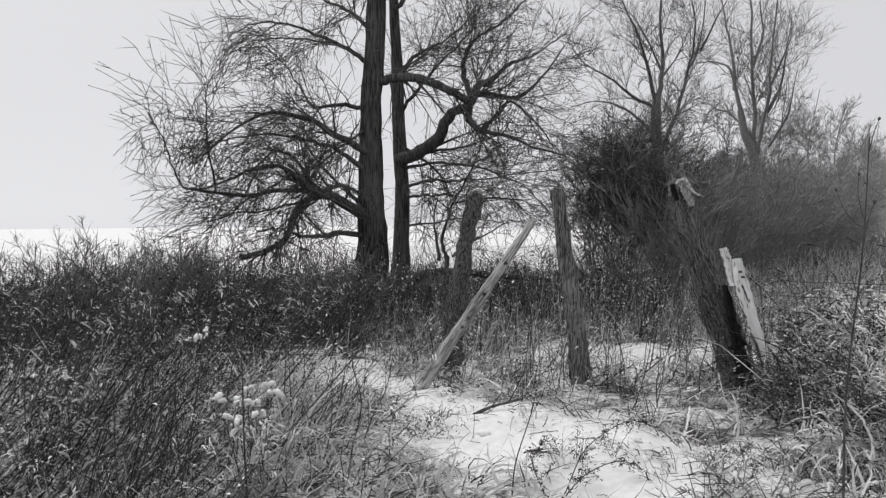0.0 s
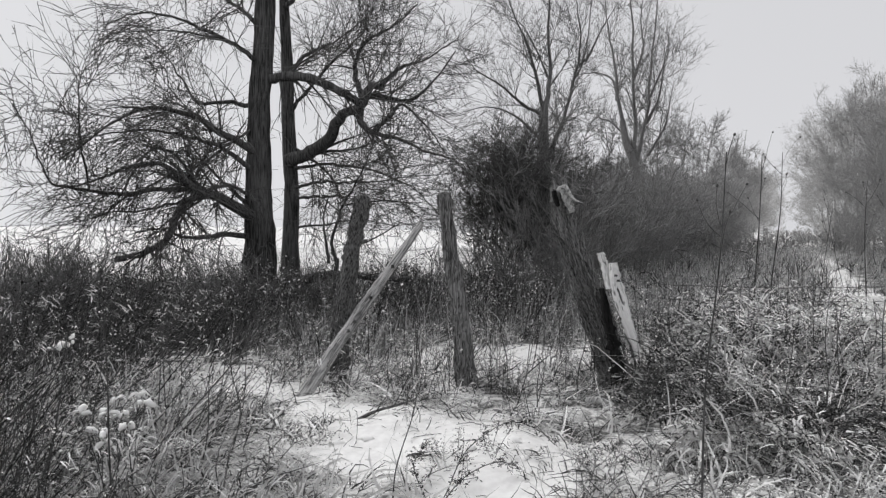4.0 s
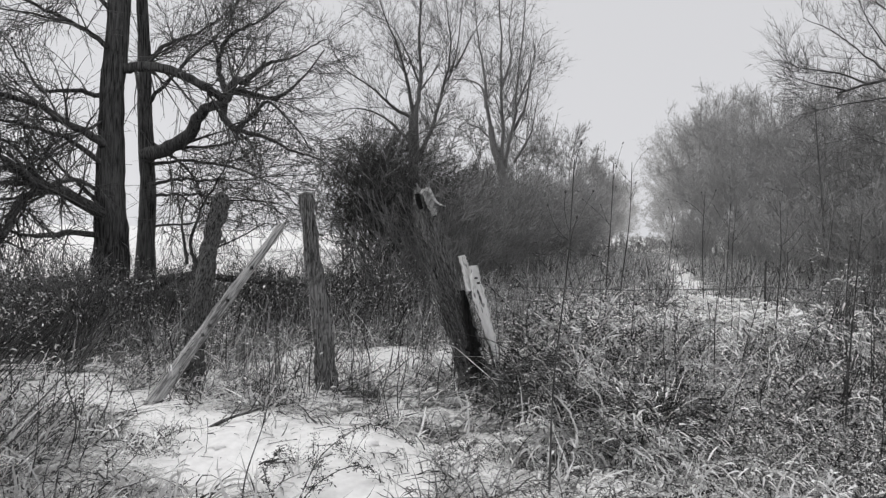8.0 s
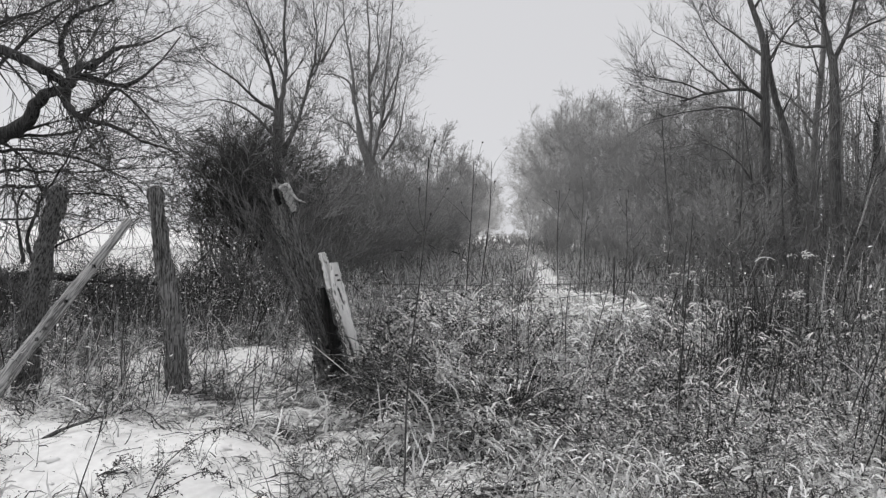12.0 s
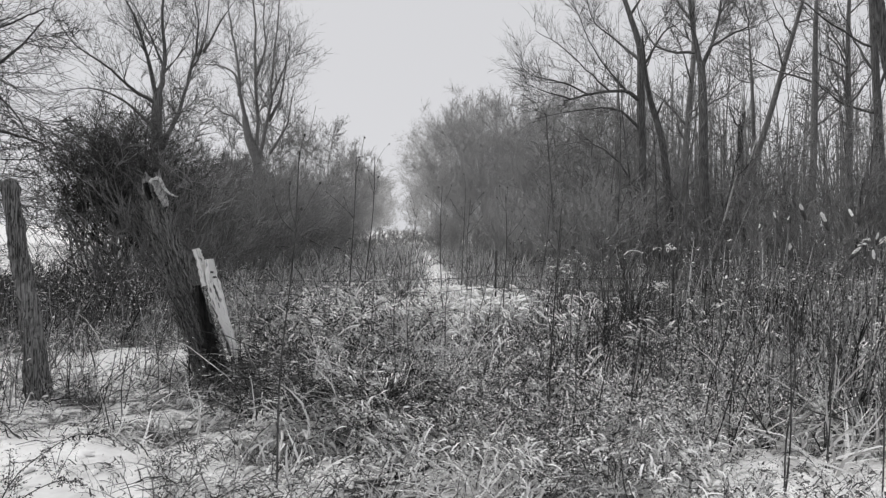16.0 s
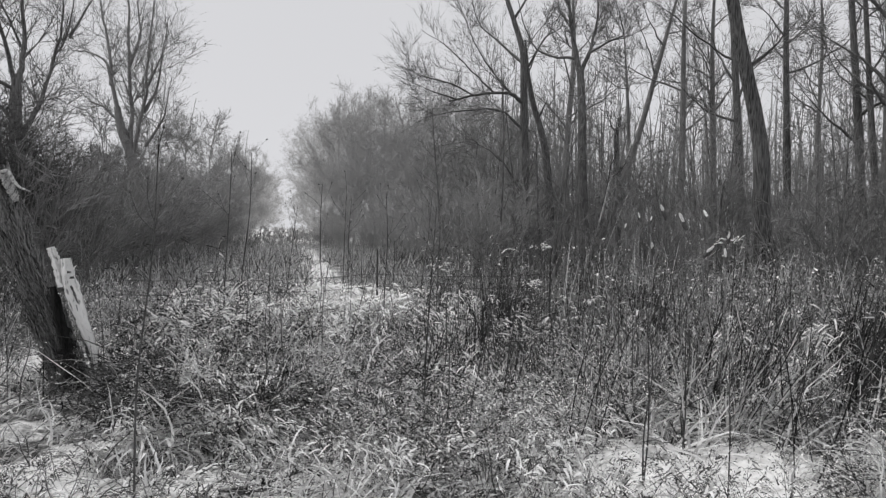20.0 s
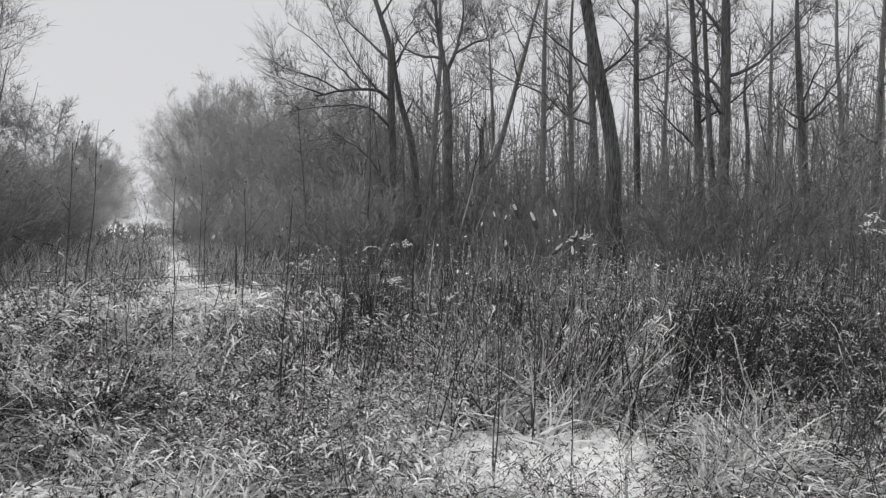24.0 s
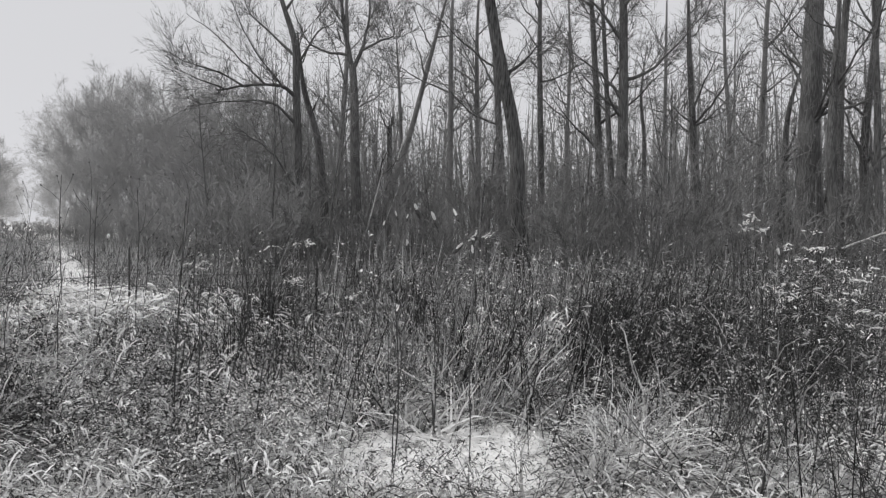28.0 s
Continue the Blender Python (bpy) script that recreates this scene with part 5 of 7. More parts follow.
def weeds(r, p, tall, lean=0.25, into=None, leaves=10, thick=0.0035, branch=2, snow=0.6, leaf=0.02, drift=(0.12, 0, 1), cap=0.012):
    """Dead stalks with side shoots, withered leaves and specks of snow."""
    n, into = len(p), into or stem_h
    h = tall[0] + (tall[1] - tall[0]) * r.random(n)
    l = grow(r, p, r.normal(size=(n, 3)) * lean + drift, h, 5, 0.07)
    w = np.linspace(thick, thick * 0.4, 5)[None] * (0.6 + 0.8 * r.random((n, 1)))
    close = np.hypot(p[:, 0], p[:, 1]) < 6
    if close.any():
        tubes(into, l[close], w[close], 3)
    if not close.all():
        blades(into, l[~close], w[~close] * 1.2, r, 0.8)
    rad = np.broadcast_to(np.linspace(thick, thick * 0.4, 5), (n, 5))
    b, br = spawn(r, l, rad, n * branch, 0.35, 1.0, 40, 0.28 * (tall[0] + tall[1]) / 2, 3, 0.15, 0.03, 0.7, 0.0012)
    blades(into, b, br * 1.2, r, 0.6)
    m = max(1, int(n * leaves))
    q = b[r.integers(0, len(b), m), r.integers(0, 3, m)] + r.normal(size=(m, 3)) * 0.02
    flecks(leaf_h, q, leaf * (0.4 + r.random(m)), r)
    m = int(n * snow * 3)
    if m:
        q = b[r.integers(0, len(b), m), r.integers(0, 3, m)] + [0, 0, 0.006]
        snow_caps(r, q, cap)


def snow_caps(r, p, size):
    """Thin caps of snow lying on leaves: bent flakes, arched over."""
    n = len(p)
    turn = r.random(n) * 6.28
    a = np.stack([np.cos(turn), np.sin(turn), r.normal(size=n) * 0.25], 1)
    b = np.stack([-np.sin(turn), np.cos(turn), r.normal(size=n) * 0.25], 1)
    s = size * (0.4 + 1.2 * r.random(n) ** 1.5)[:, None]
    v = np.stack([p - a * s, p + b * s * 0.5 + [0, 0, 0.003], p + a * s, p - b * s * 0.5 + [0, 0, 0.003]], 1)
    snow_h.add(v, np.arange(n * 4).reshape(n, 4))


def strokes(r, heap, q, long, wide, droop=-0.3):
    """Short curled leaf blades lying roughly one way."""
    n = len(q)
    # Leaves close to the camera are made smaller, to fit its view.
    view_scale = np.clip(np.hypot(q[:, 0], q[:, 1]) / 6.5, 0.5, 1.1)
    long, wide = long * view_scale, wide * view_scale[:, None]
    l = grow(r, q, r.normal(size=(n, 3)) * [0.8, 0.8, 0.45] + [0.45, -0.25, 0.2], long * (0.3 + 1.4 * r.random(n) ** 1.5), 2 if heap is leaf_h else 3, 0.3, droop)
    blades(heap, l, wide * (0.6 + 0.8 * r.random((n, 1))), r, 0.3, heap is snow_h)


def cover(r, p, low, high, dark, pale, white, size=1.0):
    """A low leafy carpet: withered leaves through its depth, pale blades and snow-covered leaves near its top."""
    p = p[r.random(len(p)) < np.clip(np.hypot(p[:, 0], p[:, 1]) / 5 - 0.1, 0.35, 1)]
    n = len(p)
    z = r.random(n) ** 0.7
    q = p + np.stack([r.normal(size=n) * 0.03, r.normal(size=n) * 0.03, low + (high - low) * z], 1)
    void = np.array([noise.noise(v) for v in (q * [5.0, 5.0, 4.0] + 31.0).tolist()])
    full = void + r.normal(size=n) * 0.06 > -0.06
    q, z, n = q[full], z[full], int(full.sum())
    f = np.array([noise.noise(v) for v in (q * 4.5).tolist()])
    f = np.argsort(np.argsort(f + 0.3 * r.normal(size=n) * f.std())) / n
    pick = (f * 0.75 + r.random(n) * 0.25) * (dark + pale + white)
    strokes(r, leaf_h, q[pick < dark], 0.046 * size, 0.0064 * size)
    m = (pick >= dark) & (pick < dark + pale)
    strokes(r, pale_h, q[m], 0.085 * size, 0.0045 * size)
    m = (pick >= dark + pale) & (z > 0.35)
    w = q[m].repeat(2, 0)
    strokes(r, snow_h, w + r.normal(size=w.shape) * 0.014 + [0, 0, 0.01], 0.026 * size, 0.005 * size, -0.2)


def grass(r, heap, p, length, droop=-0.2, width=0.003, k=5, tilt=0.5, toward=(0, 0, 0)):
    n = len(p)
    l = grow(r, p, r.normal(size=(n, 3)) * tilt + np.array([0, 0, 1.0]) + toward, length * (0.4 + r.random(n)), k, 0.14, droop)
    l[:, :, 2] = np.maximum(l[:, :, 2], height(l[:, :, 0], l[:, :, 1]) + 0.01)
    blades(heap, l, width * (0.6 + 0.8 * r.random((n, 1))), r)
    return l


def tufts(r, heap, centres, per, length, droop=-0.26, width=0.004, k=6, lean=0.35, spread=0.05):
    """Blades in clumps that bend over together, as wind and snow leave them."""
    n, k = len(centres) * per, min(k, 5)
    c = centres.repeat(per, 0)
    push = (r.normal(size=(len(centres), 3)) * [lean, lean, 0] + [0.15, -0.05, 0]).repeat(per, 0)
    size = (0.6 + 0.8 * r.random(len(centres))).repeat(per)
    out = r.normal(size=(n, 3)) * [1, 1, 0]
    p = c + out * spread
    l = grow(r, p, push + out * 0.3 + [0, 0, 1.0], length * size * (0.35 + 0.9 * r.random(n)), k, 0.16, droop * (0.4 + 1.2 * r.random(n)))
    bend = (r.random(n) < 0.4)[:, None, None] * np.linspace(0, 1, k)[None, :, None] ** 2
    l = l + bend * r.normal(size=(n, 1, 3)) * [0.09, 0.09, 0.03]
    l[:, :, 2] = np.maximum(l[:, :, 2], height(l[:, :, 0], l[:, :, 1]) + 0.012)
    blades(heap, l, width * (0.5 + 1.1 * r.random((n, 1))), r, 0.25)
    return l


def leafy_weeds(r, p, tall, drift=(0.1, 0, 1), lean=0.2, shoots=7, leaves=7, leaf=0.024, snow=0.3, plume=0.0, thick=0.004):
    """Dead leafy weeds: stems with rising side shoots, curled leaves along them and snow lying on the upper leaves."""
    n = len(p)
    h = tall[0] + (tall[1] - tall[0]) * r.random(n)
    l = grow(r, p, r.normal(size=(n, 3)) * lean + drift, h, 7, 0.07, -0.01)
    blades(stem_h, l, np.linspace(thick, thick * 0.6, 7)[None] * (0.6 + 0.7 * r.random((n, 1))), r, 0.5)
    t = np.tile(np.linspace(0.3, 0.98, shoots), n) * 6
    who = np.arange(n).repeat(shoots)
    i = np.minimum(t.astype(int), 5)
    seat = l[who, i] + (l[who, i + 1] - l[who, i]) * (t - i)[:, None]
    turn = np.tile(np.arange(shoots) * 2.4, n) + who * 1.7 + r.normal(size=n * shoots) * 0.3
    out = np.stack([np.cos(turn), np.sin(turn), 0 * turn], 1)
    size = h[who] * 0.34 * (1.25 - t / 6) * (0.6 + 0.7 * r.random(n * shoots))
    b = grow(r, seat, out * 0.75 + np.array(drift) * 0.8, size, 4, 0.12, -0.04)
    blades(stem_h, b, 0.0022, r, 0.5)
    m = n * shoots * leaves
    of = np.arange(n * shoots).repeat(leaves)
    f = r.random(m) * 2.98
    i = f.astype(int)
    q = b[of, i] + (b[of, i + 1] - b[of, i]) * (f - i)[:, None]
    way = out[of] * 0.5 + r.normal(size=(m, 3)) * [0.8, 0.8, 0.5]
    c = grow(r, q, way, leaf * (0.5 + 1.1 * r.random(m)), 3, 0.3, -0.35)
    white = r.random(m) < snow * np.clip((q[:, 2] - p[who[of], 2]) / h[who[of]] * 1.6 - 0.25, 0, 1)
    blades(leaf_h, c[~white][:, ::2], leaf * 0.26 * (0.6 + 0.8 * r.random((int((~white).sum()), 1))), r, 0.5)
    c = c[white] + [0, 0, 0.006]
    blades(snow_h, c, leaf * 0.28 * (0.6 + 0.8 * r.random((len(c), 1))), r, 0.6, True)
    if plume:
        who = np.flatnonzero(r.random(n * shoots) < plume)
        tip = b[who, -1].repeat(6, 0) + r.normal(size=(len(who) * 6, 3)) * 0.012
        c = grow(r, tip, out[who].repeat(6, 0) * 0.6 + r.normal(size=tip.shape) * 0.4 + [0.4, -0.1, 0.3], 0.06 * (0.5 + r.random(len(tip))), 3, 0.2, -0.4)
        blades(pale_h, c, 0.0042, r, 0.4)


frost_h, pad_h, mid_h = Heap(), Heap(), Heap()


def pads(r, p, low, high, size=(0.012, 0.04)):
    """Pads of settled snow caught in leaves and grass."""
    n = len(p)
    q = p + np.stack([0 * p[:, 0], 0 * p[:, 0], low + (high - low) * r.random(n)], 1)
    long = size[0] + (size[1] - size[0]) * r.random(n) ** 1.5
    l = grow(r, q, r.normal(size=(n, 3)) * [1, 1, 0.2] + [0, 0, 0.25], long * 2.2, 4, 0.15, -0.25)
    w = long[:, None] * np.array([0.08, 0.3, 0.34, 0.1])
    tubes(pad_h, l, w, 3)


def clods(r, p, low, high):
    """Low uneven lumps of settled snow, sunk into the ground."""
    n, around, rows = len(p), 9, 4
    turn = np.arange(around) / around * 2 * np.pi
    up = np.linspace(0.1, 1, rows)
    w = low + (high - low) * r.random(n) ** 1.6
    out = np.cos(up * 1.5)[None, :, None] * (0.8 + 0.45 * r.random((n, 1, around)) + 0.15 * r.normal(size=(n, rows, around)))
    v = np.stack([np.cos(turn) * out, np.sin(turn) * out * (0.6 + 0.5 * r.random((n, 1, 1))), np.broadcast_to(np.sin(up * 1.5)[None, :, None] * 0.58 - 0.16, out.shape)], -1)
    a = r.random(n) * 6.28
    c, s = np.cos(a)[:, None, None], np.sin(a)[:, None, None]
    v = np.stack([v[..., 0] * c - v[..., 1] * s, v[..., 0] * s + v[..., 1] * c, v[..., 2]], -1) * w[:, None, None, None] + p[:, None, None]
    i = np.arange(n * rows * around).reshape(n, rows, around)
    b, t = i[:, :-1], i[:, 1:]
    pad_h.add(v, np.stack([b, np.roll(b, -1, 2), np.roll(t, -1, 2), t], -1))


ru = np.random.default_rng(77)
HEAP_AT = (6.5, 7.6)
VERGE = (-0.45, 4.6, 0.55, 1.1, 20, 0.75)
HOLE, GLADE = (3.5, 5.8, 0.8, 1.9, -25, 0.95), (-0.85, 5.5, 0.95, 2.7, 8, 0.85)
# tall dead weeds on the left, blown over to one side
weeds(ru, outside(patchy(keep(scatter(ru, 1900, (-42, -7), (4.6, 11)), ru), ru, 0.8, -0.15, 3.1), ru, *GLADE), (0.6, 1.2), leaves=6, lean=0.25, leaf=0.012, branch=3, snow=0.08, drift=(0.7, -0.1, 1), cap=0.009)
weeds(ru, outside(scatter(ru, 110, (-42, -11), (4.2, 8.5)), ru, *GLADE), (0.8, 1.25), leaves=20, snow=0.3, lean=0.14, leaf=0.014, thick=0.006, branch=5, drift=(0.8, -0.1, 1))
weeds(ru, outside(patchy(keep(scatter(ru, 560, (-44, -9), (2.8, 5)), ru), ru, 1.2, -0.1, 8.0), ru, *GLADE), (0.3, 0.75), leaves=10, snow=0.1, lean=0.35, leaf=0.011, branch=3, drift=(0.6, -0.1, 1))
weeds(ru, keep(scatter(ru, 1200, (-42, 14), (11, 22)), ru), (0.4, 1.1), leaves=6, thick=0.006, leaf=0.024, branch=4, snow=0.2)
weeds(ru, patchy(scatter(ru, 1200, (-44, -7), (8, 14)), ru, 0.8, -0.1, 5.0), (0.6, 1.15), leaves=9, thick=0.006, leaf=0.024, branch=4, snow=0.05, cap=0.012, drift=(0.5, 0, 1))
# behind the posts
weeds(ru, patchy(keep(scatter(ru, 650, (-6, 26), (7.2, 15)), ru), ru, 0.7, -0.2, 1.0), (0.3, 1.0), leaves=3, lean=0.18, leaf=0.016, thick=0.005, into=mid_h, snow=1.2, cap=0.018)
weeds(ru, patchy(keep(scatter(ru, 220, (-8, 24), (8, 16)), ru), ru, 0.7, 0.0, 6.0), (0.4, 1.1), leaves=6, lean=0.18, leaf=0.02, thick=0.007, snow=0.6, cap=0.02)
# dark tangle between the posts and the hedge
tangle = patchy(keep(scatter(ru, 520, (-9, 17), (9.6, 16)), ru), ru, 0.6, -0.25, 2.4)
leafy_weeds(ru, tangle, (0.5, 1.15), (0.15, 0, 1), 0.25, 7, 6, 0.026, 0.15, 0.1, 0.006)
# bramble right of the snag
weeds(ru, patch(ru, 380, 4.3, 6.9, 1.1, 2.1, -38), (0.35, 0.85), leaves=24, lean=0.7, branch=5, snow=1.0, leaf=0.011)
weeds(ru, patch(ru, 300, 3.3, 5.3, 0.9, 1.0), (0.3, 0.65), leaves=24, lean=0.7, branch=5, snow=0.6, leaf=0.011)
weeds(ru, scatter(ru, 450, (40, 62), (4.2, 9.0)), (0.25, 0.6), into=mid_h, leaves=14, lean=0.7, branch=5, snow=2.5, leaf=0.010)
# thin stalks along the lane and before the wood
weeds(ru, patchy(keep(scatter(ru, 1000, (16, 50), (9, 22)), ru, 0.7), ru, 0.5, -0.15, 5.0), (0.3, 0.9), leaves=2, lean=0.18, thick=0.005, leaf=0.016, branch=3, snow=1.0, into=mid_h)
weeds(ru, keep(scatter(ru, 1000, (24, 44), (18, 45)), ru, 0.6), (0.4, 1.0), leaves=1, lean=0.15, thick=0.009, leaf=0.03, into=mid_h)
weeds(ru, scatter(ru, 1300, (22, 44), (45, 95)), (0.4, 0.9), leaves=0, lean=0.2, thick=0.009, snow=0, into=mid_h)
weeds(ru, keep(scatter(ru, 800, (20, 46), (8, 18)), ru, 1.0), (0.3, 0.8), leaves=1, lean=0.25, thick=0.006, leaf=0.02, into=mid_h, branch=3)
weeds(ru, patchy(scatter(ru, 600, (46, 64), (8, 14)), ru, 0.8, 0.0, 4.2), (0.5, 1.1), snow=0.9, cap=0.018, leaves=6, lean=0.25, thick=0.0055, leaf=0.018, branch=4)
weeds(ru, patchy(scatter(ru, 600, (60, 88), (8, 14)), ru, 0.8, 0.0, 4.2), (0.5, 1.1), snow=0.5, cap=0.014, leaves=4, lean=0.3, thick=0.0055, leaf=0.018, branch=4, into=mid_h)
weeds(ru, patchy(scatter(ru, 330, (46, 72), (7.5, 13)), ru, 0.9, 0.0, 2.0), (0.5, 1.4), leaves=4, lean=0.26, thick=0.005, snow=0.25, leaf=0.012, into=reed_h, drift=(0.1, -0.16, 1))
weeds(ru, patchy(scatter(ru, 170, (46, 60), (6, 9)), ru, 0.9, 0.05, 7.0), (0.3, 0.95), leaves=4, lean=0.3, snow=0.3, thick=0.0055, leaf=0.012, into=reed_h)
weeds(ru, patchy(scatter(ru, 260, (58, 76), (5.0, 8.5)), ru, 0.9, 0.05, 9.0), (0.4, 1.1), leaves=5, lean=0.26, thick=0.005, branch=3, snow=0.2, leaf=0.012, into=reed_h, drift=(0.1, -0.2, 1))
weeds(ru, patchy(patch(ru, 1100, 8.9, 1.0, 3.2, 1.5, 10), ru, 0.9, 0.0, 3.0), (0.4, 1.4), leaves=7, lean=0.24, thick=0.0055, branch=3, snow=0.12, leaf=0.012, into=reed_h, drift=(0.12, -0.3, 1))
weeds(ru, patchy(scatter(ru, 420, (56, 92), (12, 22)), ru, 0.5, -0.05, 8.2), (0.7, 1.5), leaves=3, lean=0.2, thick=0.010, leaf=0.03, branch=4, snow=0.4, cap=0.03, into=mid_h)
weeds(ru, patchy(scatter(ru, 1000, (46, 106), (10, 20)), ru, 0.5, -0.05, 1.2), (0.5, 1.3), leaves=2, lean=0.25, thick=0.008, leaf=0.03, branch=4, snow=1.5, cap=0.03, into=mid_h)
weeds(ru, outside(patchy(keep(scatter(ru, 500, (80, 106), (3.6, 9)), ru), ru, 0.9, -0.2, 6.0), ru, 4.8, 0.9, 1.0, 0.7), (0.3, 1.1), leaves=6, lean=0.4, snow=0.25, leaf=0.012, branch=3)
for cx, cy, n in ((6.4, 1.3, 100), (7.2, 0.7, 90), (6.0, 2.3, 60), (7.6, 1.8, 80), (6.7, 0.0, 60)):
    weeds(ru, patch(ru, n, cx, cy, 0.4, 0.3), (0.5, 1.15), leaves=3, lean=0.1, thick=0.0065, branch=3, snow=0.4, leaf=0.012, cap=0.01, into=reed_h, drift=(0.1, -0.28, 1))
# low leafy cover with snow on it
cover(ru, outside(patchy(keep(scatter(ru, 30000, (34, 72), (2.8, 8.5)), ru, 1.7), ru, 1.6, -0.12, 4.4), ru, 3.5, 5.8, 0.9, 1.9, -25), 0.02, 0.36, 0.46, 0.18, 0.36)
for cx, cy, w, top in ((3.7, 6.9, 0.6, 0.75), (4.3, 6.3, 0.5, 0.6), (4.6, 7.5, 0.7, 0.8), (5.2, 6.9, 0.5, 0.6), (5.4, 8.2, 0.7, 0.7), (6.1, 7.5, 0.6, 0.55), (4.2, 5.5, 0.45, 0.45), (3.4, 5.9, 0.5, 0.6), (6.2, 8.9, 0.6, 0.6)):
    q = patch(ru, 2200, cx, cy, w, w)
    hump = top * np.clip(1 - (np.hypot(q[:, 0] - cx, q[:, 1] - cy) / w) ** 2, 0.15, 1)
    cover(ru, q + np.stack([0 * hump, 0 * hump, hump * ru.random(len(q)) ** 0.5 - 0.1], 1), 0.0, 0.2, *((0.88, 0.03, 0.09) if cx < 5 else (0.74, 0.08, 0.18)), 1.2)
    canes = grow(ru, patch(ru, 46, cx, cy, w * 0.7, w * 0.7), ru.normal(size=(46, 3)) * [0.6, 0.6, 0] + [0.1, -0.1, 1], top * 1.9, 8, 0.12, -0.26)
    tubes(stem_h, canes, np.linspace(0.005, 0.002, 8)[None], 3)
    strokes(ru, leaf_h, canes[:, 2:].reshape(-1, 3).repeat(2, 0) + ru.normal(size=(46 * 12, 3)) * 0.012, 0.09, 0.0055)
    strokes(ru, snow_h, canes[:20, 4:].reshape(-1, 3).repeat(2, 0) + ru.normal(size=(160, 3)) * 0.012, 0.06, 0.0055)
cover(ru, patch(ru, 3000, 2.5, 5.0, 0.42, 0.6), 0.02, 0.45, 0.86, 0.08, 0.06, 1.2)
for cx, cy, w in ((2.7, 4.55, 0.5), (3.25, 4.45, 0.55), (2.95, 4.95, 0.5), (2.45, 4.35, 0.42), (2.85, 4.15, 0.4)):
    cover(ru, patch(ru, 2300, cx, cy, w, w), 0.02, 0.4, 0.82, 0.1, 0.08, 1.2)
cover(ru, patch(ru, 6500, 3.1, 5.2, 0.75, 1.1, -20), 0.02, 0.5, 0.86, 0.08, 0.06, 1.2)
cover(ru, patch(ru, 5000, 4.2, 6.2, 0.7, 1.5, -38), 0.02, 0.5, 0.94, 0.02, 0.04, 1.2)
cover(ru, patch(ru, 4500, 3.6, 6.4, 0.6, 1.3, -25), 0.02, 0.6, 0.86, 0.08, 0.06, 1.2)
cover(ru, patch(ru, 6000, *HEAP_AT, 0.75, 1.3, -35), 0.1, 0.48, 0.15, 0.1, 0.75, 1.4)
cover(ru, patchy(scatter(ru, 9000, (20, 46), (8, 14)), ru, 1.0, -0.1, 1.9), 0.05, 0.55, 0.22, 0.46, 0.32, 1.3)
cover(ru, outside(outside(patchy(keep(scatter(ru, 20000, (-44, -2), (2.8, 8)), ru, 1.5), ru, 1.5, -0.15, 6.6), ru, *GLADE), ru, *VERGE), 0.02, 0.42, 0.4, 0.32, 0.28)
cover(ru, outside(patchy(keep(scatter(ru, 19000, (66, 106), (2.4, 7)), ru, 1.7), ru, 1.6, -0.12, 7.7), ru, 5.1, 1.1, 0.6, 0.6), 0.02, 0.45, 0.5, 0.17, 0.33)
cover(ru, patchy(patch(ru, 5600, 6.9, -0.1, 1.7, 1.9), ru, 1.2, 0.0, 4.1), 0.05, 0.6, 0.75, 0.17, 0.08, 1.3)
leafy_weeds(ru, outside(patchy(scatter(ru, 620, (-43, -8), (3.8, 9)), ru, 0.9, -0.1, 2.6), ru, *GLADE), (0.5, 1.05), (0.7, -0.1, 1), 0.18, 7, 8, 0.018, 0.16, 0.2)
leafy_weeds(ru, patchy(scatter(ru, 620, (-44, -6), (8, 13)), ru, 0.7, -0.2, 9.6), (0.8, 1.35), (0.5, 0, 1), 0.2, 6, 6, 0.026, 0.1, 0.12, 0.006)
cover(ru, scatter(ru, 6000, (50, 104), (7, 13)), 0.02, 0.6, 0.5, 0.26, 0.24, 1.3)
cover(ru, keep(scatter(ru, 11000, (-8, 28), (5.2, 11)), ru, 1.2), 0.005, 0.14, 0.35, 0.4, 0.25, 0.8)
pads(ru, patchy(scatter(ru, 3600, (34, 104), (4.5, 8.5)), ru, 1.4, 0.1, 1.3), 0.03, 0.32, (0.008, 0.026))
pads(ru, patchy(patch(ru, 500, 4.8, 7.2, 1.1, 2.2, -38), ru, 1.5, 0.0, 5.3), 0.5, 0.84, (0.01, 0.035))
pads(ru, patchy(patch(ru, 2600, *HEAP_AT, 0.8, 1.5, -35), ru, 1.5, -0.2, 5.3), 0.3, 0.6, (0.03, 0.09))
pads(ru, patchy(scatter(ru, 700, (-44, -4), (4.4, 8)), ru, 1.4, 0.1, 3.3), 0.06, 0.4, (0.01, 0.03))
pads(ru, keep(scatter(ru, 700, (-4, 28), (5, 11)), ru), 0.02, 0.12, (0.01, 0.03))
pads(ru, patch(ru, 260, 4.7, 1.85, 0.85, 0.65), 0.0, 0.07, (0.01, 0.03))
pads(ru, patch(ru, 160, 2.3, 3.7, 0.8, 0.3, -28), 0.0, 0.06, (0.012, 0.045))
clods(ru, patch(ru, 230, 4.7, 1.85, 0.85, 0.6), 0.03, 0.1)
clods(ru, patchy(patch(ru, 90, 2.3, 3.75, 0.9, 0.3, -28), ru, 2.0, -0.1, 6.1), 0.02, 0.06)
q = scatter(ru, 900, (-14, 34), (3.8, 8.6))
clods(ru, patchy(q[bare_snow(q[:, 0], q[:, 1]) > 0.25], ru, 1.8, -0.05, 4.8), 0.02, 0.07)
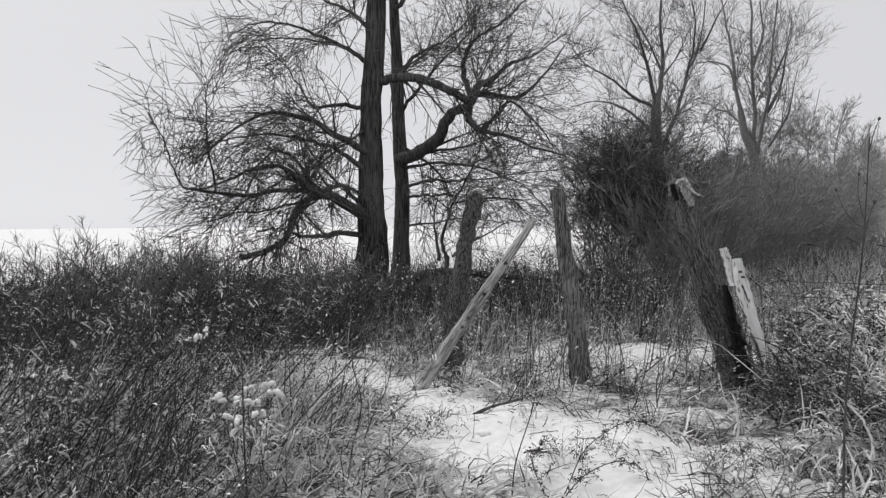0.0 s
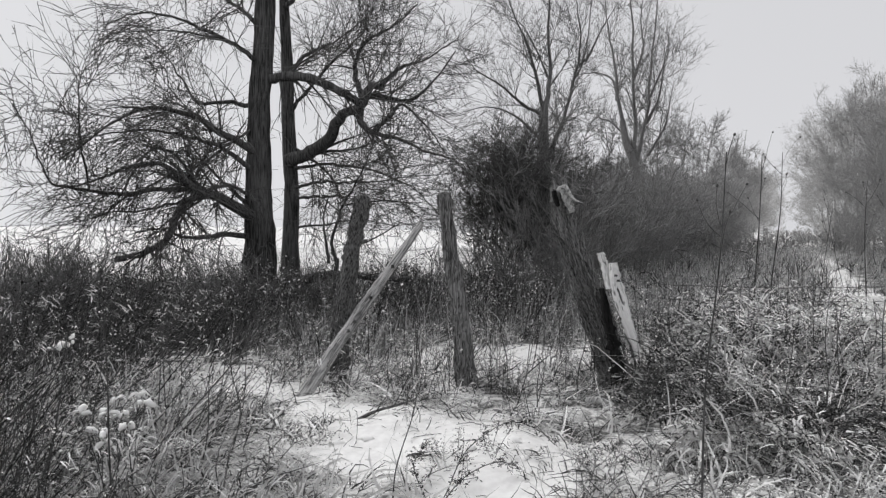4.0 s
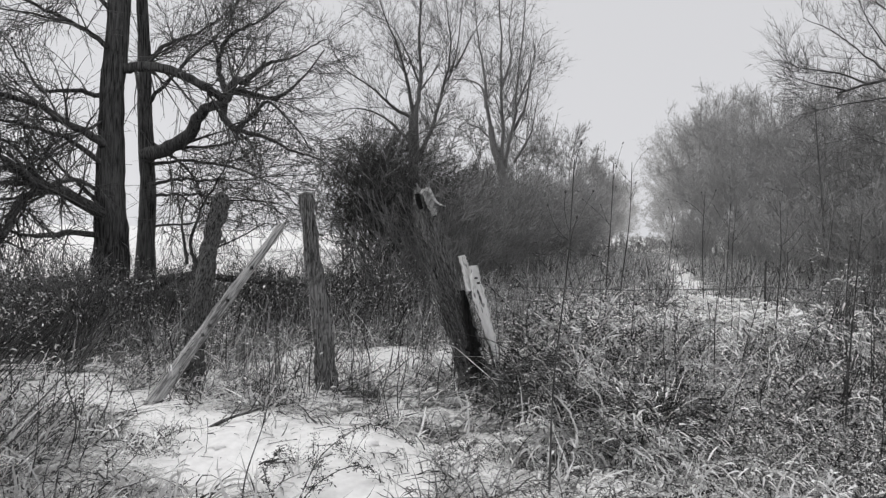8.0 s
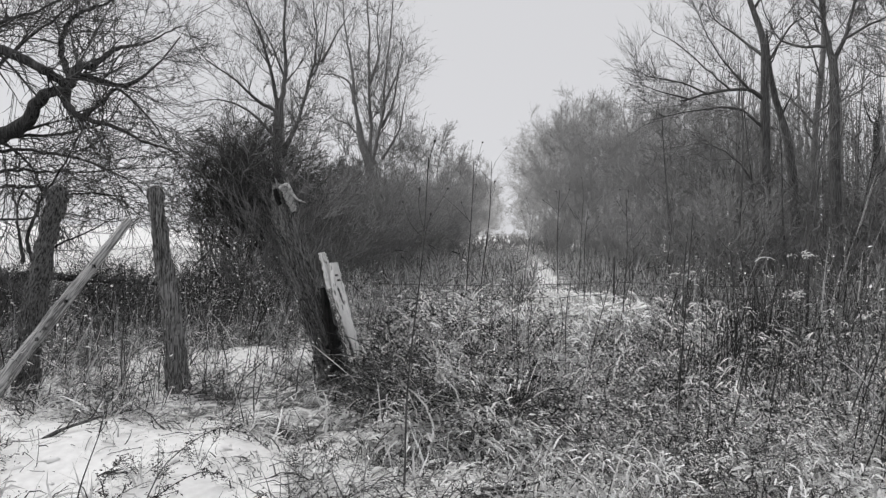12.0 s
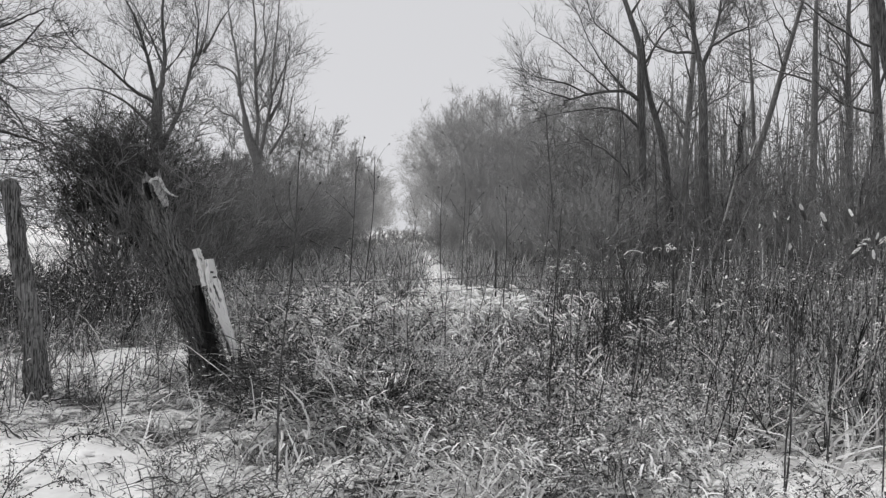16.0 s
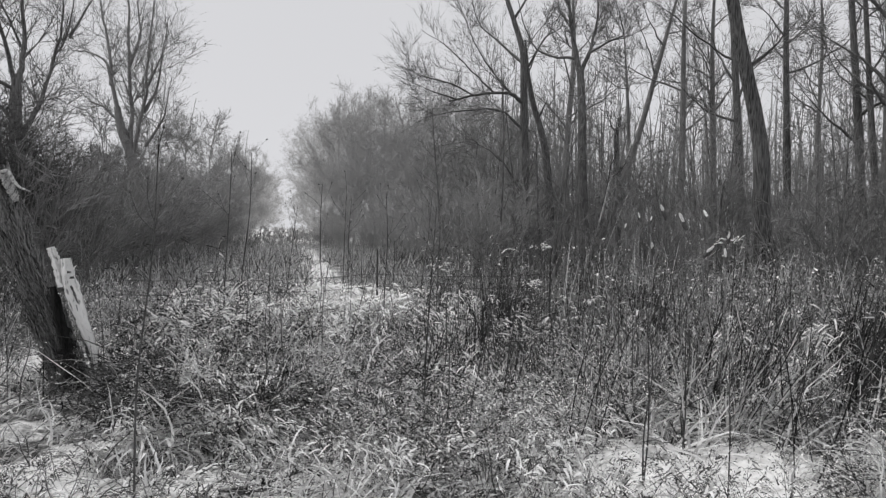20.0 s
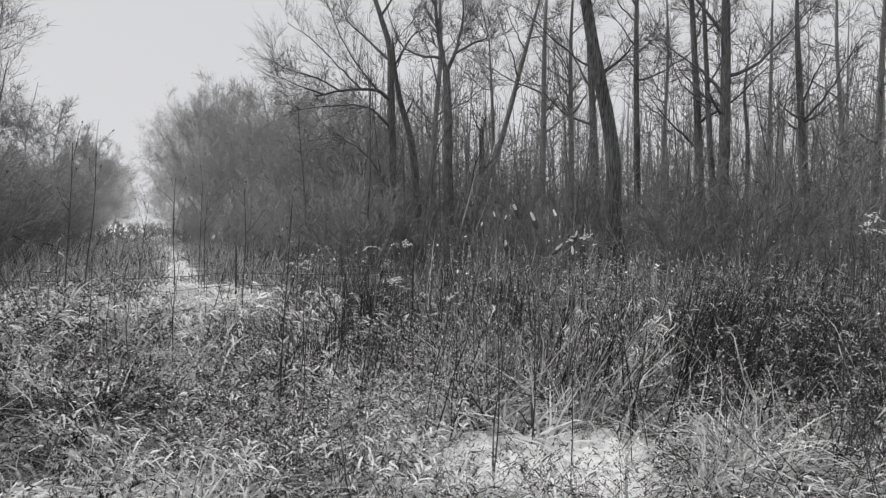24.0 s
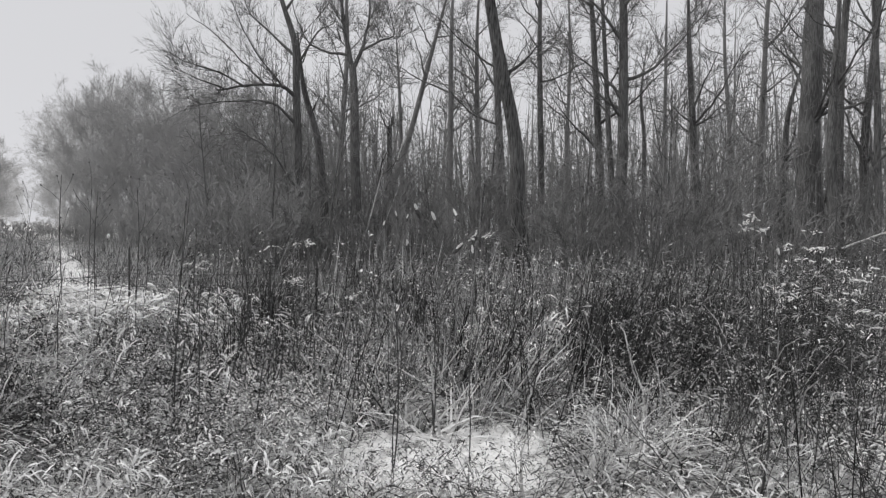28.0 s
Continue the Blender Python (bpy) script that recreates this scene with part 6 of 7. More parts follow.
clods(ru, patch(ru, 120, *HEAP_AT, 0.7, 1.2, -35) + [0, 0, 0.4], 0.03, 0.1)
flecks(leaf_h, patch(ru, 240, 4.7, 1.85, 0.9, 0.65) + [0, 0, 0.02], 0.006 + 0.016 * ru.random(240) ** 2, ru, 0.3)
weeds(ru, patch(ru, 60, 4.7, 1.85, 0.8, 0.6), (0.06, 0.22), leaves=14, lean=0.8, leaf=0.009, thick=0.002, branch=4, snow=1.0)
leafy_weeds(ru, scatter(ru, 330, (80, 106), (4.6, 9)), (0.55, 1.25), (0.1, -0.15, 1), 0.25, 8, 9, 0.015, 0.12, 0.5)
leafy_weeds(ru, patchy(scatter(ru, 420, (38, 66), (5.2, 9.5)), ru, 1.0, -0.15, 4.6), (0.35, 0.75), (0.15, -0.1, 1), 0.35, 7, 8, 0.016, 0.5, 0.4)
leafy_weeds(ru, outside(scatter(ru, 300, (44, 84), (3.0, 5.4)), ru, 4.7, 1.85, 0.8, 0.6), (0.2, 0.42), (0.1, -0.1, 1), 0.4, 7, 7, 0.013, 0.45, 0.3, 0.003)
leafy_weeds(ru, patchy(scatter(ru, 300, (62, 104), (8, 12)), ru, 0.8, -0.1, 7.6), (0.6, 1.3), (0.05, 0, 1), 0.2, 6, 6, 0.024, 0.4, 0.5, 0.006)


def laden(r, p, long, wide, snow=0.4, toward=(0.35, -0.3, 0.25)):
    """Curled leaves arching over under snow, in little sprays."""
    per = 5
    q = p.repeat(per, 0) + r.normal(size=(len(p) * per, 3)) * 0.02
    n = len(q)
    push = (r.normal(size=(len(p), 3)) * [0.7, 0.7, 0.2]).repeat(per, 0)
    l = grow(r, q, push + r.normal(size=(n, 3)) * 0.35 + toward, long * (0.4 + 0.9 * r.random(n)), 5, 0.12, -0.28)
    white = r.random(n) < snow
    for pick, heap in ((white, snow_h), (~white, frost_h)):
        m = int(pick.sum())
        blades(heap, l[pick], wide * (0.5 + 0.8 * r.random((m, 1))) * np.array([0.5, 1, 1.1, 0.9, 0.4]), r, 0.5, True)


def at_height(r, p, low, high):
    return p + np.stack([0 * p[:, 0], 0 * p[:, 0], low + (high - low) * r.random(len(p))], 1)


for cx, cy, w, top in ((3.7, 6.9, 0.6, 0.75), (4.3, 6.3, 0.5, 0.6), (4.6, 7.5, 0.7, 0.8), (5.2, 6.9, 0.5, 0.6), (5.4, 8.2, 0.7, 0.7), (6.1, 7.5, 0.6, 0.55), (4.2, 5.5, 0.45, 0.45), (3.4, 5.9, 0.5, 0.6), (6.2, 8.9, 0.6, 0.6), (3.1, 5.2, 0.6, 0.5), (3.0, 4.6, 0.5, 0.4), (2.45, 4.4, 0.4, 0.35), (2.85, 4.2, 0.4, 0.32)):
    q = patchy(patch(ru, 90, cx, cy, w, w), ru, 2.4, -0.05, cx * 3)
    hump = top * np.clip(1 - (np.hypot(q[:, 0] - cx, q[:, 1] - cy) / w) ** 2, 0.2, 1)
    laden(ru, q + np.stack([0 * hump, 0 * hump, hump * (0.6 + 0.5 * ru.random(len(q)))], 1), 0.13, 0.008, 0.5)
    q = patch(ru, 26, cx, cy, w * 0.8, w * 0.8)
    hump = top * np.clip(1 - (np.hypot(q[:, 0] - cx, q[:, 1] - cy) / w) ** 2, 0.2, 1)
    tufts(ru, frost_h, q + np.stack([0 * hump, 0 * hump, hump * 0.75], 1), 9, 0.34, -0.6, 0.0075, 6, 0.6, 0.03)
laden(ru, at_height(ru, patchy(keep(scatter(ru, 2000, (38, 104), (3.2, 6.4)), ru), ru, 1.7, 0.04, 5.9), 0.06, 0.34), 0.085, 0.0065, 0.6)
laden(ru, at_height(ru, patchy(scatter(ru, 700, (44, 104), (6.2, 9)), ru, 1.3, 0.05, 7.1), 0.3, 0.8), 0.1, 0.006, 0.6)
laden(ru, at_height(ru, patchy(keep(scatter(ru, 900, (-42, 2), (3.7, 7.5)), ru), ru, 1.5, 0.02, 6.3), 0.06, 0.45), 0.09, 0.006, 0.4)
laden(ru, at_height(ru, patchy(keep(scatter(ru, 420, (-6, 30), (6.5, 12)), ru), ru, 1.2, 0.0, 3.7), 0.04, 0.3), 0.1, 0.005, 0.4)
laden(ru, at_height(ru, patchy(keep(scatter(ru, 420, (-43, -8), (6.5, 11)), ru), ru, 0.9, -0.02, 8.3), 0.35, 0.95), 0.08, 0.005, 0.15, (0.6, -0.2, 0.2))
# arching snowy fronds over dark leaves in the near bramble
q = patchy(keep(scatter(ru, 260, (33, 54), (4.4, 6.8)), ru), ru, 1.4, 0.05, 9.2)
laden(ru, at_height(ru, q, 0.2, 0.48), 0.1, 0.006, 0.6)
tufts(ru, frost_h, q[::6] + [0, 0, 0.12], 8, 0.4, -0.55, 0.0042, 6, 0.6, 0.04)
q = patchy(scatter(ru, 620, (28, 52), (6.6, 9.6)), ru, 1.4, 0.0, 2.1)
laden(ru, at_height(ru, q, 0.35, 0.78), 0.12, 0.008, 0.85)
cover(ru, patchy(keep(scatter(ru, 14000, (33, 56), (3.7, 6.2)), ru), ru, 1.4, -0.1, 9.2), 0.02, 0.4, 0.95, 0.02, 0.03, 1.25)
cover(ru, patchy(scatter(ru, 6000, (56, 100), (4.2, 7.4)), ru, 1.5, 0.05, 3.3), 0.02, 0.5, 0.9, 0.04, 0.06, 1.25)
# fine frost on leaf tips
for q, top in ((scatter(ru, 15000, (38, 76), (3.6, 9)), 0.36), (patch(ru, 5000, 4.9, 7.3, 1.2, 2.3, -38), 0.75), (scatter(ru, 4200, (74, 106), (3.4, 8)), 0.4), (scatter(ru, 1800, (-42, -8), (4.5, 10)), 0.8)):
    q = outside(patchy(keep(q, ru), ru, 1.8, 0.0, top * 9), ru, 5.2, 1.0, 0.7, 0.6)
    strokes(ru, snow_h, q + np.stack([0 * q[:, 0], 0 * q[:, 0], top * (0.2 + 0.8 * ru.random(len(q)))], 1), 0.03, 0.0055, -0.2)
# litter on the open snow
lit = scatter(ru, 4800, (-20, 90), (2.8, 9))
lit = lit[ru.random(len(lit)) < bare_snow(lit[:, 0], lit[:, 1])]
flecks(leaf_h, lit + [0, 0, 0.006], 0.003 + 0.016 * ru.random(len(lit)) ** 4, ru, 0.1)
twig = lit[:160]
tubes(stem_h, grow(ru, twig + [0, 0, 0.006], ru.normal(size=(len(twig), 3)) * [1, 1, 0.15], 0.06 + 0.22 * ru.random(len(twig)) ** 2, 4, 0.15, -0.02), np.full((1, 4), 0.0022), 3)
grass(ru, pale_h, lit[300:400], 0.1, -0.1, 0.0016, 4)
# low dark sprigs on the snow, and thin stalks among the posts
for cx, cy, rx, ry in ((0.85, 4.55, 0.32, 0.14), (1.7, 4.3, 0.25, 0.12), (-0.2, 5.2, 0.2, 0.15)):
    weeds(ru, patch(ru, 26, cx, cy, rx, ry, 20), (0.08, 0.24), leaves=30, lean=1.0, leaf=0.008, thick=0.002, branch=5, snow=0.5)
weeds(ru, keep(scatter(ru, 150, (-4, 26), (6.0, 9.0)), ru, 0.5), (0.3, 0.75), leaves=10, lean=0.2, leaf=0.011, thick=0.0035, branch=3, snow=1.0)
q = patchy(scatter(ru, 900, (-14, 50), (3.4, 9)), ru, 2.2, 0.26, 8.8)
tufts(ru, pale_h, q, 7, 0.17, -0.4, 0.0032, 5, 0.5, 0.04)
tufts(ru, dull_h, q[::2], 7, 0.15, -0.3, 0.003, 5, 0.5, 0.05)
leafy_weeds(ru, q[::6], (0.12, 0.3), (0.3, -0.1, 1), 0.5, 5, 6, 0.014, 0.2, 0, 0.0025)
# weeds and grass breaking up the mouth of the lane
for n, heap, long, wide in ((150, pale_h, 0.3, 0.006), (110, dull_h, 0.34, 0.006), (60, frost_h, 0.3, 0.007)):
    s = 9.5 + 11 * ru.random(n) ** 1.3
    l = lane_mid(s) + ru.normal(size=n) * 0.5
    x, y = on_lane(s, l)
    tufts(ru, heap, patchy(np.stack([x, y, height(x, y)], 1), ru, 1.3, 0.0, 7.7), 8, long, -0.3, wide, 5, 0.4, 0.06)
s = 9.5 + 12 * ru.random(120)
x, y = on_lane(s, lane_mid(s) + ru.normal(size=120) * 0.6)
weeds(ru, patchy(np.stack([x, y, height(x, y)], 1), ru, 1.1, 0.0, 2.7), (0.2, 0.6), leaves=5, lean=0.3, leaf=0.014, thick=0.004, branch=3, snow=0.8)
# dry grass in clumps
T = (-44, 106)
tufts(ru, dull_h, outside(outside(keep(scatter(ru, 400, T, (2.6, 9)), ru, 1.4), ru, *HOLE), ru, *VERGE), 13, 0.26, width=0.0035)
tufts(ru, pale_h, keep(scatter(ru, 760, (-10, 48), (7, 17)), ru), 9, 0.42, -0.2, 0.006, 4)
tufts(ru, pale_h, keep(scatter(ru, 500, (20, 46), (14, 40)), ru, 0.8), 8, 0.6, -0.1, 0.014, 4)
tufts(ru, pale_h, outside(outside(keep(scatter(ru, 640, T, (2.4, 8)), ru, 1.7), ru, *HOLE), ru, *VERGE), 11, 0.28, -0.34, 0.004, 5)
tufts(ru, pale_h, outside(keep(scatter(ru, 300, (-44, -2), (3, 6)), ru), ru, *VERGE), 11, 0.3, -0.3, 0.0045, 5)
tufts(ru, pale_h, keep(scatter(ru, 230, (-6, 26), (5, 12)), ru, 1.6), 11, 0.3, -0.3, 0.004, 5)
tufts(ru, pale_h, patch(ru, 180, 6.9, 3.0, 2.0, 1.2, 30), 12, 0.55, -0.22, 0.006)
tufts(ru, frost_h, outside(patchy(keep(scatter(ru, 1000, T, (2.4, 8)), ru, 1.5), ru, 1.0, -0.1, 2.2), ru, *HOLE), 8, 0.28, -0.32, 0.008, 5)
tufts(ru, pale_h, patchy(scatter(ru, 110, (58, 72), (5.6, 8)), ru, 1.0, -0.05, 1.4), 12, 0.75, -0.24, 0.006, 6, 0.45)
tufts(ru, frost_h, patchy(scatter(ru, 110, (57, 73), (5.4, 8)), ru, 1.0, -0.05, 1.4), 10, 0.7, -0.3, 0.008, 6, 0.45)
tufts(ru, pale_h, patchy(scatter(ru, 170, (74, 102), (5.2, 8.2)), ru, 1.0, 0.0, 3.4), 12, 0.7, -0.24, 0.006, 6, 0.45)
tufts(ru, frost_h, patchy(scatter(ru, 110, (74, 102), (5.0, 8)), ru, 1.0, 0.0, 3.4), 8, 0.62, -0.34, 0.007, 6, 0.45)
tufts(ru, frost_h, patch(ru, 34, 3.5, 4.8, 0.45, 0.6, -38), 14, 0.5, -0.26, 0.007, 6)
tufts(ru, frost_h, patch(ru, 44, 4.7, 7.0, 0.9, 1.9, -38) + [0, 0, 0.3], 9, 0.5, -0.34, 0.007, 6)
tufts(ru, pale_h, patch(ru, 26, 4.5, 6.5, 0.9, 1.9, -38) + [0, 0, 0.2], 9, 0.55, -0.34, 0.006, 6)
tufts(ru, frost_h, patch(ru, 30, 3.9, 5.4, 0.5, 0.8, -38), 12, 0.6, -0.3, 0.007, 6)
tufts(ru, frost_h, patch(ru, 24, 3.5, 6.2, 0.45, 0.9, -25) + [0, 0, 0.25], 10, 0.5, -0.42, 0.007, 6)
tufts(ru, frost_h, patch(ru, 46, 3.9, 5.2, 0.8, 1.0, -38) + [0, 0, 0.12], 12, 0.5, -0.36, 0.007, 6)
tufts(ru, frost_h, patchy(keep(scatter(ru, 360, (36, 66), (3.0, 6.5)), ru), ru, 1.2, 0.05, 3.8), 9, 0.36, -0.4, 0.006, 6)
tufts(ru, pale_h, patch(ru, 22, 2.3, 4.25, 0.35, 0.3), 12, 0.26, -0.4, 0.004, 6)
tufts(ru, pale_h, patch(ru, 26, 3.9, 4.4, 0.8, 0.6, -38), 14, 0.5, -0.26, 0.007, 6)
tufts(ru, pale_h, outside(keep(scatter(ru, 260, (-30, -4), (3.2, 6.5)), ru), ru, *VERGE), 12, 0.34, -0.45, 0.0045, 6)
tufts(ru, pale_h, outside(keep(patch(ru, 110, -0.8, 5.4, 0.8, 1.6, 8), ru, 1.4), ru, *VERGE), 12, 0.26, -0.5, 0.004, 6)
tufts(ru, frost_h, patch(ru, 26, -3.3, 6.4, 0.5, 0.9, 25), 14, 0.6, -0.4, 0.009, 6)
tufts(ru, frost_h, patch(ru, 22, -2.2, 5.0, 0.5, 0.6, 25), 14, 0.5, -0.4, 0.008, 6)
tufts(ru, frost_h, patchy(keep(scatter(ru, 300, (-44, -10), (4, 8)), ru), ru, 0.9, 0.05, 5.5), 12, 0.5, -0.36, 0.008, 6)
tufts(ru, frost_h, patch(ru, 110, 6.4, 3.0, 1.8, 1.2, 30), 10, 0.45, -0.26, 0.008, 6)
tufts(ru, frost_h, patch(ru, 40, 7.8, 1.2, 2.2, 0.8, 10), 3, 0.7, -0.26, 0.007, 7)
q = outside(patchy(keep(scatter(ru, 640, (-26, 8), (3.6, 7.4)), ru, 1.5), ru, 1.1, -0.12, 12.2), ru, *GLADE[:5], 0.5)
tufts(ru, pale_h, q, 10, 0.3, -0.5, 0.0042, 6, 0.5)
tufts(ru, frost_h, q[::2], 7, 0.26, -0.5, 0.005, 6, 0.5)
q = outside(patchy(scatter(ru, 640, (38, 96), (3.2, 5.4)), ru, 1.3, -0.1, 2.9), ru, 4.7, 1.85, 0.85, 0.65)
tufts(ru, pale_h, q[::2], 9, 0.3, -0.5, 0.0038, 6, 0.5)
tufts(ru, frost_h, q[::3], 8, 0.26, -0.5, 0.0042, 6, 0.5)
cover(ru, outside(patchy(scatter(ru, 9000, (36, 100), (3.0, 4.8)), ru, 1.3, -0.05, 2.9), ru, 4.7, 1.85, 0.85, 0.65), 0.0, 0.16, 0.5, 0.25, 0.25, 0.8)
q = keep(patchy(scatter(ru, 300, (18, 42), (3.5, 5.0)), ru, 1.6, 0.02, 10.4), ru, 1.3)
tufts(ru, pale_h, q, 9, 0.24, -0.5, 0.0035, 5, 0.5)
tufts(ru, dull_h, q[::2], 9, 0.22, -0.5, 0.0032, 5, 0.5)
leafy_weeds(ru, q[::3], (0.12, 0.3), (0.2, -0.1, 1), 0.5, 6, 7, 0.014, 0.3, 0.1, 0.0025)
stuff("snow_pads", pad_h, SNOW, "settled pads of snow caught in leaves", "snow")
stuff("frosted_grass", frost_h, STRAW_SNOW, "arching grass blades dusted with snow", "grass")
stuff("dead_weed_stalks", stem_h, WEED, "dead dark weed stalks standing in snow", "weeds")
stuff("hazed_frosted_weeds", mid_h, PALE_WEED, "pale frosted weeds, haze in their tone, along the lane and wood", "weeds")
stuff("dark_reeds", reed_h, REED, "dark dead reed stalks crowded before the wood", "reeds")
stuff("withered_leaves", leaf_h, LEAF, "withered curled leaves on the dead weeds", "leaves")
stuff("snow_dusting", snow_h, SNOW, "small caps of snow on weeds and leaves", "snow")
stuff("dry_grass", dull_h, STRAW_DULL, "grey dry grass lying over the snow", "grass")
stuff("pale_grass", pale_h, STRAW, "pale dry grass bent over the snow", "grass")


# ---- single plants ----
def grass_tuft(r, place, blades_n, length, label="arching tuft of pale dry grass", toward=(0, 0, 0), width=0.0036, droop=-0.36):
    x, y = place
    if bare_snow(np.array(x), np.array(y)) > 0.3:
        return None
    z = float(height(np.array(x), np.array(y)))
    t = thing("grass_tuft", (x, y, z), label, "grass", "grass tufts")
    for share, mat, name in ((0.3, STRAW, "blade_fan"), (0.62, STRAW_SNOW, "frosted_fan"), (0.08, STRAW_DULL, "inner_fan")) if "bright" in label else ((0.5, STRAW, "blade_fan"), (0.38, STRAW_SNOW, "frosted_fan"), (0.12, STRAW_DULL, "inner_fan")):
        n = int(blades_n * share)
        h = Heap()
        p = np.array([x, y, z]) + r.normal(size=(n, 3)) * [0.07, 0.07, 0]
        grass(r, h, p, length, droop, width, 7, 0.42, toward)
        tagged(part(name, h, mat, t), kind="stuff")
    return t


rg = np.random.default_rng(9)
for place, n, ln in (((4.64, 0.80), 200, 0.5), ((4.83, 0.69), 260, 0.62), ((4.73, 0.48), 200, 0.5), ((5.10, 0.82), 170, 0.55), ((4.94, 0.38), 150, 0.45), ((4.45, 0.78), 120, 0.4)):
    grass_tuft(rg, place, n, ln, "bright arching clump of pale dry grass", (0.3, -0.3, 0.4), 0.0055, -0.36)
for place in ((3.12, 4.85), (3.31, 4.62), (2.65, 4.52), (3.66, 4.68), (3.80, 7.40), (2.25, 4.50), (3.39, 4.13), (3.46, 3.71), (3.22, 4.46), (3.18, 2.94), (3.44, 2.84),
              (3.86, 2.76), (3.18, 3.39), (3.43, 3.33), (3.54, 2.93), (4.19, 2.86), (3.60, 4.42), (3.87, 2.34)):
    grass_tuft(rg, place, 70, 0.42, "arching tuft of dry grass dusted with snow", (0.25, -0.15, 0))
for place in ((1.49, 5.28), (1.17, 5.15), (1.81, 5.26), (0.80, 6.01), (0.44, 6.14), (1.05, 5.81), (-0.87, 4.85), (-1.09, 4.51), (-1.73, 4.54), (-0.55, 5.10), (-0.64, 4.28),
              (-0.10, 4.16), (-3.89, 7.26), (-0.99, 8.68), (1.94, 6.36), (0.91, 8.13), (0.58, 8.96), (1.50, 5.97)):
    grass_tuft(rg, place, 40, 0.15, "low tuft of grey grass lying over snow", (0.7, -0.2, 0), 0.0026)
for i in range(26):
    q = patch(rg, 1, 7.6, 3.2, 2.2, 1.3, 30)[0]
    grass_tuft(rg, (float(q[0]), float(q[1])), 34, 0.5, "upright tuft of dry grass between weeds")


for q in outside(patchy(scatter(rg, 110, (36, 102), (3.3, 7.2)), rg, 1.2, -0.1, 4.9), rg, 4.7, 1.85, 0.8, 0.6):
    grass_tuft(rg, (float(q[0]), float(q[1])), 36 + int(30 * rg.random()), 0.3 + 0.2 * rg.random(), "bright arching tuft of dry grass under snow", (0.5 * rg.random() + 0.1, -0.3 * rg.random(), 0.2), 0.001 * float(np.clip(np.hypot(q[0], q[1]), 3.4, 6.2)), -0.55)
for q in keep(scatter(rg, 46, (-34, 6), (3.8, 7)), rg, 1.5):
    grass_tuft(rg, (float(q[0]), float(q[1])), 36 + int(24 * rg.random()), 0.26 + 0.16 * rg.random(), "bright arching tuft of dry grass under snow", (0.6, -0.2, 0.1), 0.0042, -0.55)


def tall_weed(r, base, top, thick, label="tall dead weed stalk with small seed heads", shoots=5, spread=0.22):
    """A single stalk with side shoots that carry seed heads."""
    base, top = np.array(base, float), np.array(top, float)
    base[2] = float(height(base[0], base[1]))
    t = thing("tall_weed", base, label, "weed", "tall weeds")
    l = smooth([base, base + (top - base) * 0.35 + r.normal(size=3) * 0.02, base + (top - base) * 0.7 + r.normal(size=3) * 0.02, top], 14)
    rad = np.linspace(thick, thick * 0.35, 14)
    h = Heap()
    tubes(h, l[None], rad[None], 6)
    part("stalk", h, WEED, t)
    tall = np.linalg.norm(top - base)
    a, ar = spawn(r, l[None], rad[None], shoots, 0.62, 0.98, 40, spread * tall, 6, 0.1, 0.08, 0.6, 0.0015, 0.3)
    for q, s in zip(a, ar):
        h = Heap()
        tubes(h, q[None], s[None], 4)
        shoot = part("side_shoot", h, WEED, t)
        h = Heap()
        tip = q[-1] + unit(q[-1] - q[-2]) * np.linspace(-0.5, 2.2, 5)[:, None] * (0.004 + thick * 0.6)
        tubes(h, tip[None], ((0.0016 + thick * 0.65) * np.array([0.3, 1.0, 1.15, 0.8, 0.15]))[None], 6, (r.normal(size=(5, 6)) * 0.2)[None])
        part("seed_head", h, HEAD, shoot)
    return t


rk = np.random.default_rng(15)
# drooping clumps hanging over the bramble
for place, n, ln in (((2.92, 4.30), 150, 0.62), ((3.26, 4.34), 150, 0.6), ((2.88, 3.99), 90, 0.45), ((2.62, 5.46), 44, 0.95), ((3.07, 5.63), 50, 1.0), ((3.12, 5.11), 44, 0.85), ((3.80, 5.88), 40, 0.95), ((4.56, 5.65), 44, 0.7),
                     ((4.41, 4.82), 80, 0.55), ((4.00, 3.97), 100, 0.5), ((3.99, 3.59), 100, 0.5), ((1.84, 4.03), 60, 0.3), ((2.24, 3.91), 60, 0.3)):
    grass_tuft(rk, place, n, ln, "drooping clump of pale grass hanging over bramble", (0.1, -0.25, 0.4), 0.0055, -0.34)
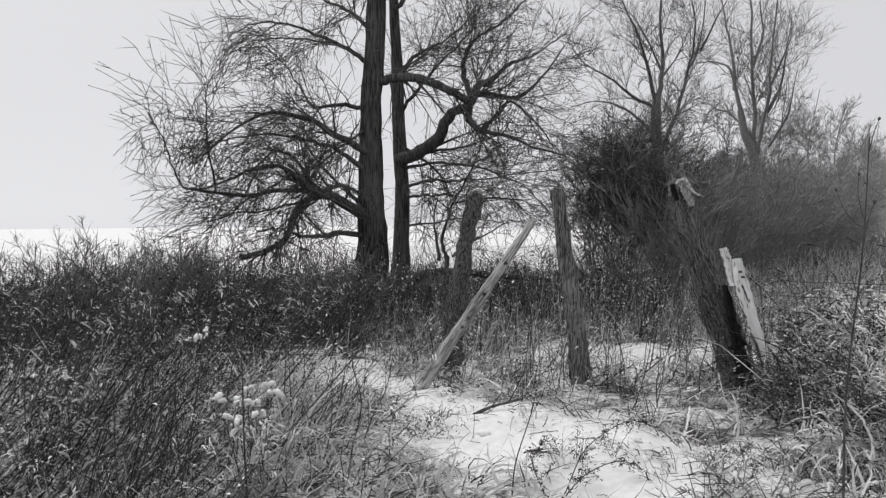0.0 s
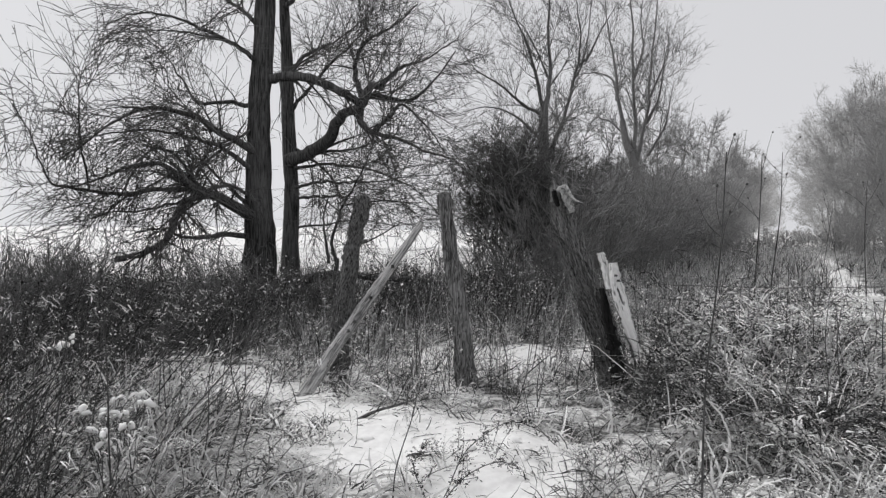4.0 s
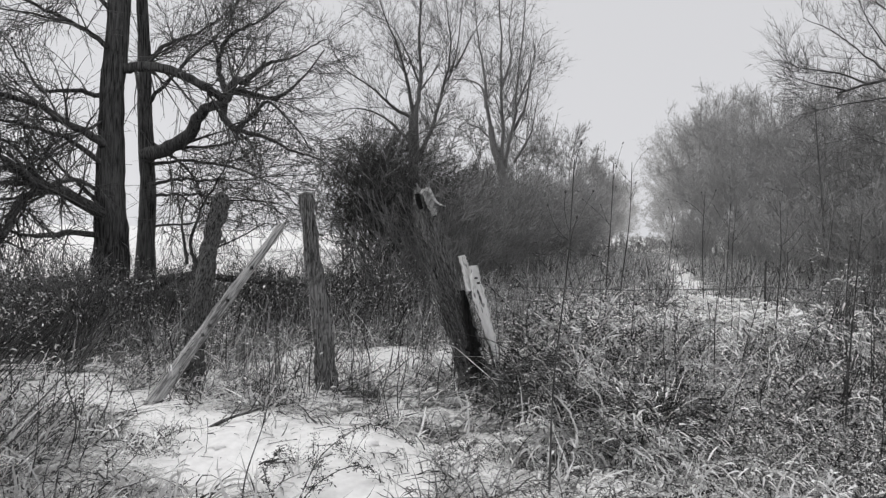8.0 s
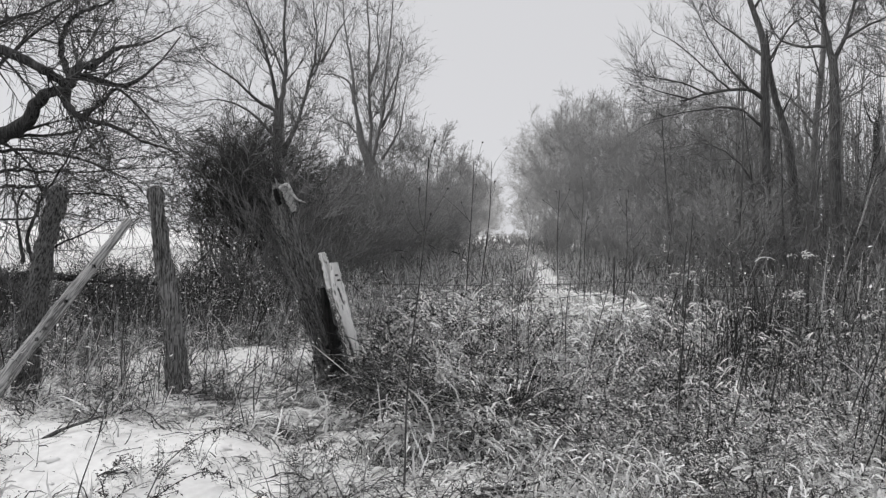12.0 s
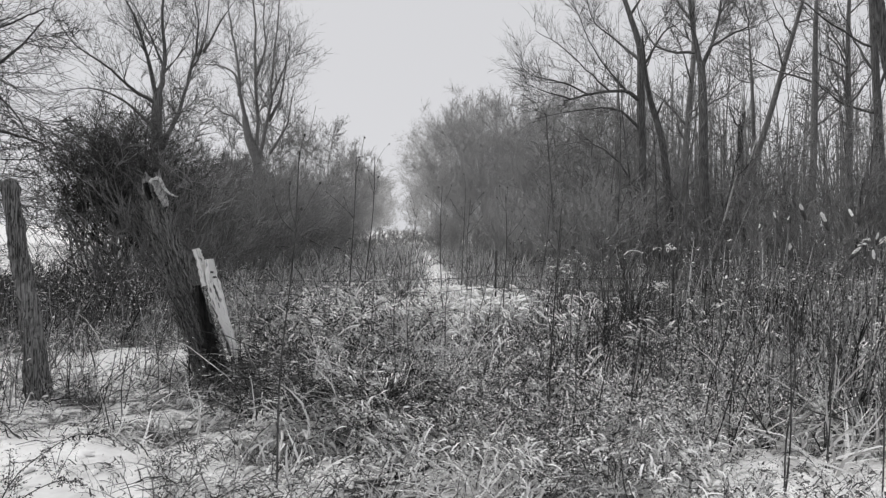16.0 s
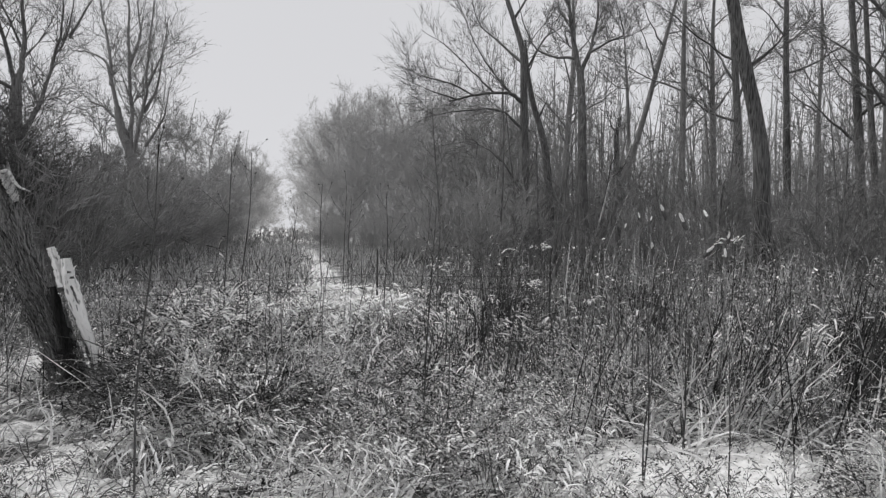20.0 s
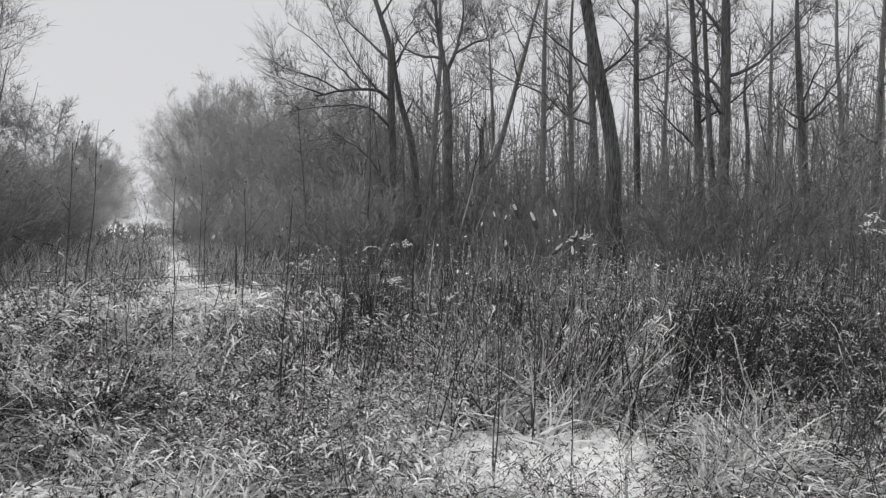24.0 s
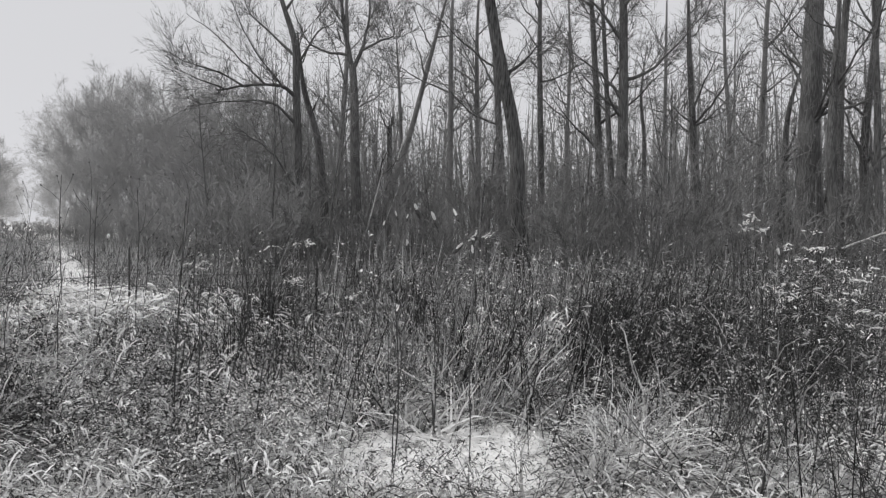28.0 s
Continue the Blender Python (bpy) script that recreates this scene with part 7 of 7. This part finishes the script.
# leafy sprigs bent down over the snow
for pts in (((0.62, 3.95, 0.0), (0.82, 4.3, 0.13), (1.1, 4.55, 0.19), (1.32, 4.65, 0.16), (1.48, 4.66, 0.09)), ((0.64, 4.0, 0.0), (0.78, 4.1, 0.09), (1.0, 4.2, 0.1), (1.15, 4.2, 0.05)), ((0.55, 4.0, 0.0), (0.5, 4.2, 0.12), (0.62, 4.45, 0.14))):
    q = smooth(pts, 16)
    q[:, 2] = np.maximum(height(q[:, 0], q[:, 1]) + 0.012, q[:, 2] + height(q[:, 0], q[:, 1]))
    t = thing("leafy_sprig", q[0], "dark withered leafy sprig bent over the snow", "weed")
    h = Heap()
    tubes(h, q[None], np.linspace(0.004, 0.0015, 16)[None], 5)
    b, br = spawn(rk, q[None], np.linspace(0.004, 0.0015, 16)[None], 16, 0.1, 1, 45, 0.11, 5, 0.12, -0.02, 0.6, 0.001)
    tubes(h, b, br, 3)
    part("stem", h, WEED, t)
    h = Heap()
    c = np.concatenate([q.repeat(7, 0), b.reshape(-1, 3).repeat(3, 0)])
    c = c[rk.random(len(c)) < 0.55]
    flecks(h, c + rk.normal(size=c.shape) * 0.012, 0.007 + 0.009 * rk.random(len(c)), rk)
    tagged(part("leaves", h, LEAF, t), kind="stuff")
for az, d, n, low, high in (((-42, -6), (3.6, 7.5), 34, 0.55, 1.1), ((28, 46), (5, 10), 22, 0.7, 1.25), ((46, 72), (4.5, 9), 34, 0.7, 1.4), ((72, 100), (4.5, 8), 30, 0.8, 1.4), ((-4, 24), (6, 10), 18, 0.4, 0.9)):
    for q in keep(scatter(rk, n, az, d), rk):
        up = np.array([rk.normal() * 0.1 + 0.06, rk.normal() * 0.1, 1.0]) * (low + (high - low) * rk.random())
        tall_weed(rk, q, q + up, 0.004 + 0.002 * rk.random(), "dead weed stalk with withered seed heads", 4, 0.2)
tall_weed(rk, (2.00, 3.65, 0.06), (2.11, 3.60, 1.89), 0.0065)
tall_weed(rk, (4.53, 7.30, 0.47), (4.60, 7.26, 2.31), 0.009)
tall_weed(rk, (4.93, 7.65, 0.55), (5.04, 7.57, 2.36), 0.009)
tall_weed(rk, (5.72, 7.12, 0.41), (5.73, 7.11, 2.01), 0.008)
tall_weed(rk, (6.28, 7.32, 0.35), (6.32, 7.28, 1.86), 0.007)
tall_weed(rk, (5.85, 8.25, 0.29), (6.06, 8.11, 1.76), 0.006)
tall_weed(rk, (5.70, 7.13, 0.34), (5.44, 7.32, 1.49), 0.005)
tall_weed(rk, (5.75, 5.10, 0.36), (5.74, 5.11, 1.41), 0.008)
tall_weed(rk, (6.35, 6.60, 0.41), (6.41, 6.55, 1.32), 0.007)
tall_weed(rk, (6.63, 6.34, 0.56), (6.74, 6.23, 1.91), 0.006)
tall_weed(rk, (4.06, 1.86, 0.11), (4.06, 1.86, 1.02), 0.006)
tall_weed(rk, (4.87, 2.03, 0.24), (4.88, 2.02, 0.95), 0.006)
tall_weed(rk, (5.04, 2.77, 0.22), (5.05, 2.76, 0.62), 0.007)
tall_weed(rk, (4.01, 3.55, 0.06), (4.07, 3.50, 1.62), 0.007)
tall_weed(rk, (5.96, 6.23, 0.48), (5.98, 6.22, 1.88), 0.008)
tall_weed(rk, (6.18, 7.34, 0.52), (6.24, 7.29, 1.88), 0.007)
tall_weed(rk, (4.80, 2.63, 0.11), (4.82, 2.61, 0.72), 0.006)
tall_weed(rk, (4.09, 1.88, -0.02), (4.09, 1.88, 1.13), 0.006)
tall_weed(rk, (4.92, 2.03, 0.08), (4.93, 2.02, 0.87), 0.006)
tall_weed(rk, (4.21, 1.45, -0.02), (4.20, 1.45, 0.82), 0.005)
tall_weed(rk, (4.73, 3.38, 0.07), (4.81, 3.28, 0.63), 0.006)
tall_weed(rk, (4.58, -0.05, 0.10), (4.58, -0.06, 1.07), 0.007)
tall_weed(rk, (6.94, 0.42, 0.38), (6.96, 0.31, 1.38), 0.007)
tall_weed(rk, (7.38, 0.92, 0.48), (7.41, 0.76, 1.31), 0.007)
tall_weed(rk, (7.48, -0.01, 1.03), (7.48, -0.00, 1.26), 0.008)
tall_weed(rk, (-0.65, 4.96, 0.00), (-0.59, 4.97, 0.89), 0.006)
tall_weed(rk, (-0.59, 5.07, 0.05), (-0.36, 5.09, 0.62), 0.006)
tall_weed(rk, (0.36, 3.98, -0.01), (0.50, 3.97, 0.59), 0.005)
tall_weed(rk, (1.92, 7.77, 0.05), (1.84, 7.79, 0.53), 0.009)
tall_weed(rk, (0.73, 7.97, -0.03), (0.71, 7.97, 0.53), 0.007)
tall_weed(rk, (-0.79, 4.73, 0.03), (-0.73, 4.74, 0.62), 0.005)
tall_weed(rk, (-1.65, 4.51, 0.18), (-1.51, 4.56, 0.85), 0.007)
tall_weed(rk, (-2.42, 4.94, 0.31), (-2.18, 5.05, 0.99), 0.006)
tall_weed(rk, (-2.71, 4.78, 0.42), (-2.55, 4.87, 1.08), 0.006)
tall_weed(rk, (-4.95, 12.02, 0.53), (-4.94, 12.02, 1.67), 0.01)
tall_weed(rk, (-0.36, 4.59, 0.07), (-0.32, 4.59, 0.32), 0.004)
tall_weed(rk, (-1.68, 3.85, 0.13), (-1.52, 3.92, 0.63), 0.006)


# a dark crowded clump of stalks, with a bent leaf under snow
for place, wide, tall, n in (((6.55, 4.85), 0.1, 1.1, 46), ((7.55, 3.7), 0.14, 1.0, 40), ((5.35, 4.35), 0.08, 0.75, 26)):
    c = np.array([*place, float(height(np.array(place[0]), np.array(place[1])))])
    t = thing("weed_clump", c, "dark crowded clump of dead weed stalks", "weed", "weed clumps")
    for i in range(n):
        foot = c + rk.normal(size=3) * [wide, wide, 0]
        h = Heap()
        q = grow(rk, foot[None], rk.normal(size=(1, 3)) * 0.09 + [0.02, 0, 1], tall * (0.45 + 0.6 * rk.random()), 7, 0.05)
        tubes(h, q, np.linspace(0.007, 0.003, 7)[None] * (0.6 + 0.7 * rk.random()), 4)
        b, br = spawn(rk, q, np.full((1, 7), 0.004), 5, 0.3, 1, 30, tall * 0.16, 4, 0.12, 0.04, 0.6, 0.0015)
        blades(h, b, br * 1.5, rk, 0.5)
        part("stalk", h, REED, t)
    if tall > 1:
        h = Heap()
        q = smooth([c + [-0.08, 0.05, tall * 1.1], c + [-0.02, 0.02, tall * 1.14], c + [0.05, -0.03, tall * 1.14], c + [0.1, -0.06, tall * 1.11]], 12)
        tubes(h, q[None] + rk.normal(size=(1, 12, 3)) * 0.002, np.array([[0.003, 0.007, 0.008, 0.005, 0.004, 0.006, 0.004, 0.005, 0.003, 0.004, 0.003, 0.001]]), 6, (rk.normal(size=(12, 6)) * 0.2)[None])
        part("snow_arc", h, SNOW, t, "snow lying along a bent leaf")
# a pale dead stem leaning in the brush and a pale broken stump
for name, label, pts, r0, r1 in (("dead_stem", "pale barkless dead stem leaning in the brush", [(17.08, 10.92, -0.02), (17.18, 10.77, 0.76), (17.33, 10.54, 1.70), (17.45, 10.34, 2.63), (17.50, 10.26, 3.0)], 0.036, 0.013),
                                 ("dead_stem", "pale thin dead stem leaning in the brush", [(16.9, 10.3, -0.02), (17.0, 10.2, 0.7), (17.2, 9.98, 1.6), (17.4, 9.7, 2.5)], 0.014, 0.005),
                                 ("broken_stump", "pale broken stump of a thin tree", [(20.57, 8.72, -0.05), (20.58, 8.70, 1.25), (20.60, 8.66, 2.2), (20.63, 8.60, 2.8)], 0.07, 0.03)):
    q = smooth(pts, 16)
    t = thing(name, q[0], label, "stump" if "stump" in name else "branch")
    h = Heap()
    tubes(h, q[None], np.linspace(r0, r1, 16)[None], 8, (rk.normal(size=(16, 8)) * 0.12)[None])
    part("wood", h, POLE_WOOD if "stem" in name else WOOD, t)
    a, ar = spawn(rk, q[None], np.linspace(r0, r1, 16)[None], 4, 0.4, 1, 40, 0.5, 6, 0.1, 0.02, 0.5, 0.004)
    for b, br in zip(a, ar):
        h = Heap()
        tubes(h, b[None], br[None], 4)
        part("side_twig", h, WOOD, t)


def cattail(r, head, size):
    """A reed with a frosted fluffy head."""
    head = np.array(head, float)
    base = head + [r.normal() * 0.08, r.normal() * 0.08, 0]
    base[2] = float(height(base[0], base[1]))
    t = thing("cattail", base, "cattail reed with a frosted fluffy seed head", "cattail", "cattails")
    l = smooth([base, base + (head - base) * 0.5 + [0.02, 0, 0], head], 10)
    h = Heap()
    tubes(h, l[None], np.linspace(0.005, 0.003, 10)[None], 5)
    part("stalk", h, STRAW_DULL, t)
    axis = unit(np.array([r.normal() * 0.4, r.normal() * 0.4, 1.0]))
    q = head + axis * np.linspace(-size, size, 10)[:, None]
    w = size * 0.3 * np.sin(np.linspace(0.25, 2.95, 10)) ** 0.6
    h = Heap()
    tubes(h, q[None], w[None], 10, (r.normal(size=(10, 10)) * 0.12)[None])
    head_ob = part("seed_head", h, HEAD, t, "brown cattail head")
    q2 = head + axis * np.linspace(-size * 0.2, size * 1.12, 8)[:, None] + np.array([-0.009, -0.001, 0.009])
    h = Heap()
    tubes(h, q2[None], (size * 0.2 * np.sin(np.linspace(0.5, 2.9, 8)) ** 0.6)[None], 10, (r.normal(size=(8, 10)) * 0.15)[None])
    part("frost_cap", h, FLUFF, head_ob, "white frosted fluff")
    h = Heap()
    n = 5
    grass(r, h, base + r.normal(size=(n, 3)) * [0.02, 0.02, 0], 1.0, -0.06, 0.007, 8, 0.15)
    part("leaf_blade", h, STRAW_DULL, t)


for p, size in (((5.84, 2.90, 1.57), 0.030), ((5.57, 2.55, 1.60), 0.048), ((5.55, 2.38, 1.53), 0.052), ((5.62, 2.23, 1.57), 0.046), ((5.54, 2.62, 1.32), 0.044), ((5.63, 2.22, 1.31), 0.044),
                ((5.68, 2.11, 1.28), 0.042), ((5.96, 3.10, 1.49), 0.026), ((5.88, 2.82, 1.55), 0.024), ((5.87, 2.17, 1.41), 0.034), ((6.98, -0.02, 1.29), 0.034)):
    cattail(rk, p, size * 1.2)


def snowy_weed(r, top, spread, n=9, cap=1.0, label="bushy dead weed topped with caps of snow"):
    """A branching weed whose flat tops hold lumps of snow."""
    top = np.array(top, float)
    base = np.array([top[0], top[1], float(height(top[0], top[1]))])
    t = thing("snowy_weed", base, label, "weed", "snow-topped weeds")
    ends = top + r.normal(size=(n, 3)) * [spread, spread, spread * 0.5]
    for e in ends:
        h = Heap()
        q = smooth([base + r.normal(size=3) * [0.03, 0.03, 0], (base + e) / 2 + r.normal(size=3) * 0.03, e], 8)
        tubes(h, q[None], np.linspace(0.004, 0.0015, 8)[None], 5)
        b, br = spawn(r, q[None], np.linspace(0.004, 0.0015, 8)[None], 9, 0.5, 1, 45, spread * 0.9, 4, 0.2, 0.05, 0.6, 0.001)
        tubes(h, b, br, 3)
        st = part("stalk", h, WEED, t)
        h = Heap()
        flecks(h, b[:, -1].repeat(7, 0) + r.normal(size=(len(b) * 7, 3)) * 0.022, 0.010, r)
        tagged(part("seed_spray", h, STRAW_DULL, st), kind="stuff")
        h = Heap()
        k, m, fat = (8, 3, 0.0105) if cap > 1 else (6, 7, 0.0045)
        seat = e + r.normal(size=(m, 3)) * [spread * (0.12 if cap > 1 else 0.28), spread * (0.12 if cap > 1 else 0.28), 0.008] + [0, 0, 0.004]
        arc = grow(r, seat, r.normal(size=(m, 3)) * [1, 1, 0.12] + [0, 0, 0.18], cap * (0.022 + 0.035 * r.random(m)), k, 0.2, -0.16)
        tubes(h, arc, cap * fat * np.sin(np.linspace(0.2, 2.94, k))[None] ** 0.7 * (0.5 + 0.8 * r.random((m, 1))), 7, r.normal(size=(m, k, 7)) * 0.14)
        tagged(part("snow_cap", h, SNOW, st, "small soft clots of white snow"), kind="stuff")
    return t


snowy_weed(rk, (-1.17, 4.14, 0.46), 0.09, 6, 1.5)
snowy_weed(rk, (-1.15, 4.45, 0.51), 0.05, 3, 1.5)
snowy_weed(rk, (-1.89, 5.70, 0.66), 0.04, 4, 1.35)
snowy_weed(rk, (-0.84, 4.52, 0.20), 0.05, 5, 1.0)
snowy_weed(rk, (-2.33, 4.42, 0.60), 0.12, 7, 1.0)
snowy_weed(rk, (7.47, 0.18, 1.55), 0.09, 8, 1.0)
snowy_weed(rk, (7.48, -0.31, 1.34), 0.12, 8, 1.0)
snowy_weed(rk, (6.48, -0.53, 1.14), 0.14, 9, 1.0)
snowy_weed(rk, (6.48, -0.13, 1.02), 0.12, 8, 1.0)
snowy_weed(rk, (5.47, -0.61, 0.98), 0.14, 9, 1.0)
snowy_weed(rk, (6.83, 4.60, 1.30), 0.06, 5, 1.0)
snowy_weed(rk, (5.96, 4.09, 0.95), 0.08, 6, 1.0)
snowy_weed(rk, (6.08, 5.44, 1.06), 0.06, 5, 1.0)
snowy_weed(rk, (6.24, 3.71, 0.78), 0.09, 6, 1.0)
snowy_weed(rk, (4.47, -0.51, 0.43), 0.12, 8, 1.0)
snowy_weed(rk, (5.61, 6.57, 0.43), 0.15, 8, 1.0)
snowy_weed(rk, (7.79, 2.99, 1.38), 0.06, 5, 1.0)
